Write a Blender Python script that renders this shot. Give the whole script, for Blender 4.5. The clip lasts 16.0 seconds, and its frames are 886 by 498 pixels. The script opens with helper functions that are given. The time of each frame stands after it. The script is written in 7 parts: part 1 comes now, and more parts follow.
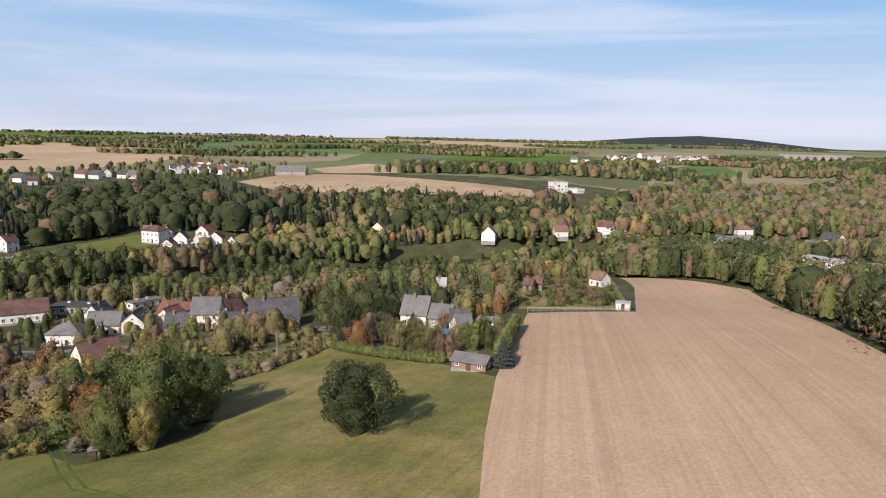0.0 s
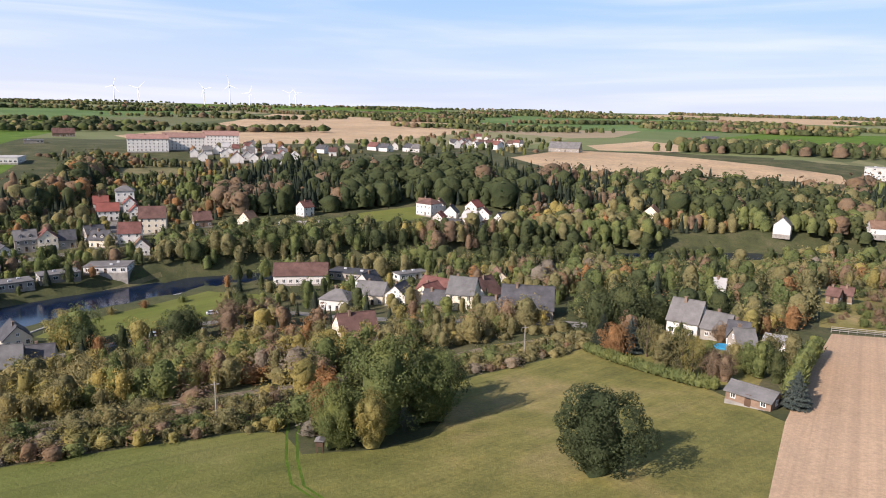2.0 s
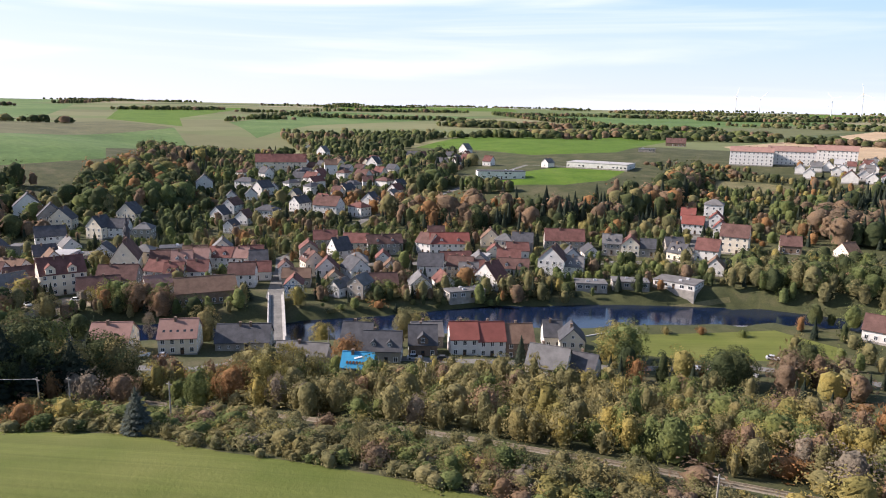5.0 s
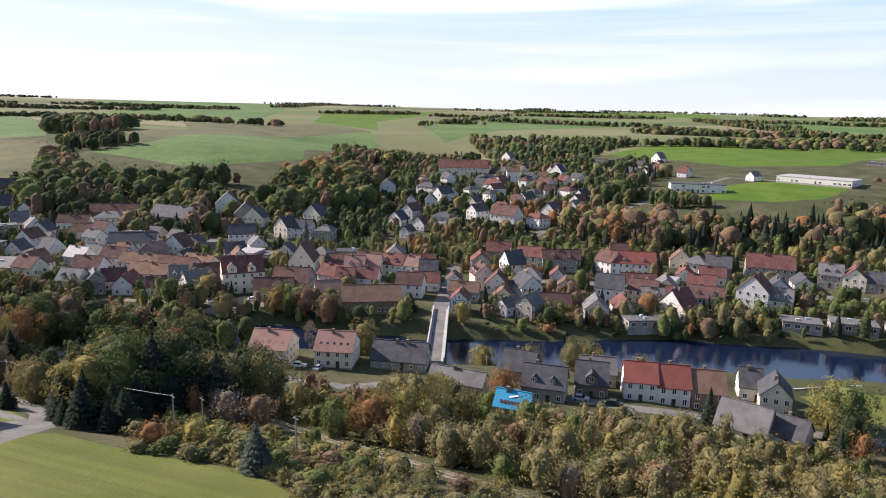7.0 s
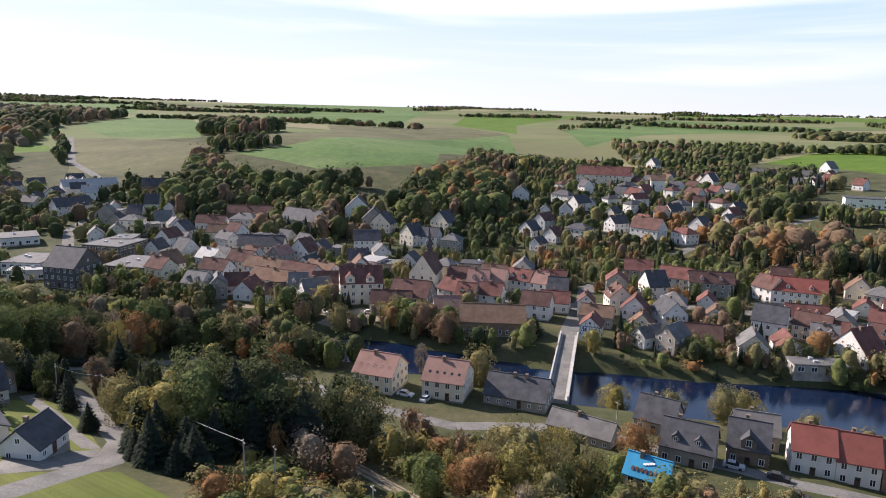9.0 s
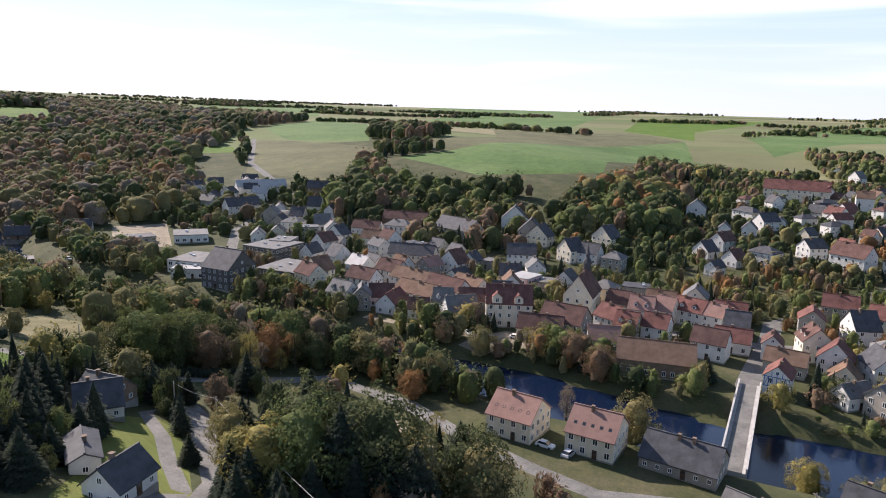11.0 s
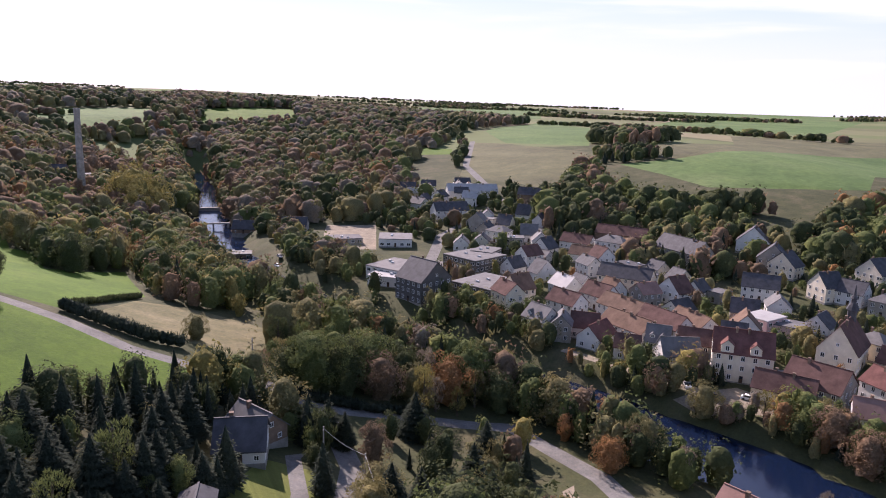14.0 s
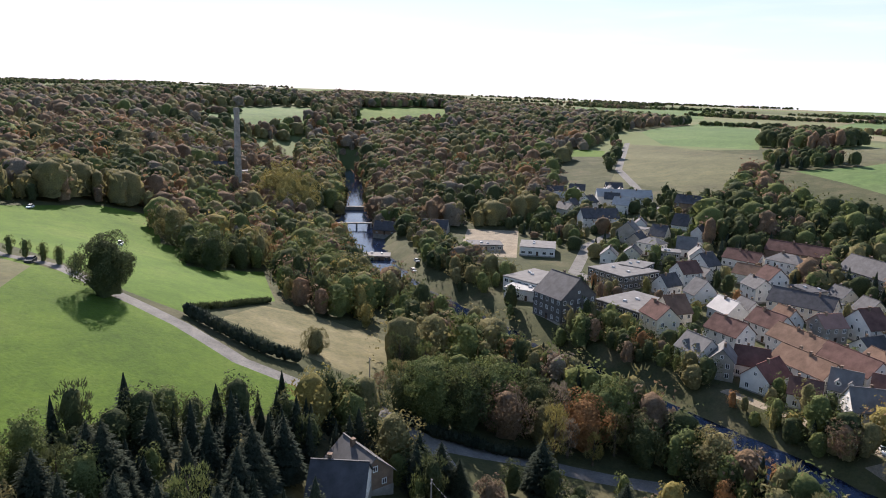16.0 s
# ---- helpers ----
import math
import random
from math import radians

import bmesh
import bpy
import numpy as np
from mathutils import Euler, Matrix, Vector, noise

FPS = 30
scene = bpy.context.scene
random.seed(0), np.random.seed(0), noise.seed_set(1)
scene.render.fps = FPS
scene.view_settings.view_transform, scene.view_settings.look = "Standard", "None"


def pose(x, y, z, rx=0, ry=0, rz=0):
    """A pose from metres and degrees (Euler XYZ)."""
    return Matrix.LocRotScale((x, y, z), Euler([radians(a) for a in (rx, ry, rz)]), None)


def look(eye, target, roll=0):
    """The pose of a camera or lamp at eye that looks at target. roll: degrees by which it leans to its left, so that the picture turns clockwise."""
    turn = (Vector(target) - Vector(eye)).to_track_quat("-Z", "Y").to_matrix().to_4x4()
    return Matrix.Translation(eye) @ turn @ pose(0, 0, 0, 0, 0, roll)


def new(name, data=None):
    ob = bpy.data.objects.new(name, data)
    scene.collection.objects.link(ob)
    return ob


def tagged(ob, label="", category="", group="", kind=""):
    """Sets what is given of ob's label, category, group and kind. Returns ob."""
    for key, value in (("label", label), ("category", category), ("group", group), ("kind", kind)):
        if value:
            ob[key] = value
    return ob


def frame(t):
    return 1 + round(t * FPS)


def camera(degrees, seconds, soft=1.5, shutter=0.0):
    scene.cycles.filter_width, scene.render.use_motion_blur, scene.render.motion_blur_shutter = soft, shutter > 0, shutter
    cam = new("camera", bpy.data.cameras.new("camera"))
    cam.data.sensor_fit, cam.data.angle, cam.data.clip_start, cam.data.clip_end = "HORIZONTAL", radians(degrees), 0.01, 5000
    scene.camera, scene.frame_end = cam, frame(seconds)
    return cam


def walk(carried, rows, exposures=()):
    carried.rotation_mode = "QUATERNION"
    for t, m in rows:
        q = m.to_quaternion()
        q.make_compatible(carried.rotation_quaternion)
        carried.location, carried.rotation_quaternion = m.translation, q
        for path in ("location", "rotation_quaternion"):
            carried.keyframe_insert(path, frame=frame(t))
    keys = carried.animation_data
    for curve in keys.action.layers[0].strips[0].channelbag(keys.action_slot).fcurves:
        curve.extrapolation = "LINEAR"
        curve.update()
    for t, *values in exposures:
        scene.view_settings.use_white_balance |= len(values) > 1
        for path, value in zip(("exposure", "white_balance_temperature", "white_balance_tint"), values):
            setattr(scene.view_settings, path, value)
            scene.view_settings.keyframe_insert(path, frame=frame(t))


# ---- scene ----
cam = camera(64.4, 16.0, soft=1.0)


def view(t, x, y, z, yaw, pitch, roll):
    """A row of the flight: the eye, the heading to the left of +y, the tilt and the lean, in metres and degrees."""
    a, p = radians(yaw), radians(pitch)
    ahead = Vector((-math.sin(a) * math.cos(p), math.cos(a) * math.cos(p), math.sin(p)))
    return t, look((x, y, z), Vector((x, y, z)) + 100 * ahead, roll)


walk(cam, [
    view(0, 0.00, 0.00, 77.00, -0.00, -8.76, 1.09),
    view(0.5, 0.42, 4.62, 76.93, 5.02, -9.52, 1.15),
    view(1, 0.59, 9.39, 77.00, 10.65, -10.20, 1.22),
    view(1.5, 0.14, 13.92, 77.22, 16.33, -10.75, 1.30),
    view(2, -0.51, 18.31, 77.47, 22.04, -11.14, 1.28),
    view(2.5, -0.94, 22.93, 77.39, 29.36, -11.17, 1.22),
    view(3, -1.69, 27.18, 77.76, 40.48, -11.23, 1.15),
    view(3.5, -3.12, 31.51, 78.03, 49.43, -11.25, 1.24),
    view(4, -5.70, 35.68, 78.02, 56.13, -11.27, 1.22),
    view(4.5, -8.41, 39.58, 78.13, 62.87, -11.29, 1.11),
    view(5, -11.58, 42.78, 78.20, 69.00, -11.31, 1.12),
    view(5.2, -12.98, 43.95, 78.27, 71.39, -11.32, 1.13),
    view(7.3, -33.98, 52.97, 78.78, 85.72, -11.24, 1.34),
    view(7.5, -36.29, 53.52, 78.81, 86.77, -11.25, 1.28),
    view(8, -42.13, 54.80, 78.84, 89.55, -11.28, 1.30),
    view(8.5, -47.85, 55.72, 78.85, 92.43, -11.26, 1.42),
    view(9, -53.55, 56.31, 78.84, 95.51, -11.24, 1.40),
    view(9.2, -55.68, 56.50, 78.85, 96.67, -11.12, 1.11),
    view(11.3, -80.35, 55.53, 79.32, 110.86, -11.33, 1.69),
    view(11.5, -82.39, 54.94, 79.38, 111.98, -11.37, 1.68),
    view(12, -87.82, 53.53, 79.54, 115.11, -11.34, 1.74),
    view(12.5, -92.99, 51.90, 79.54, 118.61, -11.39, 1.81),
    view(13, -97.87, 50.07, 79.50, 121.02, -11.40, 1.84),
    view(13.5, -102.51, 47.91, 79.40, 123.91, -11.47, 1.86),
    view(14, -106.95, 45.46, 79.30, 126.79, -11.53, 1.89),
    view(14.5, -110.93, 43.14, 79.50, 129.89, -11.65, 1.92),
    view(15, -115.20, 40.58, 79.45, 132.78, -11.76, 1.90),
    view(15.5, -119.41, 37.62, 79.53, 135.93, -11.90, 1.85),
    view(16, -123.35, 34.62, 79.79, 138.97, -11.98, 1.88),
], exposures=((0, 0.34, 6350, 18), (2.5, 0.68, 6350, 20), (5, 0.81, 6350, 20), (9, 0.78, 6350, 20), (12.5, 0.8, 6300, 19), (13, 0.8, 6300, 22), (13.4, 0.8, 6300, 32), (13.8, 0.8, 6300, 36), (14.1, 0.8, 6300, 32), (14.6, 0.8, 6300, 21), (16, 0.8, 6300, 18)))

# ---- sky, sun, exposure ----
SUN_TO = Vector((-0.45, -0.88, 0.0)).normalized()
SUN_EL = radians(33)
world = bpy.data.worlds.new("sky")
scene.world = world
world.use_nodes = True
wn, wl = world.node_tree.nodes, world.node_tree.links
sky = wn.new("ShaderNodeTexSky")
sky.sky_type = "NISHITA"
sky.sun_disc = False
sky.sun_elevation = SUN_EL
sky.sun_rotation = math.atan2(SUN_TO.x, SUN_TO.y)
sky.altitude = 250
sky.air_density, sky.dust_density, sky.ozone_density = 1.1, 0.8, 1.6
background = wn["Background"]
background.inputs["Strength"].default_value = 0.094
coord = wn.new("ShaderNodeTexCoord")
updown = wn.new("ShaderNodeSeparateXYZ")
wl.new(coord.outputs["Generated"], updown.inputs["Vector"])
# how far a direction lies towards the sun: 0 away from it, 1 below it
facing = wn.new("ShaderNodeVectorMath")
facing.operation = "DOT_PRODUCT"
facing.inputs[1].default_value = SUN_TO
wl.new(coord.outputs["Generated"], facing.inputs[0])
sunward = wn.new("ShaderNodeMapRange")
sunward.inputs["From Min"].default_value, sunward.inputs["From Max"].default_value = -0.6, 1.05
wl.new(facing.outputs["Value"], sunward.inputs["Value"])
# pale autumn veil low in the sky: bluish away from the sun, white below it
veils = []
for low_tint, high_tint in (((5.12, 5.84, 6.91, 1), (2.09, 4.29, 6.67, 1)), ((6.55, 6.79, 7.15, 1), (4.17, 5.48, 7.27, 1))):
    tint = wn.new("ShaderNodeValToRGB")
    tint.color_ramp.elements[0].position, tint.color_ramp.elements[0].color = 0.0, low_tint
    tint.color_ramp.elements[1].position, tint.color_ramp.elements[1].color = 0.2, high_tint
    wl.new(updown.outputs["Z"], tint.inputs["Fac"])
    veils.append(tint.outputs["Color"])
veil_tint = wn.new("ShaderNodeMixRGB")
wl.new(sunward.outputs["Result"], veil_tint.inputs["Fac"])
wl.new(veils[0], veil_tint.inputs["Color1"])
wl.new(veils[1], veil_tint.inputs["Color2"])
veil = wn.new("ShaderNodeMapRange")
veil.interpolation_type = "SMOOTHSTEP"
for key, value in (("From Min", 0.2), ("From Max", 0.6), ("To Min", 0.88), ("To Max", 0.0)):
    veil.inputs[key].default_value = value
wl.new(updown.outputs["Z"], veil.inputs["Value"])
hazy = wn.new("ShaderNodeMixRGB")
wl.new(veil.outputs["Result"], hazy.inputs["Fac"])
wl.new(veil_tint.outputs["Color"], hazy.inputs["Color2"])
wl.new(sky.outputs["Color"], hazy.inputs["Color1"])
# thin streaks of cirrus, stretched along the horizon
stretch = wn.new("ShaderNodeMapping")
stretch.inputs["Scale"].default_value = (1.1, 1.1, 15.0)
stretch.inputs["Rotation"].default_value = (0.06, -0.04, 0.4)
streak = wn.new("ShaderNodeTexNoise")
streak.inputs["Scale"].default_value = 1.3
streak.inputs["Detail"].default_value = 8.0
streak.inputs["Roughness"].default_value = 0.5
streak.inputs["Distortion"].default_value = 0.5
band = wn.new("ShaderNodeMapRange")
band.interpolation_type = "SMOOTHSTEP"
band.inputs["From Min"].default_value, band.inputs["From Max"].default_value = 0.43, 0.68
band.inputs["To Max"].default_value = 0.85
cloud = wn.new("ShaderNodeMixRGB")
cloud.inputs["Color2"].default_value = (7.51, 7.69, 8.10, 1)
wl.new(coord.outputs["Generated"], stretch.inputs["Vector"])
wl.new(stretch.outputs["Vector"], streak.inputs["Vector"])
wl.new(streak.outputs["Fac"], band.inputs["Value"])
# the streaks lie low in the sky, the zenith is clear
low = wn.new("ShaderNodeMapRange")
for key, value in (("From Min", 0.28), ("From Max", 0.6), ("To Min", 1.0), ("To Max", 0.1)):
    low.inputs[key].default_value = value
wl.new(updown.outputs["Z"], low.inputs["Value"])
thin = wn.new("ShaderNodeMath")
thin.operation = "MULTIPLY"
spread = wn.new("ShaderNodeMath")
spread.operation = "MULTIPLY"
wl.new(band.outputs["Result"], spread.inputs[0])
cover = wn.new("ShaderNodeMapRange")
cover.inputs["To Min"].default_value = 0.5
wl.new(sunward.outputs["Result"], cover.inputs["Value"])
wl.new(cover.outputs["Result"], spread.inputs[1])
wl.new(spread.outputs["Value"], thin.inputs[0])
wl.new(low.outputs["Result"], thin.inputs[1])
wl.new(thin.outputs["Value"], cloud.inputs["Fac"])
wl.new(hazy.outputs["Color"], cloud.inputs["Color1"])
wl.new(cloud.outputs["Color"], background.inputs["Color"])

sun = new("sun", bpy.data.lights.new("sun", "SUN"))
sun.data.energy, sun.data.angle, sun.data.color = 5.0, radians(0.55), (1.0, 0.915, 0.80)
sun.matrix_world = look((0, 0, 400), Vector((0, 0, 400)) - Vector((SUN_TO.x * math.cos(SUN_EL), SUN_TO.y * math.cos(SUN_EL), math.sin(SUN_EL))))

# ---- the lie of the land ----
RIVER = [(-560, -640), (-440, -440), (-396, -374), (-350, -302), (-300, -195), (-284, -120), (-275, -40), (-265, 20), (-250, 66), (-247, 105), (-245, 160),
         (-234, 205), (-212, 258), (-150, 325), (-80, 385), (-10, 430), (60, 462), (170, 500), (330, 540), (560, 640)]
# hills and hollows: centre x, y, spread, height
HILLS = [  # on the meadow's side
    (-30, 110, 70, 3.9), (-110, 40, 60, 1), (-90, 170, 70, -16.5), (30, 220, 80, 0.3), (110, 310, 90, -14.2), (-170, 80, 50, 0.8), (-170, -40, 60, -3.8), (-205, -110, 50, 5.1),
    (-150, -160, 70, 4.9), (-60, -120, 120, 6.2), (120, 140, 120, 6), (-200, -280, 90, 2), (-220, 30, 40, 2.8), (-190, 124, 22, 3.0), (-192, 95, 18, 1.6), (-160, 240, 70, 4.3), (-250, 320, 60, 2.8), (-160, 560, 120, 17),
]
HILLS += [  # across the river
    (-45, 470, 60, -5.6), (90, 680, 160, 15.9), (-440, 500, 110, 8), (-430, 290, 80, 12.3), (-520, 290, 110, 0.3), (-430, 130, 90, 1.6), (-850, 160, 170, -29.2), (-640, -330, 150, 6.4),
    (-780, -80, 140, 15.1), (-820, 330, 160, 15), (-540, 40, 90, -0.6), (-390, -200, 110, -0.1), (-660, 620, 140, 1.3), (-310, 230, 90, -2), (-1080, -330, 200, 12.4), (250, 260, 120, -4.2),
    (1500, 4000, 330, 52), (1150, 4050, 350, 18), (2600, 3500, 1300, -30), (-1000, -3900, 1300, 32), (-2600, -3200, 900, 14),
    (-520, -1080, 270, 22), (-950, -1080, 260, 14), (-640, -560, 90, 10), (-760, -720, 120, 8), (-220, -760, 170, 10), (-480, -1500, 300, 8), (-1000, -1700, 420, 14),
]


def ease(u):
    u = np.clip(u, 0.0, 1.0)
    return u * u * (3 - 2 * u)


def river_distance(x, y):
    """Metres from the river's middle line, and +1 on the town's bank or -1 on the meadow's."""
    p = np.stack([x, y], -1)
    best, side = np.full(x.shape, 1e9), np.zeros(x.shape)
    for a, b in zip(np.array(RIVER[:-1], float), np.array(RIVER[1:], float)):
        ab = b - a
        t = np.clip(((p - a) @ ab) / (ab @ ab), 0, 1)
        q = p - (a + t[..., None] * ab)
        d = np.hypot(q[..., 0], q[..., 1])
        cross = ab[0] * (p[..., 1] - a[1]) - ab[1] * (p[..., 0] - a[0])
        near = d < best
        best, side = np.where(near, d, best), np.where(near, np.sign(cross), side)
    return best, side


def height(x, y):
    """The ground's height at x, y (numbers or arrays)."""
    x, y = np.asarray(x, float), np.asarray(y, float)
    d, side = river_distance(x, y)
    h = np.where(side > 0, 3.5 + 30 * ease((d - 60) / 420), 3.5 + 26 * ease((d - 30) / 140))
    h = h + 26 * ease((np.hypot(x + 150, y - 50) - 500) / 2200)
    h = h + 26 * ease((np.hypot(x + 150, y - 50) - 1500) / 2600)
    for cx, cy, s, a in HILLS:
        h = h + a * np.exp(-((x - cx) ** 2 + (y - cy) ** 2) / (2 * s * s))
    h = np.maximum(h, 2.2)
    d = d + 5.5 * ease((-130 - y) / 120) * (1 - ease((-250 - y) / 40))  # narrow along the town's mill, wide again above the weir
    return np.where(d < 24, -1.5 + (h + 1.5) * ease((d - 12) / 10), h)


def ground_z(x, y):
    return float(height(np.array([x]), np.array([y]))[0])


def inside(poly, x, y):
    """Which of the points lie within the outline."""
    x, y = np.asarray(x, float), np.asarray(y, float)
    hit = np.zeros(x.shape, bool)
    for (ax, ay), (bx, by) in zip(poly, poly[1:] + poly[:1]):
        if ay != by:
            hit ^= ((ay > y) != (by > y)) & (x < (bx - ax) * (y - ay) / (by - ay) + ax)
    return hit


# ---- materials ----
def material(name, rough=0.8, metal=0.0, spec=0.3):
    m = bpy.data.materials.new(name)
    m.use_nodes = True
    b = m.node_tree.nodes["Principled BSDF"]
    b.inputs["Roughness"].default_value, b.inputs["Metallic"].default_value = rough, metal
    b.inputs["Specular IOR Level"].default_value = spec
    return m, m.node_tree.nodes, m.node_tree.links, b


def noise_node(n, l, vec, scale, detail=4.0, rough=0.6):
    t = n.new("ShaderNodeTexNoise")
    t.inputs["Scale"].default_value, t.inputs["Detail"].default_value, t.inputs["Roughness"].default_value = scale, detail, rough
    if vec:
        l.new(vec, t.inputs["Vector"])
    return t.outputs["Fac"]


def ramp(n, l, fac, stops):
    r = n.new("ShaderNodeValToRGB")
    e = r.color_ramp.elements
    while len(e) < len(stops):
        e.new(0.5)
    for el, (p, c) in zip(e, stops):
        el.position, el.color = p, (*c, 1)
    l.new(fac, r.inputs["Fac"])
    return r.outputs["Color"]


def mix(n, l, fac, a, b, mode="MIX"):
    m = n.new("ShaderNodeMixRGB")
    m.blend_type = mode
    for sock, v in (("Fac", fac), ("Color1", a), ("Color2", b)):
        if isinstance(v, (int, float)):
            m.inputs[sock].default_value = v
        elif isinstance(v, tuple):
            m.inputs[sock].default_value = (*v, 1)
        else:
            l.new(v, m.inputs[sock])
    return m.outputs["Color"]


def bump(n, l, b, fac, strength, distance):
    k = n.new("ShaderNodeBump")
    k.inputs["Strength"].default_value, k.inputs["Distance"].default_value = strength, distance
    l.new(fac, k.inputs["Height"])
    l.new(k.outputs["Normal"], b.inputs["Normal"])


def soil_like(name, dark, mid, light, big, small, streaks=None, relief=0.3, patchy=0.7, fresh=None):
    """Ground: two scales of mottling, and long streaks left by machines if given as (degrees, strength)."""
    m, n, l, b = material(name, 0.95, spec=0.15)
    geo = n.new("ShaderNodeNewGeometry").outputs["Position"]
    wide = noise_node(n, l, geo, big, 5.0, 0.6)
    fine = noise_node(n, l, geo, small, 6.0, 0.7)
    col = ramp(n, l, wide, [(0.3, dark), (0.5, mid), (0.72, light)])
    col = mix(n, l, 0.5, col, ramp(n, l, fine, [(0.3, (0.28, 0.29, 0.28)), (0.7, (0.72, 0.71, 0.68))]), "OVERLAY")
    patch = noise_node(n, l, geo, big * 5.5, 6.0, 0.75)
    col = mix(n, l, patchy, col, ramp(n, l, patch, [(0.36, (0.38, 0.39, 0.38)), (0.5, (0.5, 0.5, 0.5)), (0.66, (0.62, 0.58, 0.52))]), "OVERLAY")
    if fresh:  # a fresher sward, from one x to another
        cut = n.new("ShaderNodeSeparateXYZ")
        l.new(geo, cut.inputs["Vector"])
        part_of = n.new("ShaderNodeMapRange")
        part_of.interpolation_type = "SMOOTHSTEP"
        part_of.inputs["From Min"].default_value, part_of.inputs["From Max"].default_value = fresh[0], fresh[1]
        l.new(cut.outputs["X"], part_of.inputs["Value"])
        col = mix(n, l, part_of.outputs["Result"], col, ramp(n, l, wide, [(0.3, fresh[2]), (0.72, fresh[3])]))
    if streaks:
        turn = n.new("ShaderNodeMapping")
        turn.vector_type = "TEXTURE"
        turn.inputs["Rotation"].default_value = (0, 0, radians(streaks[0]))
        turn.inputs["Scale"].default_value = (160.0, 1.0, 1000.0)
        l.new(geo, turn.inputs["Vector"])
        for size, share in ((1.7, 0.9), (0.6, 0.8), (0.16, 0.7)):
            drawn = noise_node(n, l, turn.outputs["Vector"], size, 3.0, 0.55)
            col = mix(n, l, share, col, ramp(n, l, drawn, [(0.34, (0.5 - streaks[1],) * 3), (0.5, (0.5, 0.5, 0.5)), (0.68, (0.5 + streaks[1] * 0.8,) * 3)]), "OVERLAY")
    l.new(col, b.inputs["Base Color"])
    bump(n, l, b, fine, relief, 0.3)
    return m


def leafy(name, dark, light, rough=0.85):
    """Foliage: each leaf clump has its own shade, each tree its own cast, and some light comes through."""
    m, n, l, b = material(name, rough, spec=0.06)
    isl = n.new("ShaderNodeNewGeometry")
    obj = n.new("ShaderNodeObjectInfo").outputs["Random"]
    spot = noise_node(n, l, isl.outputs["Position"], 0.13, 3.0)
    share = n.new("ShaderNodeMapRange")
    share.inputs["To Min"].default_value, share.inputs["To Max"].default_value = 0.22, 0.78
    l.new(isl.outputs["Random Per Island"], share.inputs["Value"])
    col = mix(n, l, share.outputs["Result"], dark, light)
    cast = ramp(n, l, spot, [(0.3, (0.36, 0.39, 0.39)), (0.5, (0.5, 0.5, 0.5)), (0.7, (0.63, 0.57, 0.47))])
    col = mix(n, l, 0.85, col, cast, "OVERLAY")
    own = ramp(n, l, obj, [(0.0, (0.43, 0.45, 0.43)), (1.0, (0.58, 0.55, 0.5))])
    col = mix(n, l, 0.6, col, own, "OVERLAY")
    fine = noise_node(n, l, isl.outputs["Position"], 1.5, 4.0, 0.7)
    col = mix(n, l, 0.8, col, ramp(n, l, fine, [(0.32, (0.3, 0.31, 0.3)), (0.5, (0.5, 0.5, 0.5)), (0.68, (0.68, 0.67, 0.64))]), "OVERLAY")
    l.new(col, b.inputs["Base Color"])
    bump(n, l, b, fine, 0.7, 0.7)
    through_leaf = n.new("ShaderNodeBsdfTranslucent")
    l.new(col, through_leaf.inputs["Color"])
    blend = n.new("ShaderNodeMixShader")
    blend.inputs["Fac"].default_value = 0.28
    l.new(b.outputs["BSDF"], blend.inputs[1])
    l.new(through_leaf.outputs["BSDF"], blend.inputs[2])
    l.new(blend.outputs["Shader"], n["Material Output"].inputs["Surface"])
    return m


def coated(name, colour, spread=0.25, rough=0.85, scale=0.5, spec=0.25, courses=0.0, metal=0.0):
    """Render, tiles or board: patchy at two scales, a cast of its own for each object; courses: metres between tile rows."""
    m, n, l, b = material(name, rough, metal, spec)
    geo = n.new("ShaderNodeNewGeometry").outputs["Position"]
    obj = n.new("ShaderNodeObjectInfo").outputs["Random"]
    big = noise_node(n, l, geo, scale, 4.0)
    fine = noise_node(n, l, geo, scale * 9, 5.0, 0.7)
    lo, hi = tuple(c * (1 - spread) for c in colour), tuple(min(1, c * (1 + spread)) for c in colour)
    col = ramp(n, l, big, [(0.3, lo), (0.7, hi)])
    col = mix(n, l, 0.35, col, ramp(n, l, fine, [(0.3, (0.4, 0.4, 0.4)), (0.7, (0.6, 0.6, 0.6))]), "OVERLAY")
    col = mix(n, l, 0.5, col, ramp(n, l, obj, [(0.0, (0.40, 0.41, 0.42)), (0.5, (0.5, 0.5, 0.5)), (1.0, (0.60, 0.57, 0.55))]), "OVERLAY")
    l.new(col, b.inputs["Base Color"])
    bump(n, l, b, fine, 0.25, 0.05)
    return m


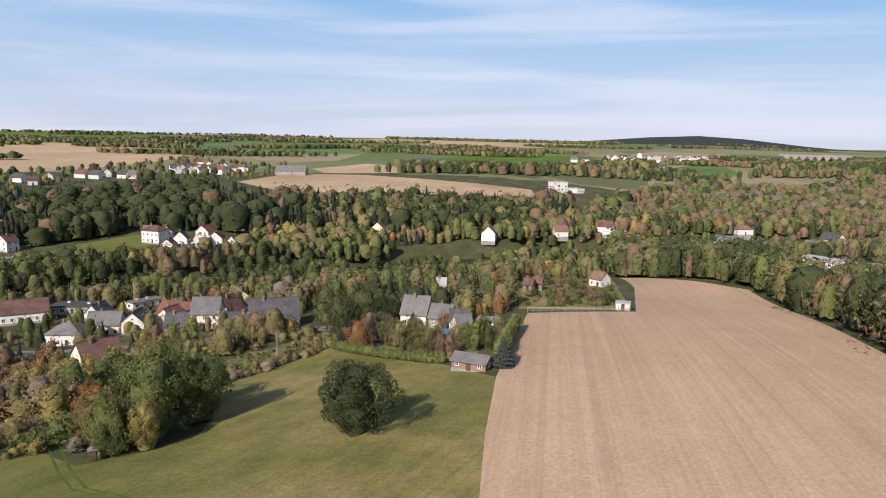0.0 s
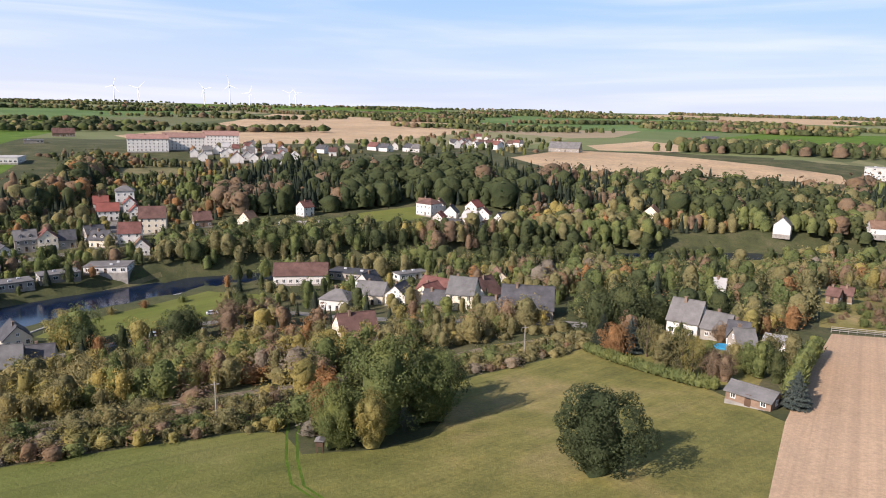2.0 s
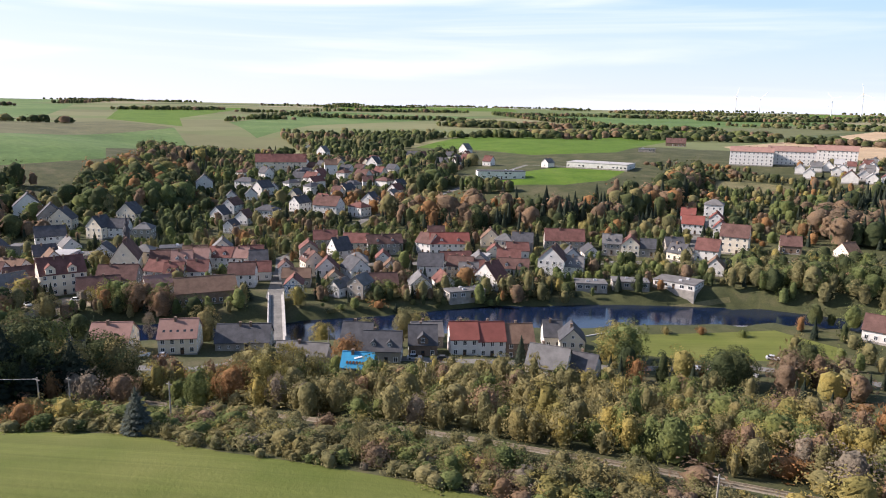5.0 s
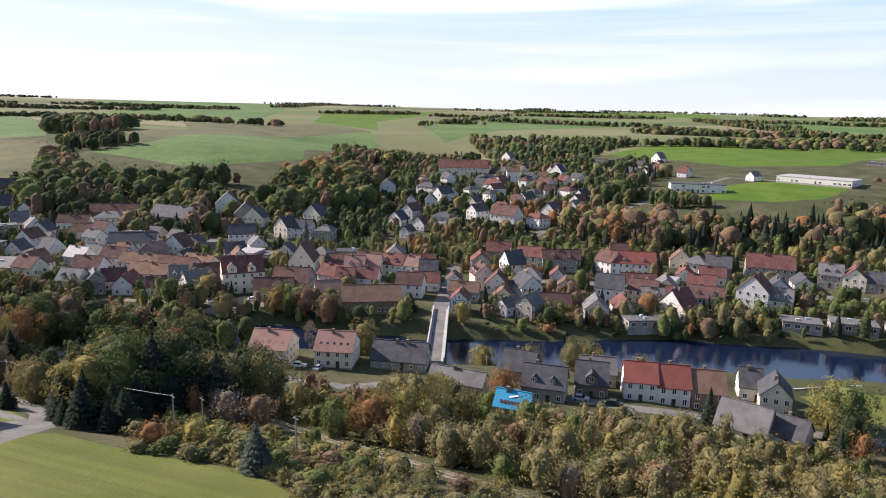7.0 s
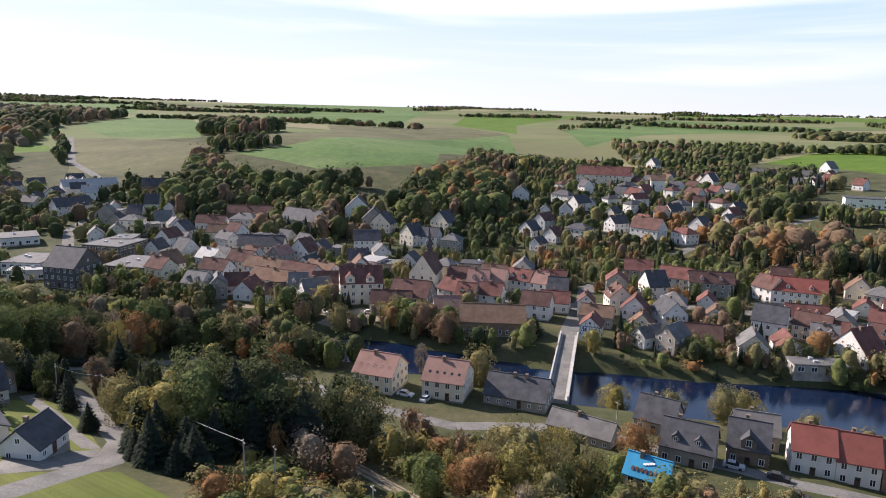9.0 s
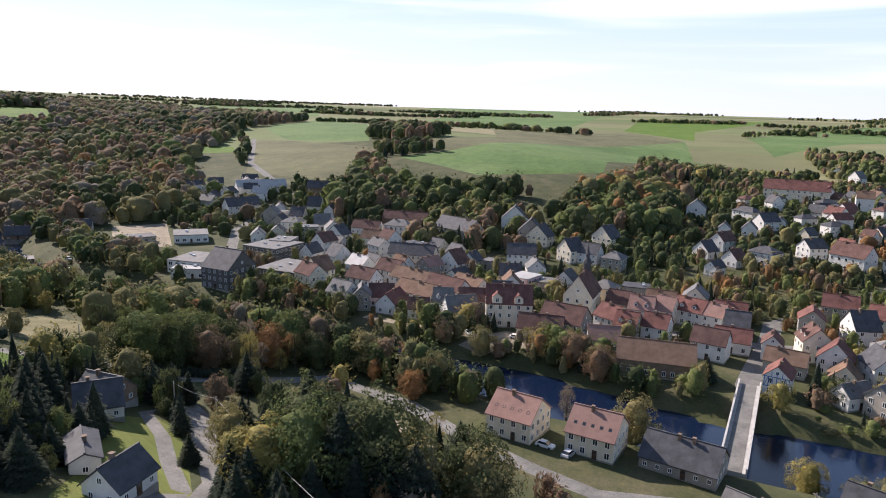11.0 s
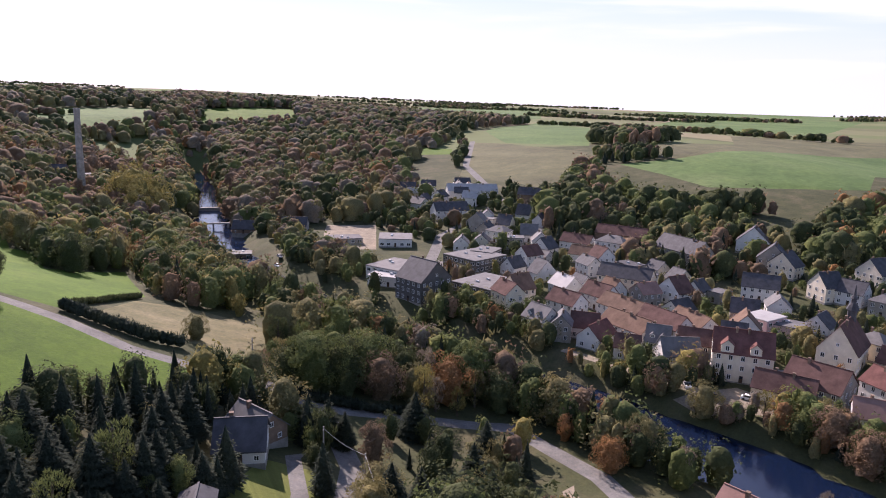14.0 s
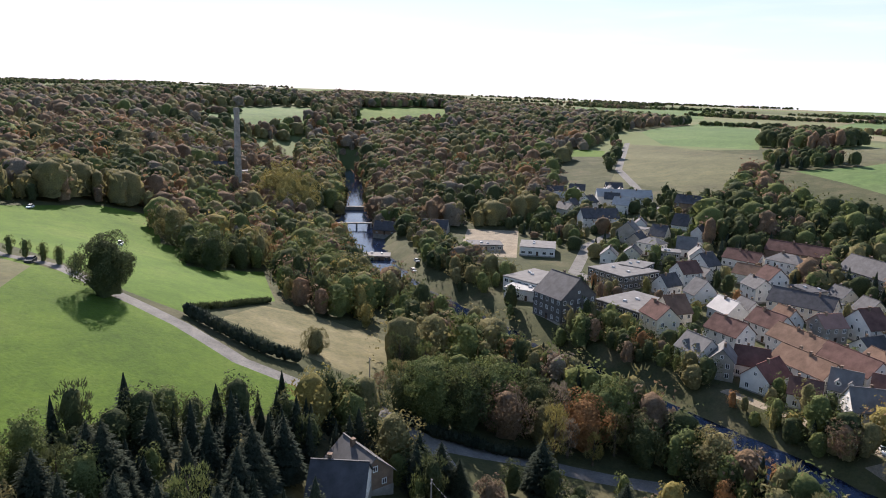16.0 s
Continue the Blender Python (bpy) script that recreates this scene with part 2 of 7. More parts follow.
MAT = dict(
    rough=soil_like("rough_grass", (0.042, 0.048, 0.022), (0.064, 0.07, 0.031), (0.11, 0.098, 0.056), 0.06, 1.3),
    meadow=soil_like("meadow_grass", (0.108, 0.108, 0.032), (0.168, 0.155, 0.048), (0.27, 0.21, 0.095), 0.045, 1.3, streaks=(62, 0.05), relief=0.6, fresh=(-25, -90, (0.088, 0.112, 0.021), (0.145, 0.152, 0.042))),
    pasture=soil_like("bright_pasture", (0.056, 0.108, 0.009), (0.076, 0.136, 0.013), (0.105, 0.155, 0.024), 0.03, 0.9),
    lush=soil_like("lush_meadow_grass", (0.05, 0.095, 0.008), (0.07, 0.122, 0.011), (0.1, 0.145, 0.022), 0.035, 1.2, relief=0.6),
    dry=soil_like("dry_grass", (0.10, 0.098, 0.046), (0.145, 0.132, 0.066), (0.20, 0.172, 0.095), 0.08, 1.0),
    soil=soil_like("tilled_soil", (0.385, 0.262, 0.168), (0.415, 0.288, 0.188), (0.45, 0.318, 0.212), 0.012, 1.6, streaks=(81, 0.045), patchy=0.25),
    stubble=soil_like("pale_stubble", (0.33, 0.235, 0.145), (0.39, 0.285, 0.18), (0.45, 0.335, 0.22), 0.006, 0.3),
    plough=soil_like("dark_plough", (0.082, 0.08, 0.044), (0.112, 0.112, 0.056), (0.15, 0.142, 0.076), 0.02, 0.5),
    # far ridge: distance haze put into the colour as a dark bluish tint
    wood=soil_like("far_hazy_wood_floor", (0.022, 0.027, 0.028), (0.034, 0.038, 0.036), (0.05, 0.05, 0.042), 0.02, 0.15, relief=1.0),
    crop=soil_like("winter_crop", (0.068, 0.12, 0.036), (0.092, 0.15, 0.046), (0.13, 0.178, 0.066), 0.008, 0.2),
    farland=None,
    asphalt=soil_like("asphalt", (0.13, 0.125, 0.12), (0.17, 0.165, 0.155), (0.22, 0.21, 0.2), 0.2, 3.0, relief=0.1),
    dirt=soil_like("gravel_track", (0.20, 0.165, 0.12), (0.26, 0.22, 0.165), (0.33, 0.28, 0.21), 0.2, 2.0),
    bark=coated("bark", (0.09, 0.07, 0.05), 0.35, 0.95, 1.0),
    stone=coated("weathered_stone", (0.27, 0.25, 0.22), 0.3, 0.9, 0.5),
    concrete=coated("concrete", (0.42, 0.40, 0.37), 0.2, 0.9, 0.4),
    metal=coated("grey_metal", (0.45, 0.46, 0.47), 0.1, 0.5, 0.5, 0.5),
    white_paint=coated("white_paint", (0.78, 0.77, 0.74), 0.06, 0.6, 0.6),
    black_paint=coated("dark_paint", (0.05, 0.05, 0.05), 0.2, 0.5, 0.6),
    timber=coated("dark_timber", (0.09, 0.055, 0.035), 0.3, 0.85, 0.8),
    blue=coated("blue_sheet", (0.03, 0.24, 0.42), 0.15, 0.5, 0.4),
    bluewood=coated("blue_timber", (0.03, 0.12, 0.30), 0.15, 0.6, 0.6),
)
# patchwork of far fields: every plot has its own crop
m_far, fn, fl, fb = material("far_fields", 0.95, spec=0.1)
f_pos = fn.new("ShaderNodeNewGeometry").outputs["Position"]
f_map = fn.new("ShaderNodeMapping")
f_map.inputs["Scale"].default_value = (0.0042, 0.0019, 0.0)
f_map.inputs["Rotation"].default_value = (0, 0, 0.6)
fl.new(f_pos, f_map.inputs["Vector"])
plots = fn.new("ShaderNodeTexVoronoi")
plots.inputs["Scale"].default_value = 1.0
fl.new(f_map.outputs["Vector"], plots.inputs["Vector"])
f_sep = fn.new("ShaderNodeSeparateColor")
fl.new(plots.outputs["Color"], f_sep.inputs["Color"])
f_col = ramp(fn, fl, f_sep.outputs["Red"], [(0.0, (0.10, 0.135, 0.05)), (0.22, (0.15, 0.17, 0.075)), (0.4, (0.27, 0.215, 0.14)), (0.55, (0.12, 0.15, 0.06)), (0.75, (0.20, 0.19, 0.10)), (0.9, (0.085, 0.10, 0.045))])
f_col = mix(fn, fl, 0.4, f_col, ramp(fn, fl, noise_node(fn, fl, f_pos, 0.02, 5.0), [(0.3, (0.4, 0.4, 0.4)), (0.7, (0.6, 0.6, 0.58))]), "OVERLAY")
fl.new(f_col, fb.inputs["Base Color"])
MAT["farland"] = m_far
ROOF = dict(
    V=coated("new_red_tiles", (0.2, 0.07, 0.056), 0.15, 0.85, 0.35, 0.15), R=coated("red_tiles", (0.155, 0.074, 0.062), 0.3, 0.9, 0.35, 0.12), B=coated("brown_red_tiles", (0.112, 0.066, 0.056), 0.3, 0.9, 0.35, 0.12),
    P=coated("pink_tiles", (0.27, 0.165, 0.135), 0.15, 0.9, 0.35, 0.12), O=coated("orange_tiles", (0.165, 0.106, 0.075), 0.25, 0.9, 0.35, 0.12),
    G=coated("grey_roofing", (0.14, 0.135, 0.13), 0.25, 0.8, 0.35), S=coated("slate", (0.07, 0.07, 0.075), 0.3, 0.75, 0.5, 0.2),
    W=coated("pale_roofing", (0.36, 0.35, 0.335), 0.12, 0.7, 0.3), U=MAT["blue"])
WALL = dict(
    w=coated("white_render", (0.62, 0.595, 0.55), 0.1, 0.9, 0.5), c=coated("cream_render", (0.66, 0.58, 0.45), 0.12, 0.9, 0.5),
    # s: wall colour darkened to the shade of walls seen against the sun
    g=coated("grey_render", (0.30, 0.27, 0.23), 0.2, 0.9, 0.5), s=coated("backlit_dark_wall", (0.12, 0.11, 0.10), 0.2, 0.8, 0.6), b=coated("brown_brick", (0.20, 0.14, 0.10), 0.25, 0.9, 0.8),
    p=coated("pink_render", (0.66, 0.45, 0.42), 0.1, 0.9, 0.5), t=coated("timbered_render", (0.70, 0.68, 0.64), 0.06, 0.9, 0.5))
glass, gn, gl, gb = material("window_glass", 0.08, spec=0.6)
gb.inputs["Base Color"].default_value = (0.03, 0.035, 0.04, 1)
water, wn2, wl2, wb = material("river_water", 0.04, spec=0.32)
# navy base carries part of the high sky's blue reflection as colour
wb.inputs["Base Color"].default_value = (0.006, 0.013, 0.034, 1)
ripple = noise_node(wn2, wl2, wn2.new("ShaderNodeNewGeometry").outputs["Position"], 0.9, 4.0)
bump(wn2, wl2, wb, ripple, 0.12, 0.3)
foam = coated("white_water", (0.75, 0.77, 0.78), 0.15, 0.6, 0.8)
LEAF = dict(
    oak=leafy("oak_leaves", (0.050, 0.064, 0.032), (0.098, 0.114, 0.053)),
    green=leafy("green_leaves", (0.090, 0.113, 0.043), (0.182, 0.208, 0.081)),
    olive=leafy("olive_leaves", (0.142, 0.135, 0.065), (0.259, 0.228, 0.113)),
    yellow=leafy("yellow_leaves", (0.204, 0.178, 0.065), (0.334, 0.282, 0.104)),
    orange=leafy("orange_leaves", (0.207, 0.117, 0.058), (0.322, 0.179, 0.085)),
    rust=leafy("rust_leaves", (0.163, 0.116, 0.082), (0.264, 0.182, 0.121)),
    twig=leafy("thin_brown_twigs", (0.167, 0.142, 0.114), (0.269, 0.225, 0.178)),
    fir=leafy("fir_needles", (0.028, 0.040, 0.030), (0.057, 0.070, 0.051)),
    blue_fir=leafy("blue_spruce_needles", (0.060, 0.080, 0.075), (0.120, 0.140, 0.130)))
LEAF_KEYS = list(LEAF)


def mesh_from(name, verts, faces, mats, index=None, smooth=False):
    """A mesh from arrays of points and quads, with a material slot for each face."""
    me = bpy.data.meshes.new(name)
    verts, faces = np.asarray(verts, np.float32), np.asarray(faces, np.int32)
    me.vertices.add(len(verts))
    me.vertices.foreach_set("co", verts.ravel())
    k = faces.shape[1]
    me.loops.add(faces.size)
    me.loops.foreach_set("vertex_index", faces.ravel())
    me.polygons.add(len(faces))
    me.polygons.foreach_set("loop_start", np.arange(0, faces.size, k, dtype=np.int32))
    for m in mats:
        me.materials.append(m)
    if index is not None:
        me.polygons.foreach_set("material_index", np.asarray(index, np.int32))
    me.polygons.foreach_set("use_smooth", np.full(len(faces), smooth))
    me.update(calc_edges=True)
    me.validate()
    return me


def part(name, me, parent, label="", at=None):
    ob = new(name, me)
    if parent:
        ob.parent = parent
    if at is not None:
        ob.matrix_basis = at
    return tagged(ob, label)


# ---- ground: one sheet, cut along the edges of fields, roads and banks ----
def strip(points, width):
    """The outline of a way of a width along a line."""
    p = [Vector(q) for q in points]
    left, right = [], []
    for i, q in enumerate(p):
        d = (p[min(i + 1, len(p) - 1)] - p[max(i - 1, 0)]).normalized()
        n = Vector((-d.y, d.x)) * width / 2
        left.append(tuple(q + n)), right.append(tuple(q - n))
    return left + right[::-1]


MEADOW = [(11, 134), (2, 146), (-11, 165), (-28, 180), (-36, 167), (-44, 156), (-50, 147), (-42, 125), (-40, 112), (-44, 104), (-54, 98), (-63, 106), (-69, 103), (-90, 76),
          (-113, 47), (-129, 34), (-137, 14), (-146, -1), (-138, -14), (-125, -50), (-141, -69), (-152, -75), (-165, -74), (-178, -74), (-193, -81),
          (-184, -96), (-178, -111), (-168, -146), (-158, -162), (-140, -210), (-20, -260), (5, -200), (2, 60), (5, 80), (7, 102)]
FIELD = [(5, -200), (2, 60), (5, 80), (7, 102), (11, 134), (18, 171), (26, 207), (60, 212), (78, 280), (90, 352), (109, 322), (130, 292), (112, 205), (99, 151), (93, 60), (90, -200)]
LAND = [  # outline, kind of ground
    (MEADOW, "meadow"), (FIELD, "soil"),
    ([(-193, -81), (-184, -96), (-178, -111), (-168, -146), (-158, -162), (-140, -210), (-20, -260), (5, -200), (4, -70), (-60, -78), (-125, -52), (-141, -69), (-152, -75), (-165, -74), (-178, -74)], "lush"),
    ([(-136, -15), (-148, -4), (-156, -10), (-172, -24), (-184, -38), (-178, -45), (-163, -36), (-150, -26), (-142, -22)], "meadow"),
    ([(-136, -15), (-148, -4), (-155, -10), (-147, -19)], "asphalt"),
    ([(-170, -283), (-213, -307), (-237, -303), (-217, -242), (-226, -240), (-211, -200), (-226, -206), (-247, -215), (-221, -155), (-182, -126), (-174, -140), (-166, -166), (-150, -205), (-130, -260)], "pasture"),
    ([(-191, -125), (-212, -145), (-227, -141), (-233, -126), (-237, -111), (-219, -94), (-209, -90), (-200, -104)], "dry"),
    ([(-152, -166), (-157, -158), (-147, -136), (-120, -120), (-100, -160), (-130, -200)], "plough"),
    ([(-725, 693), (-1257, 1781), (-890, 1770), (-562, 1564), (-449, 1225), (-430, 859), (-480, 640), (-664, 655)], "stubble"),
    ([(-192, 654), (-176, 802), (-92, 794), (87, 705), (88, 660), (22, 644), (-70, 619), (-131, 584)], "stubble"),
    ([(-179, 952), (-126, 1154), (-34, 1017), (-57, 831), (-140, 821)], "stubble"),
    ([(347, 1106), (588, 1561), (427, 1022), (337, 928)], "crop"),
    ([(-825, 317), (-984, 454), (-1331, 904), (-1037, 1081), (-830, 689), (-611, 456), (-626, 369)], "pasture"),
    ([(-498, 227), (-501, 262), (-530, 341), (-489, 383), (-446, 336), (-440, 298), (-459, 263)], "pasture"),
    ([(-593, -303), (-818, -442), (-807, -390), (-731, -251), (-564, -199), (-579, -248)], "plough"),
    ([(-605, -310), (-593, -303), (-818, -442), (-840, -460)], "dry"),
    ([(-952, -519), (-1557, -763), (-1335, -540), (-783, -276), (-818, -400)], "crop"),
    ([(-664, -191), (-699, -158), (-900, -110), (-1253, 46), (-1000, 60), (-744, -16), (-664, -10), (-605, -100), (-634, -144)], "crop"),
    ([(-699, -158), (-900, -110), (-1253, 46), (-1500, -50), (-1200, -250), (-960, -180), (-800, -230)], "plough"),
    ([(-205, 171), (-208, 185), (-190, 236), (-170, 242), (-160, 234), (-176, 194), (-192, 174)], "meadow"),
    ([(-212, 407), (-189, 434), (-169, 420), (-182, 382), (-225, 375)], "meadow"),
    ([(-430, 420), (-395, 455), (-370, 440), (-400, 395)], "dry"),
    ([(24, 214), (32, 286), (74, 340), (80, 330), (60, 216)], "meadow"),
    ([(-48, 356), (25, 392), (34, 428), (-32, 394), (-54, 380)], "meadow"),
    ([(-26, 181), (-4, 154), (7, 149), (12, 178), (-4, 203)], "meadow"),
    ([(-289, -11), (-306, 1), (-303, 14), (-292, 14), (-286, -2)], "dirt"),
    ([(-371, -195), (-350, -215), (-400, -262), (-420, -240)], "dirt"),
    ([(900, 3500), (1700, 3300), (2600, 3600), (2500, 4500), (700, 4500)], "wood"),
    ([(-420, -715), (-600, -765), (-666, -900), (-492, -899)], "crop"), ([(-685, -800), (-830, -770), (-963, -939), (-763, -928)], "pasture"), ([(-733, -512), (-751, -428), (-708, -396), (-691, -434)], "pasture"),
    # far country: broad strips of crop, stubble and grass up to the horizon
    ([(-1400, 300), (-1100, 160), (-1500, 150), (-2300, 500), (-1900, 900)], "crop"), ([(-1300, 60), (-1700, 60), (-2600, 300), (-2400, -100), (-1600, -80)], "pasture"),
    ([(-1600, -200), (-2600, -250), (-2800, -800), (-1700, -560)], "crop"), ([(-1350, 950), (-2100, 1050), (-1900, 1800), (-1330, 1700)], "crop"),
    ([(-800, 1900), (-300, 1500), (200, 1700), (-200, 2600), (-900, 2500)], "crop"), ([(-60, 1250), (300, 1200), (350, 1700), (50, 1600)], "pasture"),
    ([(-1000, -1300), (-1400, -1100), (-1900, -1500), (-1300, -1900)], "pasture"), ([(-1300, -950), (-1700, -850), (-2500, -1300), (-1950, -1450)], "crop"),
    ([(-2600, 600), (-3600, 900), (-3400, 1700), (-2500, 1300)], "pasture"), ([(-2700, -400), (-3800, -300), (-3900, -1300), (-2800, -1000)], "crop"),
    ([(-500, 2700), (300, 2300), (700, 3300), (-300, 3600)], "stubble"), ([(-1800, 2000), (-1000, 2600), (-1500, 3500), (-2400, 2600)], "pasture"),
    ([(-400, -1500), (-800, -1500), (-900, -2300), (-300, -2300)], "crop"), ([(-1200, -2100), (-1900, -1900), (-2200, -2800), (-1300, -3000)], "pasture"),
]
WAYS = [  # line, width, surface
    *[([(-38 + d, 82), (-49 + d, 88), (-55 + d, 95.5), (-61.5 + d, 105), (-66 + d, 112)], 0.4, "lush") for d in (0, 1.9)],
    ([(-128, -262), (-152, -172), (-163, -162), (-170, -138), (-178, -116), (-183, -97), (-192, -86), (-203, -78), (-206, -62), (-203, -54), (-191, -36), (-177, -24), (-162, -10), (-150, -5), (-132, -8), (-118, -20)], 4.6, "asphalt"),
    ([(-206, -62), (-222, -52), (-240, -32), (-232, -6), (-217, 14), (-208, 31), (-203, 45), (-208, 60), (-210, 76), (-196, 96), (-187, 114), (-181, 150), (-168, 200), (-140, 222), (-100, 214), (-70, 206), (-30, 200)], 5.2, "asphalt"),
    ([(-221, -8), (-203, 14), (-193, 26), (-172, 50), (-150, 82), (-128, 108)], 3.0, "dirt"),
    ([(-190, 8), (-146, 53), (-133, 66), (-121, 81), (-106, 98), (-82, 130), (-52, 176), (-20, 200)], 3.4, "dirt"),
    ([(-285, 77), (-305, 81), (-332, 87), (-352, 90)], 6.5, "asphalt"), ([(-325, 84), (-328, 60), (-332, 20), (-318, -20), (-330, -60), (-356, -110), (-372, -160), (-420, -190), (-520, -215), (-640, -330), (-830, -455)], 6.0, "asphalt"),
    ([(-325, 84), (-332, 120), (-322, 170), (-300, 225), (-285, 262), (-268, 303), (-236, 342), (-195, 372), (-130, 380)], 6.0, "asphalt"),
    ([(-280, 275), (-310, 302), (-345, 340)], 4.5, "asphalt"), ([(-262, 84), (-254, 124), (-249, 164), (-246, 206), (-232, 255)], 1.6, "dry"),
    ([(-156, -12), (-165, -22), (-175, -32), (-184, -44)], 2.8, "asphalt"), ([(-300, 10), (-296, -10), (-300, -50)], 4.0, "dirt"), ([(-510, 380), (-560, 330), (-470, 230), (-420, 150), (-352, 90)], 5.0, "asphalt"),
]


def way_distance(line, x, y):
    """Metres from a line of points."""
    best = np.full(x.shape, 1e9)
    for (ax, ay), (bx, by) in zip(line[:-1], line[1:]):
        t = np.clip(((x - ax) * (bx - ax) + (y - ay) * (by - ay)) / ((bx - ax) ** 2 + (by - ay) ** 2), 0, 1)
        best = np.minimum(best, np.hypot(x - ax - t * (bx - ax), y - ay - t * (by - ay)))
    return best


def ground_sheet():
    """Triangulates grid points with all the outlines; each face takes the ground of the last outline that holds it."""
    from mathutils.geometry import delaunay_2d_cdt
    pts, faces, kinds = [], [], []
    grid = []
    for step, reach, hole in ((7, 300, 0), (22, 900, 300), (90, 2600, 900), (260, 4680, 2600)):
        a = np.arange(-reach, reach + 1, step, dtype=float)
        gx, gy = np.meshgrid(a - 120, a + 60)
        gx, gy = gx.ravel(), gy.ravel()
        keep = (np.maximum(abs(gx + 120), abs(gy - 60)) > hole + step * 0.4) if hole else np.ones(gx.shape, bool)
        grid += [Vector((float(x) + 0.17 * step * math.sin(7.1 * y), float(y) + 0.17 * step * math.sin(5.3 * x))) for x, y in zip(gx[keep], gy[keep])]
    a = np.arange(-200, 201, 7.0)
    gx, gy = np.meshgrid(a - 420, a - 400)
    gx, gy = gx.ravel(), gy.ravel()
    keep = (river_distance(gx, gy)[0] < 40) & (gy < -246)
    grid += [Vector((float(x) + math.sin(7.1 * y), float(y) + math.sin(5.3 * x))) for x, y in zip(gx[keep], gy[keep])]
    outlines = [(p, k) for p, k in LAND] + [(strip(p, w), k) for p, w, k in WAYS]
    for poly, kind in outlines:
        ring = []
        for (ax, ay), (bx, by) in zip(poly, poly[1:] + poly[:1]):
            size = math.hypot(bx - ax, by - ay)
            n = max(1, int(size / (9 if abs(ax + 120) < 330 and abs(ay - 60) < 330 else 60)))
            ring += [Vector((ax + (bx - ax) * i / n, ay + (by - ay) * i / n)) for i in range(n)]
        faces.append(list(range(len(pts), len(pts) + len(ring))))
        kinds.append(kind)
        pts += ring
    v, _, tri, _, _, _ = delaunay_2d_cdt(pts + grid, [], faces, 0, 1e-3)
    xy = np.array([(p.x, p.y) for p in v])
    tri = np.array([t for t in tri])
    mid = xy[tri].mean(1)
    kind_of = np.full(len(tri), "rough", dtype="<U12")
    kind_of[np.hypot(mid[:, 0] + 120, mid[:, 1] - 60) > 760] = "farland"
    for poly, kind in LAND:
        kind_of[inside(poly, mid[:, 0], mid[:, 1])] = kind
    for line, w, kind in WAYS:
        kind_of[way_distance(line, mid[:, 0], mid[:, 1]) < w / 2] = kind
    verts = np.c_[xy, height(xy[:, 0], xy[:, 1])]
    return verts, tri, kind_of


g_verts, g_tris, g_kind = ground_sheet()
GROUND_NAMES = dict(rough=("ground", "rough autumn grass and bare earth between houses and trees"), meadow=("meadow", "mown green meadow with dry yellowish patches"),
                    lush=("lush_meadow", "fresh green grass of the lower meadow"), pasture=("pasture", "bright green pasture on the hillside"), dry=("dry_grassland", "pale dry grass paddock beside the lane"),
                    soil=("field", "bare tan tilled field with faint drill rows"), stubble=("stubble_field", "pale brown harvested fields on the far slope"),
                    plough=("ploughed_field", "dull brown and grey-green ploughed fields"), crop=("crop_field", "green winter crop on the far hills"),
                    asphalt=("road", "grey asphalt lanes and town streets"), farland=("far_farmland", "patchwork of far green and tan fields"), wood=("wooded_ridge", "dark wooded ridge on the horizon, bluish haze in its colour"), dirt=("track", "gravel tracks, railway bed and yards"))
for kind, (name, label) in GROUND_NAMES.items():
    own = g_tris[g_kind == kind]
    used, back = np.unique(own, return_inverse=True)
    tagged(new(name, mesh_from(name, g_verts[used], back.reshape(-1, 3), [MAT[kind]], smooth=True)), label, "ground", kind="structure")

# ---- river ----
river = strip(RIVER, 46)
half = len(river) // 2
rv = [(x, y, 0.0) for x, y in river]
rf = [(i, i + 1, len(rv) - 2 - i, len(rv) - 1 - i) for i in range(half - 1)]
tagged(new("river", mesh_from("river", rv, rf, [water])), "still dark blue river mirroring the sky", "water", kind="structure")

def scatter(rng, poly, gap):
    """Uneven points in an outline, about gap metres apart."""
    xs, ys = [p[0] for p in poly], [p[1] for p in poly]
    gx, gy = np.meshgrid(np.arange(min(xs), max(xs), gap), np.arange(min(ys), max(ys), gap * 0.87))
    gx = gx + (np.arange(gx.shape[0])[:, None] % 2) * gap / 2
    x = gx.ravel() + rng.uniform(-0.42, 0.42, gx.size) * gap
    y = gy.ravel() + rng.uniform(-0.42, 0.42, gx.size) * gap
    k = inside(poly, x, y)
    return x[k], y[k]


# ---- buildings ----
def box(bm, x0, y0, z0, x1, y1, z1, mat=0):
    v = [bm.verts.new(p) for p in ((x0, y0, z0), (x1, y0, z0), (x1, y1, z0), (x0, y1, z0), (x0, y0, z1), (x1, y0, z1), (x1, y1, z1), (x0, y1, z1))]
    for f in ((0, 3, 2, 1), (4, 5, 6, 7), (0, 1, 5, 4), (1, 2, 6, 5), (2, 3, 7, 6), (3, 0, 4, 7)):
        bm.faces.new([v[i] for i in f]).material_index = mat
    return v


def done(name, bm, mats):
    me = bpy.data.meshes.new(name)
    bm.normal_update()
    bm.to_mesh(me)
    bm.free()
    for m in mats:
        me.materials.append(m)
    return me


def prism(bm, outline, y0, y1, mat=0):
    """A shape in x, z carried along y."""
    a = [bm.verts.new((x, y0, z)) for x, z in outline]
    b = [bm.verts.new((x, y1, z)) for x, z in outline]
    n = len(outline)
    fs = [bm.faces.new(a), bm.faces.new(b[::-1])] + [bm.faces.new((a[i], b[i], b[(i + 1) % n], a[(i + 1) % n])) for i in range(n)]
    for f in fs:
        f.material_index = mat
    bmesh.ops.recalc_face_normals(bm, faces=fs)


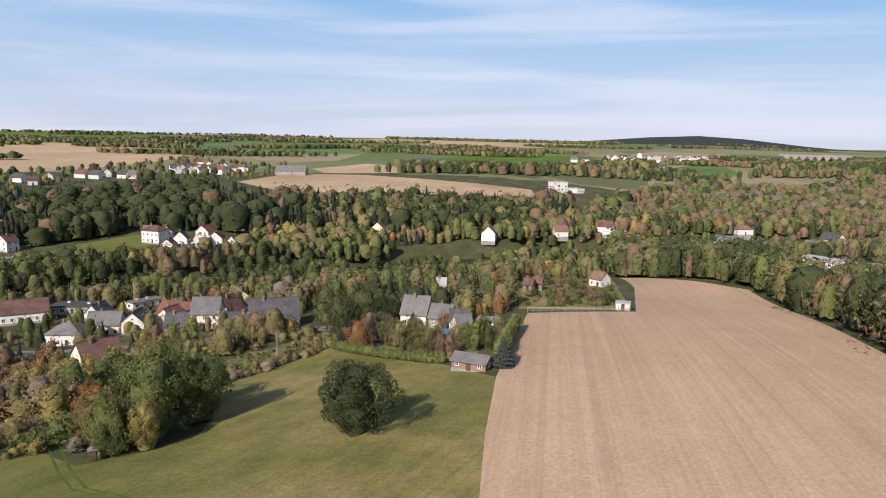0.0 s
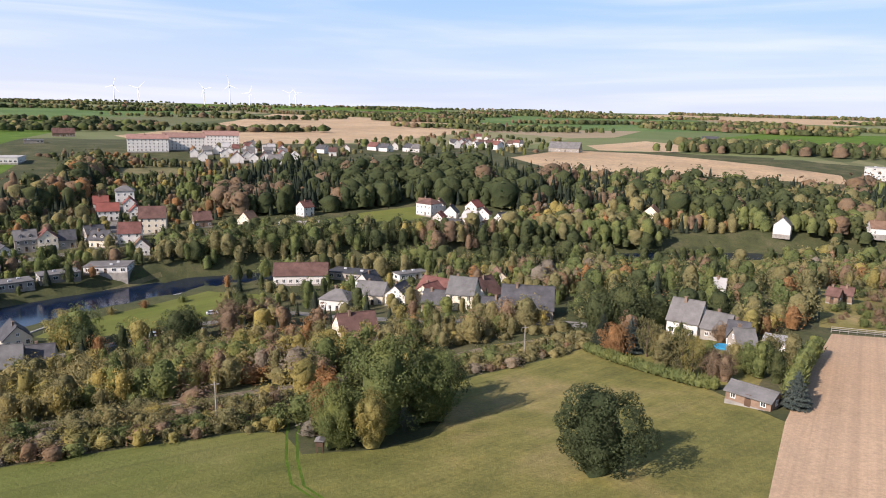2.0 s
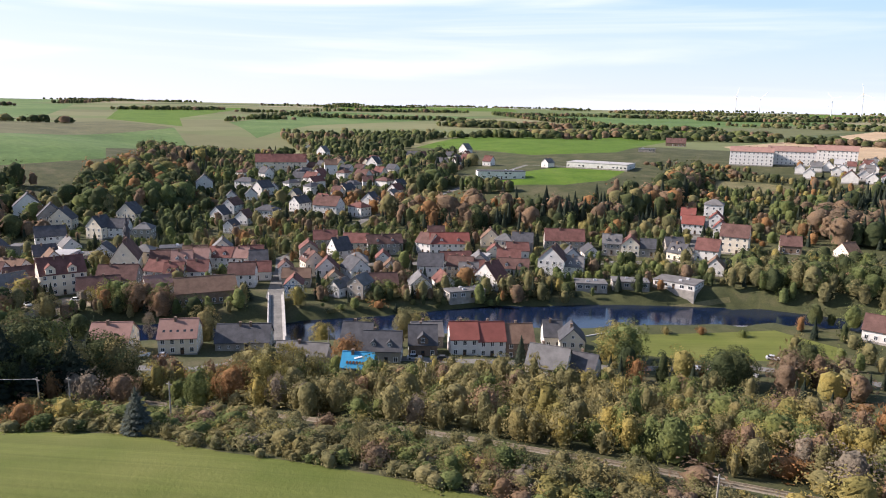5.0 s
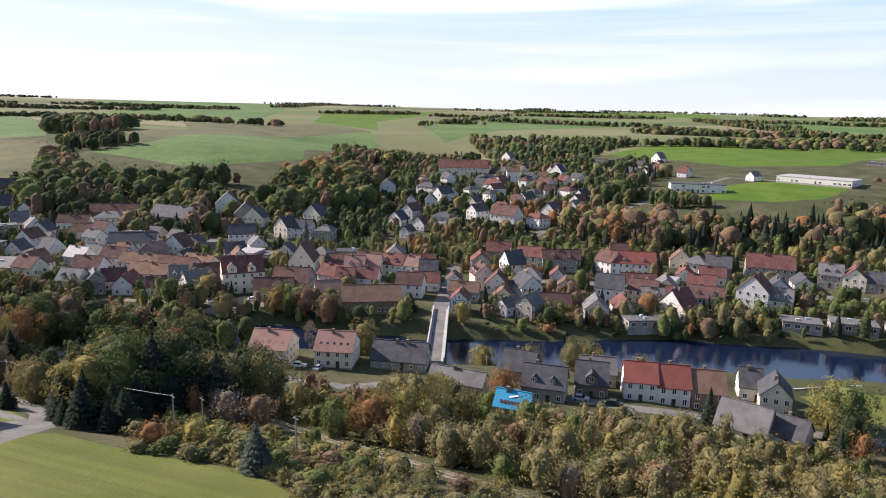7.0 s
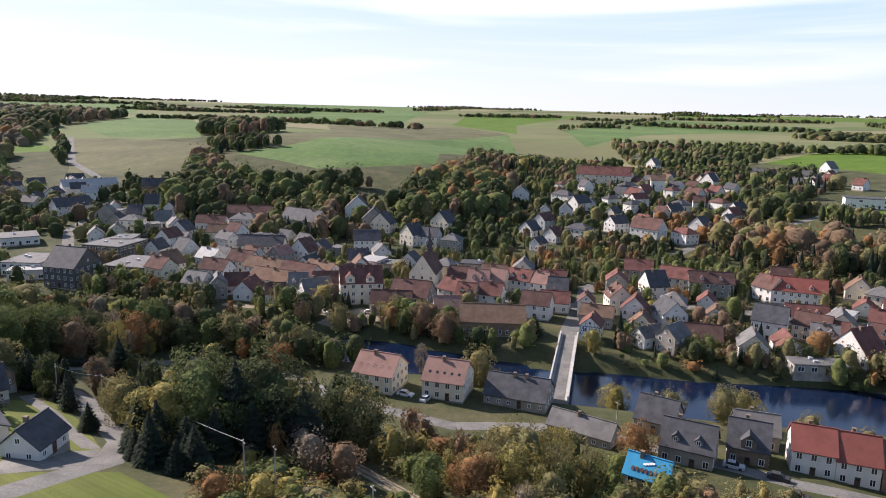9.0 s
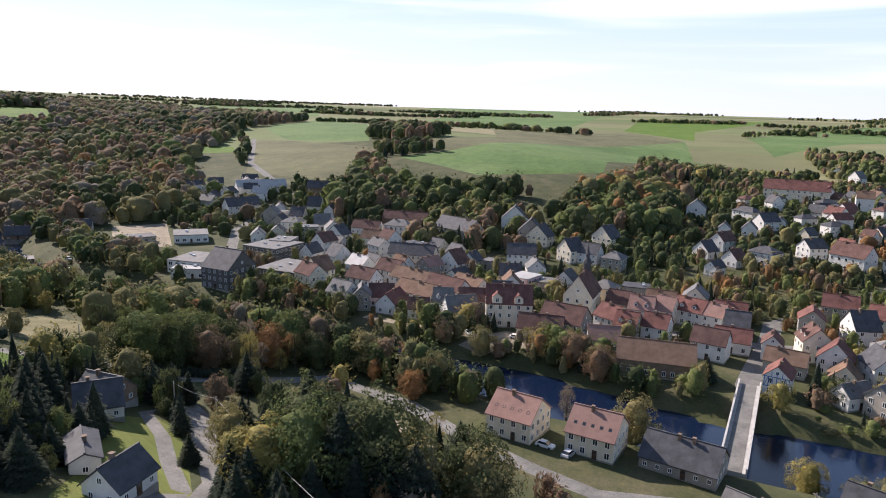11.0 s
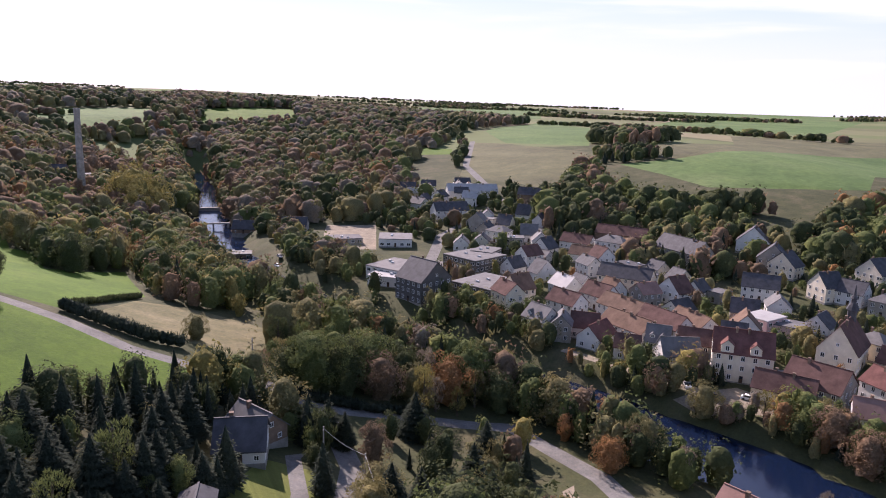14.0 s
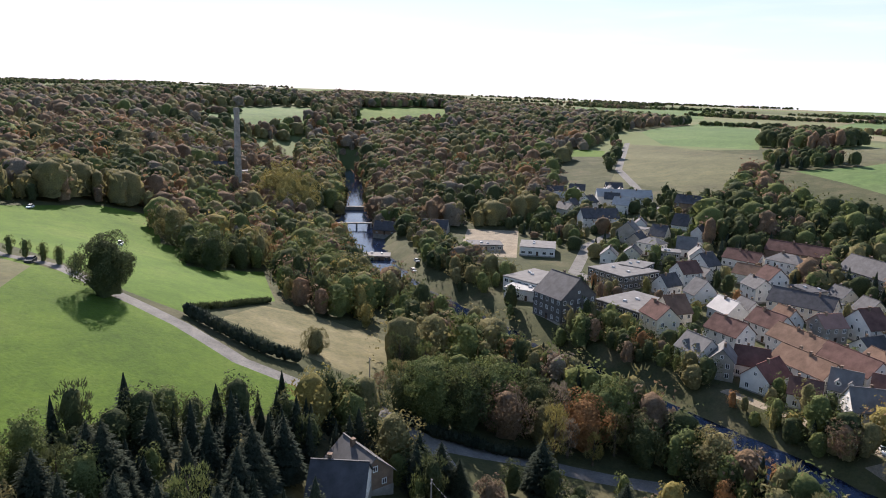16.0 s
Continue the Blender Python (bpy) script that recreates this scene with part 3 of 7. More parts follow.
def panel_mesh(name, xs, zs, panes, depth, thick, mats):
    """A leaf of w by h cut by lines at xs and zs, whose cells listed in panes (column, row) are set back: one closed piece."""
    bm = bmesh.new()
    v = {(i, j): bm.verts.new((x, 0, z)) for i, x in enumerate(xs) for j, z in enumerate(zs)}
    cells = {(i, j): bm.faces.new((v[i, j], v[i + 1, j], v[i + 1, j + 1], v[i, j + 1])) for i in range(len(xs) - 1) for j in range(len(zs) - 1)}
    edge = [e for e in bm.edges if len(e.link_faces) == 1]
    back = bmesh.ops.extrude_edge_only(bm, edges=edge)
    for q in back["geom"]:
        if isinstance(q, bmesh.types.BMVert):
            q.co.y += thick
    glazed = [cells[c] for c in panes]
    bmesh.ops.inset_individual(bm, faces=glazed, thickness=0.004, depth=0.0)
    for f in glazed:
        f.material_index = 1
        for q in f.verts:
            q.co.y += depth
    bmesh.ops.recalc_face_normals(bm, faces=bm.faces)
    return done(name, bm, mats)


def window_mesh(w, h):
    """A casement: white frame round two dark panes set back from it."""
    return panel_mesh("window", (-w / 2, -w / 2 + 0.1, -0.04, 0.04, w / 2 - 0.1, w / 2), (0, 0.1, h - 0.1, h), ((1, 1), (3, 1)), 0.05, 0.09, [MAT["white_paint"], glass])


WINDOW, WIDE_WINDOW, SMALL_WINDOW = window_mesh(1.15, 1.5), window_mesh(1.9, 1.45), window_mesh(0.9, 1.0)
DOOR = panel_mesh("door", (-0.52, -0.36, 0.36, 0.52), (0, 0.2, 1.1, 1.3, 1.95, 2.1), ((1, 3),), 0.03, 0.09, [MAT["timber"], glass])
ROOF_WINDOW = panel_mesh("roof_window", (-0.36, -0.29, 0.29, 0.36), (0, 0.08, 0.72, 0.8), ((1, 1),), 0.03, 0.12, [MAT["black_paint"], glass])
FOOT = []  # footprints, for keeping trees away
GLADES = []  # open gardens before the farther houses
HOUSE_WORDS = dict(V="bright red-tiled", U="blue-roofed", R="red-tiled", B="brown-red tiled", P="pink-tiled", O="orange-tiled", G="grey-roofed", S="slate-roofed", W="pale-roofed")
WALL_WORDS = dict(s="dark backlit-walled", w="white rendered", c="cream rendered", g="grey rendered", b="brown brick", p="pink rendered", t="half-timbered")
SPECIAL = dict(pink="cream rendered house with roof windows in pink tiles by the lane", mill="long grey building with a dark slate roof beside the bridge",
               barn="long dark-walled barn with an orange tiled roof by the river", church="ochre church with a steep brown roof and slate spire", blue="small building with a bright blue painted roof above scrub", timber="white and blue half-timbered house at the bridge end",
               townhall="cream town hall with gables and a red tiled roof", crossgable="grey house with a slate roof and a cross gable",
               flats="white four-storey apartment block with a low red roof on the hill", castle="long cream building with a big red roof on the wooded hill",
               hut="small brown garden house with a grey roof at the field's corner", nearhouse="white bungalow with a shallow grey roof among firs")
rh = random.Random(5)


def house(x, y, rot, long, deep, eave, style, roof, wall, special=""):
    """A house of its own: walls with gables, roof slabs, chimney, windows, door. style: g ridge along the front, f gable to the front, h hipped, l flat, a block of flats."""
    turn = radians(rot)
    if style == "f":  # the gable faces the front: build it along the other axis
        long, deep, turn = deep, long, turn + math.pi / 2
    ends = [(x + math.cos(turn) * a * long / 2 - math.sin(turn) * b * deep / 2, y + math.sin(turn) * a * long / 2 + math.cos(turn) * b * deep / 2) for a in (-1, 1) for b in (-1, 1)]
    zs = [ground_z(*e) for e in ends]
    z0, drop = ground_z(x, y), ground_z(x, y) - min(zs) + 0.6
    z0 = max(z0, sum(zs) / 4)
    FOOT.append((x, y, turn, long / 2 + 2.0, deep / 2 + 2.0))
    far = math.hypot(x + 60, y - 40)
    if far > 280:
        GLADES.append((x + (-60 - x) / far * 7, y + (40 - y) / far * 7, turn, long / 2, deep / 2 + 1.5))
    name = {"flats": "apartment_block", "barn": "barn", "townhall": "town_hall", "hut": "garden_house", "church": "church"}.get(special, "shed" if max(long, deep) < 6 else "hall" if style == "l" and long > 14 else "flat_roofed_building" if style == "l" else "villa" if style == "h" else "bungalow" if eave < 3.5 else "gabled_house" if style == "f" else "town_house" if eave > 5 else "cottage")
    label = SPECIAL.get(special) or f"{WALL_WORDS[wall]} {HOUSE_WORDS[roof]} {'flat ' if style == 'l' else ''}{name.replace('_', ' ')} in the river town"
    top = tagged(new(name), label, "building", group="houses of the town" if name not in ("barn", "church", "town_hall", "garden_house") else "")
    top.matrix_basis = pose(x, y, z0, 0, 0, math.degrees(turn))
    L, D = long / 2, deep / 2
    rise = {"g": 0.42, "f": 0.46, "h": 0.3, "a": 0.3, "l": 0.0}[style] * deep * rh.uniform(0.92, 1.12)
    if special in ("hut", "nearhouse"):
        rise *= 0.5
    if special in ("pink", "barn", "mill"):
        rise *= 0.8
    if special == "church":
        rise *= 1.5
    if special == "blue":
        rise = 0.42 * deep * 1.25
    over, thick = (0.45 if style != "l" else 0.25), 0.22
    # walls
    bm = bmesh.new()
    if style in "gfa":
        prism_y = [(-D, -drop), (D, -drop), (D, eave), (0, eave + rise - 0.05), (-D, eave)]
        prism(bm, prism_y, -L, L)
        bmesh.ops.rotate(bm, verts=bm.verts, cent=(0, 0, 0), matrix=Matrix.Rotation(-math.pi / 2, 3, "Z"))
    else:
        box(bm, -L, -D, -drop, L, D, eave)
    part("wall", done("wall", bm, [WALL[wall]]), top)
    bm = bmesh.new()
    box(bm, -L - 0.06, -D - 0.06, -drop - 0.05, L + 0.06, D + 0.06, 0.45)
    part("plinth", done("plinth", bm, [MAT["stone"]]), top)
    # roof
    bm = bmesh.new()
    if style in "gfa":
        k = rise / D
        low = eave - over * k
        shape = [(-D - over, low), (0, eave + rise), (D + over, low), (D + over, low + thick), (0, eave + rise + thick * 1.15), (-D - over, low + thick)]
        prism(bm, shape, -L - 0.3, L + 0.3)
        bmesh.ops.rotate(bm, verts=bm.verts, cent=(0, 0, 0), matrix=Matrix.Rotation(-math.pi / 2, 3, "Z"))
        box(bm, -L - 0.3, -0.14, eave + rise + thick, L + 0.3, 0.14, eave + rise + thick + 0.16)
    elif style == "h":
        o = over
        a = [bm.verts.new(p) for p in ((-L - o, -D - o, eave), (L + o, -D - o, eave), (L + o, D + o, eave), (-L - o, D + o, eave))]
        q = [bm.verts.new((p.co.x, p.co.y, eave + thick)) for p in a]
        r = max(0.6, L - D * 0.85)
        t0, t1 = bm.verts.new((-r, 0, eave + rise)), bm.verts.new((r, 0, eave + rise))
        for f in ((a[3], a[2], a[1], a[0]), (q[0], q[1], t1, t0), (q[1], q[2], t1), (q[2], q[3], t0, t1), (q[3], q[0], t0), *((a[i], a[(i + 1) % 4], q[(i + 1) % 4], q[i]) for i in range(4))):
            bm.faces.new(f)
    else:
        box(bm, -L - over, -D - over, eave, L + over, D + over, eave + 0.3)
        box(bm, -L - over + 0.25, -D - over + 0.25, eave + 0.3, L + over - 0.25, D + over - 0.25, eave + 0.36)
    roof_ob = part("roof", done("roof", bm, [ROOF[roof]]), top)
    # chimneys
    if eave > 2.5 and style != "l" and special != "barn":
        for i in range(3 if style == "a" else 2 if long > 15 else 1):
            bm = bmesh.new()
            cx, cy = (i - 0.5) * long * 0.3 + rh.uniform(-0.1, 0.1) * long, rh.choice((-1, 1)) * D * 0.12
            cz = eave + rise * (0.82 if style != "h" else 0.6)
            box(bm, cx - 0.32, cy - 0.32, cz - 0.4, cx + 0.32, cy + 0.32, eave + rise + 0.9)
            box(bm, cx - 0.4, cy - 0.4, eave + rise + 0.9, cx + 0.4, cy + 0.4, eave + rise + 1.02)
            part("chimney", done("chimney", bm, [WALL["b"]]), roof_ob)
    elif style == "l" and long > 10:
        for i in range(2):
            bm = bmesh.new()
            cx, cy = rh.uniform(-0.6, 0.6) * L, rh.uniform(-0.5, 0.5) * D
            box(bm, cx - 0.6, cy - 0.5, eave + 0.3, cx + 0.6, cy + 0.5, eave + 1.0)
            part("roof_vent", done("roof_vent", bm, [MAT["metal"]]), roof_ob)
    # windows on the sides that are ever seen
    toward = Vector((-60 - x, 40 - y)).normalized()
    floors = max(1, round((eave - 0.4) / 2.75))
    storey = (eave - 0.2) / floors
    if special == "barn":
        floors = 1
    for side, size, reach in ((0, long, D), (1, deep, L), (2, long, D), (3, deep, L)):
        a = turn - math.pi / 2 + side * math.pi / 2
        if Vector((math.cos(a), math.sin(a))).dot(toward) < (-0.35 if far < 300 else 0.12):
            continue
        gap = 2.2 if far < 240 else 2.6 if far < 420 else 3.2
        if style in "la":
            gap = 3.0
        count = max(1, int((size - 0.8) / gap))
        me = WIDE_WINDOW if style == "l" else WINDOW if eave > 3.5 else SMALL_WINDOW
        for f in range(floors):
            for i in range(count):
                if far > 420 and style != "a" and rh.random() < 0.45:
                    continue
                s = (i + 0.5) / count * size - size / 2
                at = Matrix.Rotation(side * math.pi / 2 - math.pi / 2 + math.pi / 2, 4, "Z") @ Matrix.Translation((s, -reach - 0.085, f * storey + 0.95))
                if f == 0 and i == count // 2 and side == 0 and style != "a":
                    part("door", DOOR, top, at=Matrix.Translation((s, -reach - 0.085, 0.25)))
                    continue
                part("window", me, top, at=at)
        if style in "gf" and far < 420 and side in (1, 3) and rise > 2.6:
            part("window", SMALL_WINDOW, top, at=Matrix.Rotation(side * math.pi / 2, 4, "Z") @ Matrix.Translation((0, -reach - 0.085, eave + rise * 0.2)))
    # dormers and cross gables
    if style == "g" and far < 340 and eave > 4 and special not in ("pink", "barn", "mill", "blue", "hut"):
        spots = [(-long * 0.27, 3.4, 2.6), (long * 0.2, 3.0, 2.3)] if special == "townhall" else [(0.0, 3.0, 2.0)] if special == "crossgable" else [((i - 0.5) * long * 0.42, 1.5, 1.05) for i in range(2)] if rh.random() < 0.28 else []
        for u, w, h in spots:
            grand = special in ("townhall", "crossgable")
            y0 = -D - 0.12 if grand else -D * 0.8
            zb = eave - 0.4 if grand else eave + rise * 0.2 - 0.1
            bm = bmesh.new()
            prism(bm, [(u - w / 2, zb), (u + w / 2, zb), (u + w / 2, zb + h), (u, zb + h + w * 0.42), (u - w / 2, zb + h)], y0, -D * 0.12)
            dm = part("cross_gable" if grand else "dormer", done("dormer", bm, [WALL[wall]]), top)
            bm = bmesh.new()
            e, zt = w / 2 + 0.2, zb + h - 0.15
            prism(bm, [(u - e, zt), (u, zt + e * 0.84 + 0.06), (u + e, zt), (u + e, zt + 0.14), (u, zt + e * 0.84 + 0.22), (u - e, zt + 0.14)], y0 - 0.2, -D * 0.05)
            part("dormer_roof", done("dormer_roof", bm, [ROOF[roof]]), dm)
            part("window", WINDOW if grand else SMALL_WINDOW, dm, at=Matrix.Translation((u, y0 - 0.085, zb + (0.9 if grand else 0.2))))
    if special == "pink":  # roof windows on the front slope
        for i in range(5):
            part("roof_window", ROOF_WINDOW, top, at=Matrix.Translation(((i - 2) * long * 0.18, -D * 0.62 - 0.1, eave + rise * 0.4 + 0.12)) @ Matrix.Rotation(math.atan2(rise, D) - math.pi / 2, 4, "X") @ Matrix.Translation((0, 0, -0.5)))
    if special == "timber":  # blue timbers over the gable front
        w, face = long, []
        for zz in (2.9, 5.6):
            face.append((0, zz, deep, 0.2, 0))
        for i in range(7):
            face.append(((i - 3) * deep / 6.5, 4.25, 0.18, 2.6, 0))
        for i in (-2.5, 2.5):
            face.append((i * deep / 6.5, 4.25, 0.16, 2.7, 20 if i > 0 else -20))
        for i in (-1, 0, 1):
            face.append((i * deep / 5, 6.4, 0.16, 1.4, 0))
        for px, pz, bw, bh, lean in face:
            bm = bmesh.new()
            box(bm, -0.05, -bw / 2, -bh / 2, 0.05, bw / 2, bh / 2)
            part("beam", done("beam", bm, [MAT["bluewood"]]), top, at=pose(-L - 0.05, px, pz, lean))
    return top


house(-226.2, 24.0, 77, 10.9, 11, 5.3, "g", "P", "c", "pink")
house(-224.8, 42.0, 79, 10.7, 11, 5.2, "g", "P", "c", "pink")
house(-224.3, 60.3, 76, 15.7, 11, 2.9, "g", "S", "g", "mill")
house(-286.0, 51.5, 93, 21.9, 13, 5.0, "g", "O", "b", "barn")
house(-284.1, 84.8, 76, 6.8, 9, 5.8, "f", "R", "t", "timber")
house(-314.2, 85.9, 83, 6.0, 8, 5.8, "f", "B", "w")
house(-317.7, 50.4, 78, 8.5, 9, 5.8, "g", "R", "w")
house(-315.0, 41.0, 78, 7.6, 9, 5.8, "g", "R", "g")
house(-322.2, 34.8, 55, 8.8, 9, 5.8, "g", "R", "w")
house(-337.3, 44.3, 83, 8.8, 9, 5.8, "g", "P", "w")
house(-339.4, 52.6, 73, 7.0, 9, 5.8, "g", "P", "c")
house(-342.2, 61.5, 64, 11.3, 9, 5.8, "g", "R", "w")
house(-338.9, 69.4, 69, 7.9, 9, 5.8, "g", "P", "w")
house(-330.4, 76.3, 85, 8.0, 9, 5.8, "g", "S", "w")
house(-348.8, 35.2, 79, 8.7, 9, 4.2, "g", "B", "g")
house(-311.2, 20.3, 78, 14.9, 12, 5.8, "g", "B", "g")
house(-303.9, 13.4, 93, 15.1, 9, 4.2, "g", "B", "c")
house(-315.6, -0.9, 107, 16.1, 12, 8.8, "g", "R", "c", "townhall")
house(-308.4, -16.9, 127, 11.2, 9, 5.8, "g", "G", "w")
house(-316.5, -26.0, 105, 7.2, 9, 5.8, "g", "G", "w")
house(-317.3, 118.6, 77, 9.2, 12, 5.8, "h", "G", "w")
house(-281.6, 102.7, 38, 6.0, 9, 4.2, "f", "G", "w")
house(-278.6, 110.2, 47, 7.1, 9, 5.8, "f", "G", "g")
house(-310.2, 132.1, 74, 6.0, 8, 4.2, "f", "O", "w")
house(-326.6, 133.3, 74, 6.9, 9, 4.2, "f", "R", "w")
house(-297.2, 146.9, 64, 10.9, 10, 7.2, "g", "S", "w")
house(-314.7, 165.6, 81, 14.6, 8, 4.2, "g", "R", "w")
house(-339.5, 171.9, 75, 19.9, 10, 5.8, "g", "V", "w")
house(-343.2, 162.0, 31, 9.7, 9, 5.8, "g", "B", "w")
house(-348.8, 140.0, 86, 17.7, 9, 5.8, "g", "B", "g")
house(-354.2, 127.3, 68, 12.7, 9, 5.8, "g", "R", "c")
house(-364.4, 113.4, 80, 11.9, 9, 5.8, "g", "R", "g")
house(-294.6, 166.2, 63, 10.0, 9, 4.2, "g", "R", "w")
house(-267.2, 150.6, 91, 15.5, 7, 2.9, "l", "G", "g")
house(-214.4, 93.3, 63, 9.1, 9, 3.6, "g", "S", "g")
house(-195.0, 95.5, 68, 10.7, 9, 4.2, "g", "S", "g")
house(-199.5, 109.0, 72, 8.2, 9.5, 4.2, "g", "S", "b", "crossgable")
house(-198.0, 121.3, 75, 8.2, 9.5, 5.6, "g", "V", "w")
house(-195.9, 129.2, 75, 8.0, 9.5, 5.4, "g", "V", "w")
house(-193.7, 137.4, 75, 8.4, 9.5, 5.4, "g", "O", "b")
house(-194.3, 156.8, 63, 7.5, 10, 5.8, "f", "S", "c")
house(-205.0, 155.8, 68, 6.0, 9, 4.2, "g", "S", "w")
house(-174.4, 137.7, 47, 11.1, 10, 2.9, "g", "G", "c")
house(-170.4, 146.3, 42, 7.7, 8, 2.9, "g", "S", "w")
house(-210.2, 114.0, 78, 9.5, 8, 4.2, "g", "G", "g")
house(-163.6, 263.0, 30, 22.1, 9, 4.2, "g", "B", "w")
house(-148.3, 278.8, 5, 18.4, 10, 2.9, "l", "S", "g")
house(-125.3, 289.4, 55, 14.1, 6, 2.9, "l", "G", "w")
house(-127.5, 232.4, 9, 10.8, 10, 4.2, "h", "G", "w")
house(-119.8, 244.2, 9, 11.0, 9, 4.2, "g", "G", "c")
house(-108.3, 243.3, 3, 7.8, 9, 4.2, "f", "S", "w")
house(-87.9, 230.1, 7, 8.8, 8, 2.9, "g", "S", "b")
house(-78.8, 230.6, 7, 9.0, 10, 5.8, "g", "G", "c")
house(-59.1, 206.6, 10, 9.3, 9, 2.9, "g", "S", "w")
house(-51.2, 209.3, 14, 14.6, 12, 4.2, "g", "S", "g")
house(-89.6, 177.1, 46, 10.1, 10, 4.2, "g", "B", "c")
house(-80.8, 274.7, 29, 7.9, 9, 4.2, "f", "O", "c")
house(6.6, 142.2, -24, 7.6, 4.6, 2.1, "g", "G", "b", "hut")
house(-7.0, 196.6, -13, 7.4, 9, 4.2, "g", "G", "w")
house(0.3, 193.7, -18, 6.2, 7, 2.9, "g", "G", "g")
house(4.6, 188.2, -3, 4.6, 6, 2.9, "g", "S", "w")
house(5.3, 178.9, 21, 4.2, 6, 2.9, "g", "G", "g")
house(12.0, 182.8, -8, 4.5, 6, 2.9, "l", "W", "w")
house(63.4, 278.5, -53, 6.0, 6.0, 3.6, "g", "O", "w")
house(31.7, 252.2, -24, 3.5, 4, 2.9, "g", "B", "b")
house(35.6, 256.9, -15, 3.5, 4, 2.9, "g", "B", "b")
house(-0.4, 246.8, -4, 3.5, 5, 2.9, "g", "W", "w")
house(56.5, 214.5, -15, 4.2, 3.6, 2.4, "l", "W", "w")
house(-474.5, 495.8, 45, 33.4, 12, 11.4, "a", "P", "w", "flats")
house(-461.6, 525.8, 42, 36.3, 12, 11.4, "a", "P", "w", "flats")
house(-456.5, 569.9, 39, 33.3, 12, 11.4, "a", "P", "w", "flats")
house(-424.9, 496.8, 41, 6.7, 9, 4.2, "f", "W", "w")
house(-407.7, 487.6, 41, 7.5, 9, 4.2, "f", "W", "w")
house(-423.5, 524.5, 40, 7.4, 9, 4.2, "f", "W", "w")
house(-410.0, 523.7, 39, 7.8, 9, 4.2, "f", "W", "w")
house(-382.3, 499.3, 38, 10.9, 9, 4.2, "f", "R", "w")
house(-403.3, 546.8, 37, 9.6, 9, 4.2, "f", "W", "w")
house(-355.1, 514.7, 35, 11.3, 9, 4.2, "g", "G", "w")
house(-338.3, 320.1, 48, 8.0, 10, 5.8, "g", "V", "w")
house(-323.8, 311.6, 47, 11.6, 10, 5.8, "g", "V", "w")
house(-348.8, 347.9, 46, 10.8, 10, 7.2, "h", "G", "w")
house(-328.4, 332.0, 46, 7.3, 10, 5.8, "f", "V", "w")
house(-312.3, 320.7, 46, 7.0, 10, 5.8, "f", "V", "w")
house(-285.5, 305.9, 41, 13.4, 12, 8.8, "g", "B", "c")
house(-278.8, 283.4, 40, 10.7, 10, 5.8, "g", "R", "w")
house(-256.2, 267.9, 45, 7.6, 8, 4.2, "f", "O", "w")
house(-285.3, 271.7, 23, 8.7, 9, 4.2, "g", "S", "c")
house(-247.1, 240.6, 32, 17.6, 12, 2.9, "l", "G", "w")
house(-254.9, 347.0, -2, 9.1, 8, 2.9, "f", "O", "c")
house(-273.8, 330.4, 49, 9.6, 9, 4.2, "g", "B", "b")
house(-220.2, 352.7, 32, 29.1, 14, 2.9, "l", "W", "w")
house(-240.1, 383.1, -16, 7.5, 8, 5.8, "f", "R", "w")
house(-172.3, 418.2, -17, 12.0, 11, 7.2, "h", "B", "w")
house(-157.4, 398.8, 7, 6.8, 9, 4.2, "f", "V", "w")
house(-143.7, 386.0, -3, 11.1, 9, 2.9, "g", "S", "w")
house(-146.4, 429.2, -10, 8.2, 9, 5.8, "f", "V", "w")
house(-139.4, 404.9, -19, 9.8, 9, 4.2, "g", "W", "w")
house(-127.6, 396.6, -12, 6.3, 8, 2.9, "f", "O", "w")
house(-122.4, 411.7, -25, 8.5, 8, 4.2, "f", "S", "w")
house(194.5, 482.2, -35, 11.9, 9, 4.2, "g", "G", "w")
house(229.8, 536.9, 8, 12.5, 9, 4.2, "h", "O", "w")
house(249.3, 467.7, -18, 11.5, 10, 4.2, "g", "G", "w")
house(278.1, 498.3, -70, 14.7, 10, 5.8, "g", "S", "w")
house(229.1, 392.9, -63, 6.7, 8, 4.2, "f", "O", "w")
house(189.8, 342.9, -60, 28.0, 16, 2.9, "l", "W", "w")
house(180.3, 375.9, -13, 10.9, 10, 2.9, "l", "W", "w")
house(202.2, 320.8, -65, 15.1, 14, 2.9, "l", "W", "w")
house(118.5, 511.0, -31, 10.5, 9, 5.8, "g", "R", "w")
house(124.4, 508.5, -14, 16.3, 9, 2.9, "l", "W", "w")
house(111.3, 690.7, 18, 15.2, 12, 11.4, "l", "W", "w")
house(130.7, 705.5, -55, 17.1, 10, 4.2, "l", "W", "w")
house(-44.9, 485.6, -9, 10.0, 9, 4.2, "f", "O", "c")
house(31.3, 478.1, -10, 9.3, 9, 5.8, "f", "G", "w")
house(83.0, 496.4, 8, 9.5, 9, 4.2, "g", "O", "w")
house(-512.1, 373.5, 40, 50.3, 25, 4.2, "l", "W", "w")
house(-488.2, 270.5, 74, 35.4, 12, 5.8, "l", "S", "w")
house(-616.9, 127.4, 82, 41.4, 14, 8.8, "g", "R", "c", "castle")
house(-539.9, 62.4, 88, 11.4, 9, 5.8, "f", "S", "w")
house(-535.7, 91.3, 48, 14.6, 9, 5.8, "h", "S", "w")
house(-495.7, 77.6, 86, 6.2, 8, 4.2, "f", "S", "w")
house(-496.7, 90.4, 84, 7.8, 8, 4.2, "f", "S", "w")
house(-516.2, 107.9, 83, 6.0, 8, 4.2, "f", "S", "w")
house(-437.6, 93.7, 55, 12.2, 10, 5.8, "h", "S", "w")
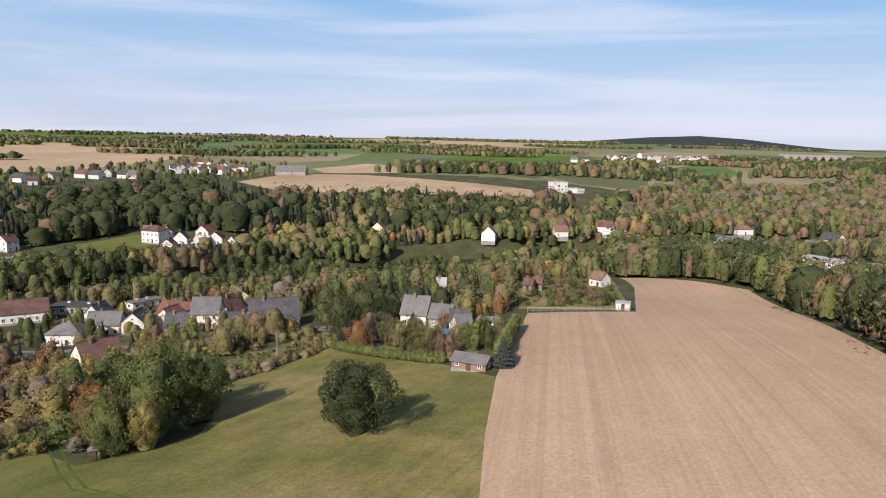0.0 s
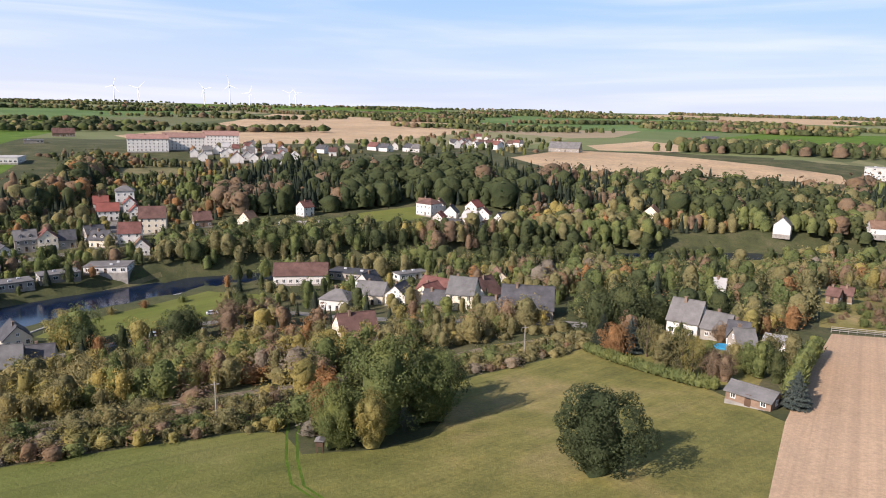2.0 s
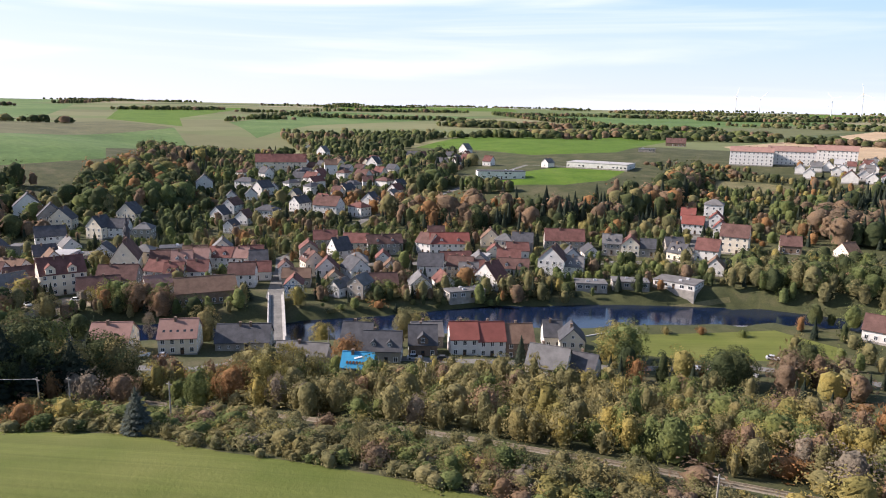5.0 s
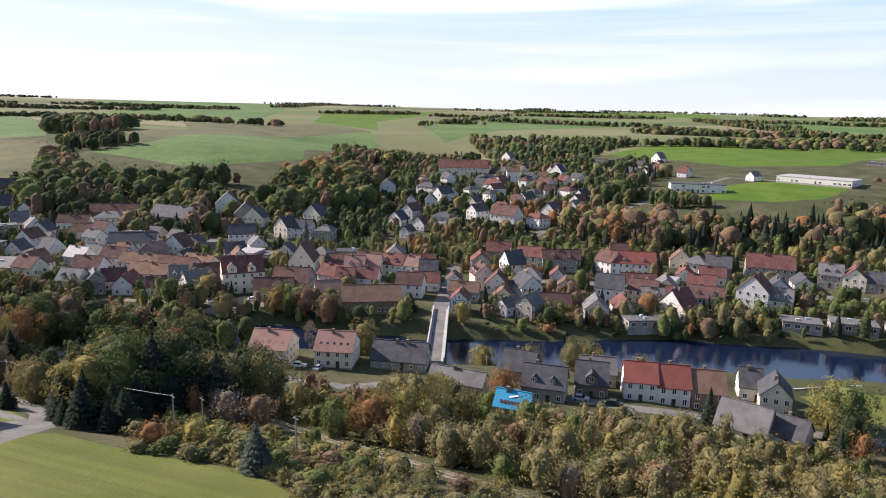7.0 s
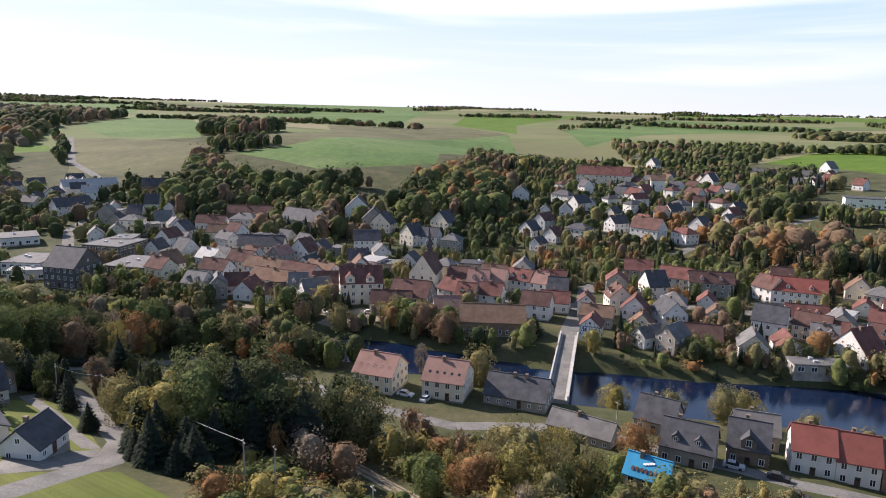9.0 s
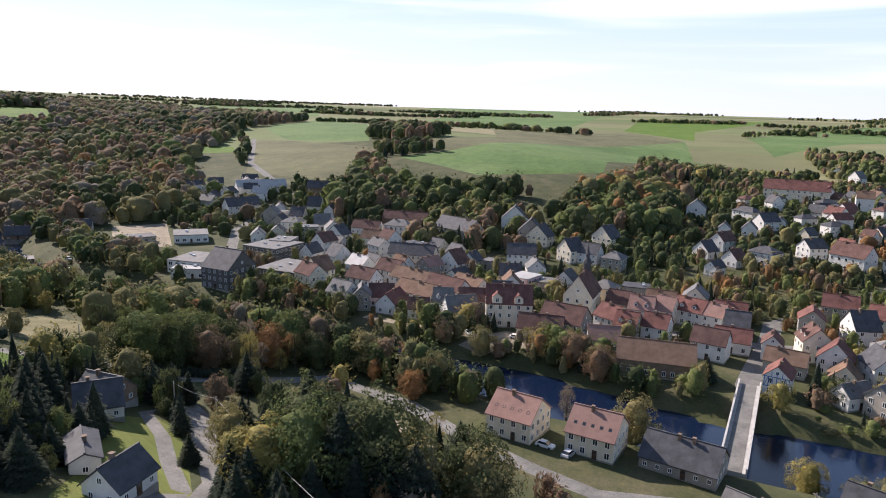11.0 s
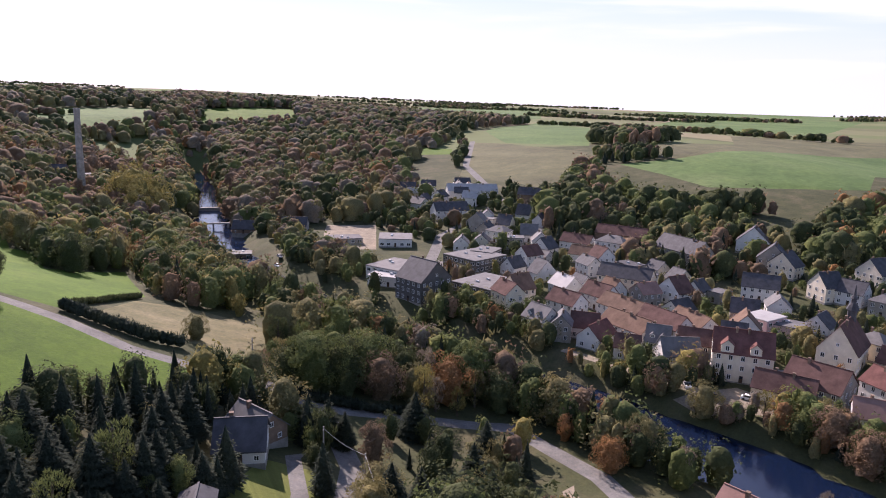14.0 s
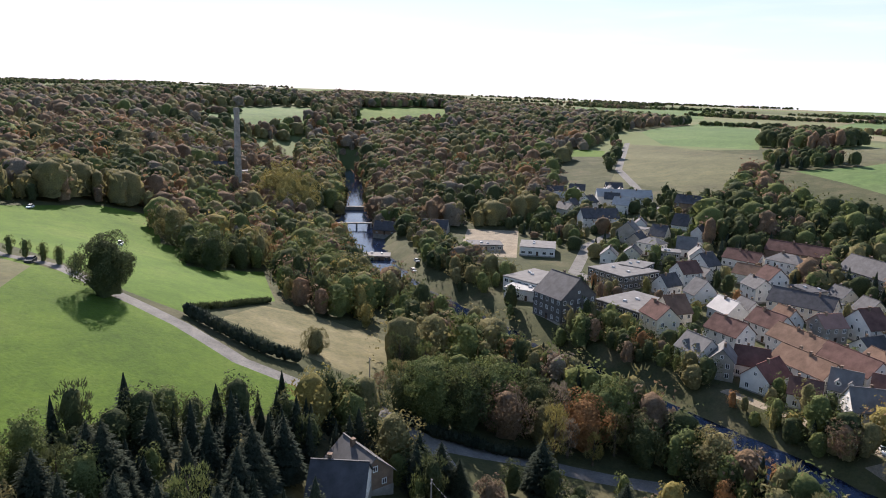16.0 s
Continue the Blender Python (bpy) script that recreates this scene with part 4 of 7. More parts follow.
house(-434.8, 129.9, 50, 16.1, 11, 7.2, "g", "B", "w")
house(-448.5, 160.2, 48, 11.2, 9, 4.2, "f", "S", "w")
house(-511.3, 163.9, 79, 11.3, 9, 4.2, "h", "S", "c")
house(-519.6, 176.6, 80, 7.5, 8, 4.2, "g", "B", "w")
house(-555.4, 148.1, 36, 12.8, 9, 4.2, "f", "R", "w")
house(-552.9, 131.9, 53, 9.5, 9, 4.2, "g", "S", "w")
house(-588.5, 163.6, 83, 10.1, 9, 8.8, "g", "O", "w")
house(-612.6, 151.3, 51, 10.7, 9, 4.2, "g", "B", "c")
house(-461.7, 178.6, 45, 6.0, 8, 4.2, "f", "G", "w")
house(-418.6, 4.6, 50, 10.4, 9, 6.4, "f", "S", "c")
house(-418.2, 14.3, 76, 9.9, 9, 5.6, "g", "S", "w")
house(-410.2, 26.4, 76, 9.3, 10, 5.8, "h", "G", "g")
house(-405.5, -17.0, 102, 13.8, 10, 5.8, "g", "S", "w")
house(-477.7, -38.0, 100, 15.2, 10, 5.8, "f", "S", "w")
house(-452.2, -22.7, 98, 13.6, 10, 5.8, "f", "S", "g")
house(-450.9, 18.1, 57, 12.8, 9, 5.8, "f", "S", "c")
house(-333.9, 200.5, 54, 8.8, 10, 5.8, "h", "G", "c")
house(-328.8, 208.3, 58, 10.6, 10, 5.8, "g", "S", "g")
house(-323.7, 229.5, 66, 20.0, 11, 5.8, "g", "R", "g")
house(-309.3, 249.0, 56, 9.4, 10, 5.8, "g", "G", "g")
house(-303.7, 256.2, 55, 8.7, 10, 5.8, "f", "R", "c")
house(-299.0, 263.3, 53, 7.6, 9, 4.2, "g", "S", "g")
house(-283.7, 200.5, 50, 11.6, 11, 8.8, "f", "B", "w")
house(-279.4, 209.1, 57, 7.9, 9, 5.8, "g", "G", "w")
house(-297.0, 277.5, 65, 8.9, 9, 4.2, "g", "S", "g")
house(-277.1, 166.9, 27, 13.8, 9, 4.2, "f", "R", "w")
house(-286.0, 181.9, 60, 13.6, 9, 5.8, "g", "B", "w")
house(-297.6, 161.4, 57, 11.5, 9, 5.8, "g", "B", "c")
house(-260.7, 205.9, 65, 12.9, 9, 2.9, "l", "G", "g")
house(-255.9, 222.4, 62, 15.1, 9, 2.9, "l", "G", "g")
house(-320.9, 181.8, 54, 7.6, 9, 2.9, "l", "W", "w")
house(-521.4, -192.7, 108, 14.7, 10, 5.8, "g", "S", "b")
house(-519.0, -238.9, 138, 36.0, 10, 5.8, "g", "W", "w")
house(-460.1, -214.3, 149, 22.3, 10, 5.8, "g", "S", "w")
house(-427.0, -156.2, 94, 11.2, 10, 5.8, "h", "G", "w")
house(-475.2, -251.7, 82, 13.1, 9, 4.2, "g", "S", "w")
house(-415.4, -100.8, 94, 10.7, 9, 4.2, "g", "O", "w")
house(-438.6, -95.1, 89, 15.0, 10, 5.8, "h", "G", "w")
house(-386.0, -65.8, 95, 22.2, 10, 5.8, "g", "S", "c")
house(-461.4, -100.2, 95, 27.1, 10, 4.2, "g", "B", "b")
house(-441.7, -60.8, 63, 27.0, 12, 6.4, "g", "S", "g")
house(-375.6, -115.3, 82, 7.8, 9, 4.2, "f", "S", "w")
house(-416.4, -121.7, 83, 10.2, 9, 4.2, "f", "S", "w")
house(-435.3, -113.1, 90, 16.5, 9, 4.2, "g", "B", "w")
house(-444.0, -15.8, 75, 12.3, 9, 5.8, "f", "S", "c")
house(-390.5, -37.3, 81, 7.6, 8, 4.2, "f", "S", "w")
house(-392.6, -29.2, 73, 6.0, 8, 4.2, "l", "G", "g")
house(-365.3, -6.1, 72, 9.6, 12, 5.8, "l", "W", "p")
house(-366.9, 1.3, 89, 10.5, 10, 4.2, "l", "G", "p")
house(-360.8, 28.0, 72, 9.1, 9, 5.8, "h", "G", "c")
house(-372.2, 39.5, 89, 10.4, 9, 4.2, "l", "S", "g")
house(-343.0, -48.3, 67, 19.2, 9, 5.8, "g", "O", "w")
house(-335.8, -31.1, 67, 18.1, 9, 5.8, "g", "B", "w")
house(-323.6, -38.5, 70, 18.4, 9, 5.8, "g", "O", "w")
house(-341.9, -23.3, 59, 15.6, 9, 5.8, "g", "O", "w")
house(-322.8, -16.6, 105, 10.2, 9, 5.8, "g", "B", "g")
house(-354.1, -63.1, 73, 12.3, 9, 5.8, "g", "B", "w")
house(-335.7, -67.7, 77, 12.7, 9, 5.8, "g", "B", "w")
house(-310.0, -56.4, 114, 6.8, 9, 5.8, "f", "G", "g")
house(-318.2, -51.8, 112, 9.3, 9, 4.2, "g", "B", "w")
house(-308.4, -32.6, 109, 7.7, 8, 4.2, "g", "B", "w")
house(-309.9, -64.0, 74, 9.6, 9, 5.8, "g", "G", "w")
house(-340.6, -91.4, 69, 10.3, 9, 5.8, "f", "O", "c")
house(-362.6, -82.3, 67, 10.9, 9, 4.2, "g", "W", "w")
house(-333.1, -149.0, 94, 16.8, 20, 5.8, "l", "G", "w")
house(-322.1, -142.9, 110, 14.6, 12, 4.2, "l", "W", "w")
house(-387.9, -196.5, 130, 17.3, 18, 4.2, "l", "G", "w")
house(-314.6, -118.7, 82, 14.5, 16, 8.8, "g", "S", "s")
house(-375.0, -136.1, 83, 20.2, 22, 5.8, "l", "G", "s")
house(-337.5, -103.9, 86, 19.5, 22, 5.8, "l", "G", "s")
house(-387.6, -138.0, 103, 10.7, 14, 5.8, "l", "G", "s")
house(-182.6, -52.5, 88, 9.4, 7, 2.9, "g", "G", "b")
house(-175.7, -47.4, 137, 8.3, 9, 2.9, "g", "S", "w")
house(-154.1, -28.6, 139, 4.3, 10, 2.9, "f", "S", "w", "nearhouse")
house(-149.0, -16.5, 182, 7.6, 6.4, 2.8, "g", "S", "w")
house(-341.9, 667.8, -17, 12.7, 9, 4.2, "g", "R", "w")
house(-325.5, 661.3, -19, 12.0, 9, 4.2, "g", "S", "w")
house(-330.9, 691.9, 26, 7.8, 9, 4.2, "f", "R", "w")
house(-305.8, 675.7, -23, 11.7, 9, 4.2, "g", "S", "w")
house(-297.7, 673.3, 24, 6.9, 9, 4.2, "g", "G", "w")
house(-341.7, 987.5, 19, 9.9, 9, 5.8, "g", "R", "w")
house(-297.7, 892.6, 19, 9.6, 9, 5.8, "f", "R", "w")
house(-240.0, 758.9, -30, 12.9, 9, 5.8, "g", "R", "w")
house(-253.9, 817.5, 18, 8.8, 9, 5.8, "f", "B", "w")
house(-167.6, 775.5, -2, 33.0, 14, 4.2, "g", "G", "g")
house(-363.0, 602.8, -14, 11.6, 9, 4.2, "g", "S", "w")
house(-343.8, 588.1, 31, 7.0, 9, 4.2, "g", "B", "w")
house(-353.1, 629.2, 30, 6.8, 9, 4.2, "f", "R", "w")
house(245.6, 1346.4, -10, 13.1, 10, 5.8, "g", "G", "w")
house(270.4, 1358.0, -11, 15.5, 10, 5.8, "g", "S", "w")
house(346.0, 1443.9, -13, 14.3, 10, 5.8, "f", "W", "w")
house(381.6, 1517.5, -14, 17.5, 10, 5.8, "g", "S", "w")
house(436.1, 1589.6, -15, 10.6, 9, 8.8, "f", "W", "w")
house(411.4, 1384.9, -17, 18.5, 10, 5.8, "g", "W", "w")
house(468.7, 1446.7, -18, 24.4, 10, 5.8, "g", "G", "w")
house(341.3, 1109.2, -17, 13.9, 10, 4.2, "g", "S", "w")
house(-652.4, 265.4, 30, 9.3, 9, 4.2, "g", "B", "w")
house(-658.7, 277.4, 25, 9.3, 9, 4.2, "f", "B", "w")
house(-592.7, 263.4, 40, 9.1, 9, 4.2, "g", "S", "c")
house(-587.9, 275.1, 28, 7.7, 9, 4.2, "f", "B", "w")
house(-687.5, 325.1, 26, 10.9, 9, 4.2, "f", "G", "w")
house(-534.3, 336.2, 24, 7.0, 9, 4.2, "f", "G", "w")
house(-607.2, 489.6, 53, 16.3, 12, 2.9, "l", "G", "g")
house(-721.7, 617.1, 51, 23.3, 12, 4.2, "g", "B", "b")
house(-622.7, 205.0, 40, 9.1, 9, 4.2, "f", "B", "c")
house(-590.2, 177.4, 48, 9.6, 9, 4.2, "g", "S", "w")
house(-856.7, 211.0, 36, 13.7, 9, 5.8, "f", "G", "w")
house(-939.9, 208.2, 80, 9.1, 9, 4.2, "f", "G", "w")
house(-563.0, 198.6, 43, 8.0, 9, 4.2, "g", "R", "w")
house(-486.2, 146.8, 49, 6.5, 8, 4.2, "g", "B", "w")
house(-486.2, 118.1, 50, 6.5, 8, 4.2, "f", "S", "c")
house(-413.4, 71.0, 57, 6.0, 8, 4.2, "f", "S", "w")
house(-443.5, 67.0, 50, 9.9, 8, 4.2, "f", "S", "w")
house(-619.5, 140.6, 35, 21.0, 12, 7.2, "g", "R", "w")
house(-618.4, 176.0, 30, 9.8, 9, 5.8, "g", "O", "c")
house(-541.4, 140.0, 41, 10.9, 9, 5.8, "g", "R", "w")
house(-500.0, 160.2, 41, 10.0, 9, 5.8, "h", "S", "c")
house(-495.0, 193.6, 27, 6.5, 8, 4.2, "f", "S", "w")
house(-553.6, 182.1, 40, 11.3, 9, 4.2, "g", "B", "w")
house(-509.5, -241.2, 127, 9.7, 9, 5.8, "g", "S", "w")
house(-326.6, -448.1, 137, 18.1, 14, 5.8, "g", "S", "b")
house(-462.1, -151.2, 106, 6.4, 9, 5.8, "f", "S", "w")
house(-466.3, -189.6, 124, 6.7, 9, 4.2, "f", "S", "w")
house(-326.9, -250.9, 142, 14.1, 9, 2.9, "l", "G", "b")
house(-363.5, -291.9, 127, 13.6, 10, 2.9, "g", "S", "b")
house(-377.4, -264.5, 128, 14.5, 10, 2.9, "g", "S", "g")
house(-371.9, -218.7, 144, 17.3, 12, 2.9, "l", "S", "g")
house(-338.0, -452.0, 150, 30.0, 12, 6.0, "l", "G", "g")
house(-306.0, -446.0, 160, 18.0, 11, 7.0, "l", "S", "b")
house(-203.5, 74.5, 62, 15.0, 6, 2.9, "g", "G", "g")
house(8.0, 362.0, 14, 20.0, 6.5, 2.6, "l", "W", "w")
house(-35.3, 1217.4, 2, 24.1, 9, 4.2, "g", "S", "w")

# ---- church, bridge, mill roof and other single works ----
church = house(-346, 21, 86, 11.0, 17, 7.0, "f", "B", "c", "church")


def tube(bm, x, y, z0, z1, r0, r1, sides=12, mat=0):
    v = []
    for z, r in ((z0, r0), (z1, r1)):
        v.append([bm.verts.new((x + r * math.cos(a * 2 * math.pi / sides), y + r * math.sin(a * 2 * math.pi / sides), z)) for a in range(sides)])
    for i in range(sides):
        bm.faces.new((v[0][i], v[0][(i + 1) % sides], v[1][(i + 1) % sides], v[1][i])).material_index = mat
    bm.faces.new(v[1]).material_index = mat
    bm.faces.new(v[0][::-1]).material_index = mat


bm = bmesh.new()
for z0, z1, r0, r1 in ((13, 18.5, 1.35, 1.35), (18.5, 19.6, 1.9, 1.5), (19.6, 20.8, 1.5, 0.8), (20.8, 22, 0.75, 0.75), (22, 23.0, 1.15, 0.7), (23.0, 26.5, 0.5, 0.03)):
    tube(bm, 6.0, 0, z0 - 1.5, z1 - 1.5, r0, r1, 8)
part("spire", done("spire", bm, [ROOF["S"]]), church, "dark slate spire with an open lantern")

blue_top = house(-173, 83, 62, 7.6, 5.2, 5.2, "g", "U", "g", "blue")
blue_rise = 0.42 * 5.2 * 1.25


def on_slope(u, v, w, h, mat, name):
    """A flat mark on the blue front slope: u along the eave, v up the slope."""
    bm = bmesh.new()
    box(bm, u - w / 2, -0.02, v - h / 2, u + w / 2, 0.02, v + h / 2)
    a = math.atan2(blue_rise, 2.6)
    part(name, done(name, bm, [mat]), blue_top, at=Matrix.Translation((0, -2.75, 5.2 + 0.3)) @ Matrix.Rotation(a - math.pi / 2, 4, "X"))


for i in range(7):
    on_slope(-2.4 + i * 0.8, 0.9, 0.5, 0.75, MAT["timber"], "lettering_bar")
for i in range(4):
    on_slope(-0.5 + i * 0.45, 2.1 + i * 0.16, 0.6, 0.34, MAT["white_paint"], "swoosh_mark")

# the road bridge: deck, parapets, piers
bridge = tagged(new("road_bridge"), "pale concrete road bridge with parapets over the river", "bridge")
bridge.matrix_basis = pose(-256, 73.9, 5.3, 0, 0, math.degrees(math.atan2(6.8, -52)))
bm = bmesh.new()
box(bm, -28, -2.95, -1.1, 28, 2.95, 0.0)
part("deck", done("deck", bm, [MAT["concrete"]]), bridge)
bm = bmesh.new()
box(bm, -28, -1.9, 0.004, 28, 1.9, 0.06)
part("carriageway", done("carriageway", bm, [MAT["asphalt"]]), bridge, "grey asphalt carriageway")
for side in (-1, 1):
    bm = bmesh.new()
    box(bm, -28, side * 2.8 - 0.15, 0.0, 28, side * 2.8 + 0.15, 1.05)
    box(bm, -28, side * 2.8 - 0.22, 1.05, 28, side * 2.8 + 0.22, 1.2)
    part("parapet", done("parapet", bm, [MAT["concrete"]]), bridge)
for px in (-9, 9):
    bm = bmesh.new()
    box(bm, px - 0.8, -2.6, -7.5, px + 0.8, 2.6, -1.1)
    part("pier", done("pier", bm, [MAT["stone"]]), bridge)
FOOT.append((-256, 73.9, math.atan2(6.8, -52), 30, 6))

# brick stack of the old works
stack = tagged(new("factory_chimney"), "tall slender grey-brown brick factory chimney", "chimney")
stack.matrix_basis = pose(-326, -408, ground_z(-326, -408))
bm = bmesh.new()
tube(bm, 0, 0, -1, 53, 2.5, 1.75, 18)
part("shaft", done("shaft", bm, [MAT["stone"]]), stack)
bm = bmesh.new()
tube(bm, 0, 0, 53, 56.5, 1.95, 1.9, 18)
part("crown", done("crown", bm, [MAT["stone"]]), stack)
FOOT.append((-326, -408, 0, 5, 5))

# weir and footbridge down the river
weir = tagged(new("weir"), "low weir sill with white water below it", "weir", kind="structure")
for k, (x, y, wide, mat, z0, z1, name) in enumerate(((-366, -327, 1.6, MAT["stone"], 2.4, 3.2, "footbridge_deck"), (-405, -388, 3.0, MAT["stone"], 0.0, 2.4, "sill"))):
    bm = bmesh.new()
    box(bm, -19, -wide / 2, z0, 19, wide / 2, z1)
    part(name, done(name, bm, [mat]), weir, at=pose(x, y, 0, 0, 0, -31))
for k in (-9, 0, 9):
    bm = bmesh.new()
    box(bm, -0.5, -0.7, -2, 0.5, 0.7, 2.4)
    part("pier", done("pier", bm, [MAT["stone"]]), weir, at=pose(-366 + k * math.cos(radians(31)), -327 - k * math.sin(radians(31)), 0, 0, 0, -31))
bm = bmesh.new()
box(bm, -13, -9, -0.6, 13, 2, 0.25)
part("white_water", done("white_water", bm, [foam]), weir, "churned white water", at=pose(12, 408, 0.4, 0, 0, 30))
FOOT.append((12, 408, radians(30), 16, 10))

# viaduct far up the valley
viaduct = tagged(new("railway_viaduct"), "long pale stone railway viaduct with round arches", "bridge")
va, vb = Vector((640, 1330)), Vector((735, 1310))
vz = ground_z(*((va + vb) / 2)) + 4
viaduct.matrix_basis = pose(va.x, va.y, vz, 0, 0, math.degrees(math.atan2(vb.y - va.y, vb.x - va.x)))
span = (vb - va).length / 7
bm = bmesh.new()
box(bm, -14, -3, 14, span * 7 + 14, 3, 17)
part("deck", done("deck", bm, [MAT["stone"]]), viaduct)
for i in range(8):
    bm = bmesh.new()
    prism(bm, [(i * span - 2, -6), (i * span + 2, -6), (i * span + 2, 8), (i * span + 5, 12), (i * span + span / 2, 14), (i * span - span / 2, 14), (i * span - 5, 12), (i * span - 2, 8)], -2.6, 2.6)
    part("pier", done("pier", bm, [MAT["stone"]]), viaduct)

# wind turbines on the skyline
def turbine(x, y, hub, spin):
    t = tagged(new("wind_turbine"), "slender white wind turbine at rest on the skyline", "wind turbine", group="wind turbines")
    t.matrix_basis = pose(x, y, ground_z(x, y), 0, 0, 25)
    bm = bmesh.new()
    tube(bm, 0, 0, -2, hub, 2.2, 1.2, 10)
    part("tower", done("tower", bm, [MAT["white_paint"]]), t)
    bm = bmesh.new()
    box(bm, -1.6, -4, hub - 1.5, 1.6, 4, hub + 1.8)
    part("nacelle", done("nacelle", bm, [MAT["white_paint"]]), t)
    for k in range(3):
        bm = bmesh.new()
        prism(bm, [(-1.0, 0), (1.2, 0), (1.6, 6), (0.3, 36), (-0.3, 36)], -0.3, 0.3)
        part("blade", done("blade", bm, [MAT["white_paint"]]), t, at=pose(0, -4.6, hub, 0, spin + 120 * k, 0))


for k, (dx, dy, far, hub) in enumerate(((-0.727, 0.687, 3100, 70), (-0.707, 0.707, 3000, 62), (-0.649, 0.761, 3400, 70), (-0.624, 0.782, 2900, 82), (-0.604, 0.797, 3300, 58), (-0.562, 0.827, 3600, 62), (-0.555, 0.832, 3700, 64))):
    turbine(dx * far, dy * far, hub, 17 + 31 * k)

# hedges
def hedge(points, wide, tall, leaf, label):
    rng = np.random.RandomState(int(abs(points[0][0]) * 10))
    pieces = []
    for (ax, ay), (bx, by) in zip(points[:-1], points[1:]):
        n = max(1, int(math.hypot(bx - ax, by - ay) / (wide * 0.6)))
        t = (np.arange(n) + 0.5) / n
        c = np.c_[ax + (bx - ax) * t, ay + (by - ay) * t]
        z = height(c[:, 0], c[:, 1])
        c3 = np.c_[c, z + tall * 0.5]
        r = np.full(n, wide * 0.62) * rng.uniform(0.85, 1.15, n)
        pieces.append(cards(rng, c3, r, n * 60, 0.26, 0.5, tall / wide * 0.85))
        for q, k in zip(c3, r):
            v, f = ball(rng, np.zeros(3), 1.0, 1)
            pieces.append((v * [k * 0.85, k * 0.85, tall * 0.5] + q, f))
    tagged(new("hedge", mesh_from("hedge", *join(pieces), [LEAF[leaf]])), label, "hedge")


# cars
def car(x, y, rot, paint, word):
    c = tagged(new("car"), f"{word} parked car on tarmac or grass", "car", group="parked cars")
    c.matrix_basis = pose(x, y, ground_z(x, y), 0, 0, rot)
    bm = bmesh.new()
    prism(bm, [(-2.1, 0.25), (2.1, 0.25), (2.15, 0.7), (1.95, 0.85), (-2.0, 0.95), (-2.15, 0.6)], -0.86, 0.86)
    part("body", done("body", bm, [paint]), c)
    bm = bmesh.new()
    prism(bm, [(-1.7, 0.9), (1.0, 0.88), (0.35, 1.4), (-1.2, 1.42)], -0.76, 0.76)
    part("cabin", done("cabin", bm, [glass]), c, "dark glazed cabin")
    bm = bmesh.new()
    box(bm, -1.2, -0.7, 1.42, 0.3, 0.7, 1.47)
    part("car_roof", done("car_roof", bm, [paint]), c)
    for wx in (-1.3, 1.3):
        for wy in (-0.8, 0.8):
            bm = bmesh.new()
            tube(bm, 0, 0, -0.1, 0.1, 0.32, 0.32, 12)
            part("wheel", done("wheel", bm, [MAT["black_paint"]]), c, at=pose(wx, wy, 0.32, 90))


SILVER = coated("silver_paint", (0.5, 0.5, 0.52), 0.03, 0.3, 0.3, 0.6)
for x, y, rot, paint, word in ((-180, -280, 60, "white_paint", "white"), (-197, -224, 70, "white_paint", "white"), (-297, -10, 30, "white_paint", "white"), (-294, -1, 100, "black_paint", "black"),
                               (-303, -10, 20, "black_paint", "dark"), (-299, 6, 95, "white_paint", "white"), (-192.0, 104, 68, None, "silver"), (-188.2, 111.5, 68, "black_paint", "black"),
                               (-220.5, 31.5, 75, "white_paint", "white"), (-218.6, 37, 160, None, "silver"), (-332, -208, 40, "white_paint", "white"), (-334, -203, 40, None, "silver"), (-336, -198, 40, "black_paint", "black"),
                               (-339, -194, 40, "white_paint", "white"), (-343, -191, 40, "black_paint", "dark"), (-346, -196, 40, None, "silver"), (-158, -163, 60, "black_paint", "dark"), (-163, 190, 30, "white_paint", "white"), (-168, 186, 40, None, "silver"), (-159, 195, 35, "white_paint", "white"), (-180, 112, 65, "black_paint", "dark"), (-169, 214, 50, None, "silver"), (-316, -210, 70, "black_paint", "dark"), (-322, -214, 70, "white_paint", "white"), (-327, -218, 70, None, "silver"), (-318, -222, 70, "white_paint", "white")):
    car(x, y, rot, MAT[paint] if paint else SILVER, word)

# poles, hunting stand, pool, railway
def pole(x, y, tall):
    p = tagged(new("utility_pole"), "weathered wooden utility pole with a crossbar", "pole", group="utility poles")
    p.matrix_basis = pose(x, y, ground_z(x, y), 0, 0, 40)
    bm = bmesh.new()
    tube(bm, 0, 0, -0.5, tall, 0.16, 0.11, 8)
    part("shaft", done("shaft", bm, [MAT["stone"]]), p)
    bm = bmesh.new()
    box(bm, -0.7, -0.06, tall - 0.5, 0.7, 0.06, tall - 0.36)
    part("crossbar", done("crossbar", bm, [MAT["stone"]]), p)


for x, y, tall in ((-41, 170, 7.5), (-26, 189, 8), (-77, 107, 7), (-175, 53, 8), (-147, 23, 8), (-136, 40, 8), (-208, -86, 7), (-205, 82, 9), (-188, 62, 8), (-160, 96, 8)):
    pole(x, y, tall)

def wire(a, b, sag):
    """A slack cable between two points."""
    line = bpy.data.curves.new("overhead_wire", "CURVE")
    line.dimensions, line.bevel_depth, line.bevel_resolution = "3D", 0.022, 1
    spline = line.splines.new("POLY")
    spline.points.add(12)
    for i, p in enumerate(spline.points):
        t = i / 12
        q = Vector(a).lerp(Vector(b), t)
        p.co = (q.x, q.y, q.z - sag * 4 * t * (1 - t), 1)
    line.materials.append(MAT["metal"])
    tagged(new("overhead_wire", line), "pale slack overhead wire between wooden poles", "wire", group="overhead wires")


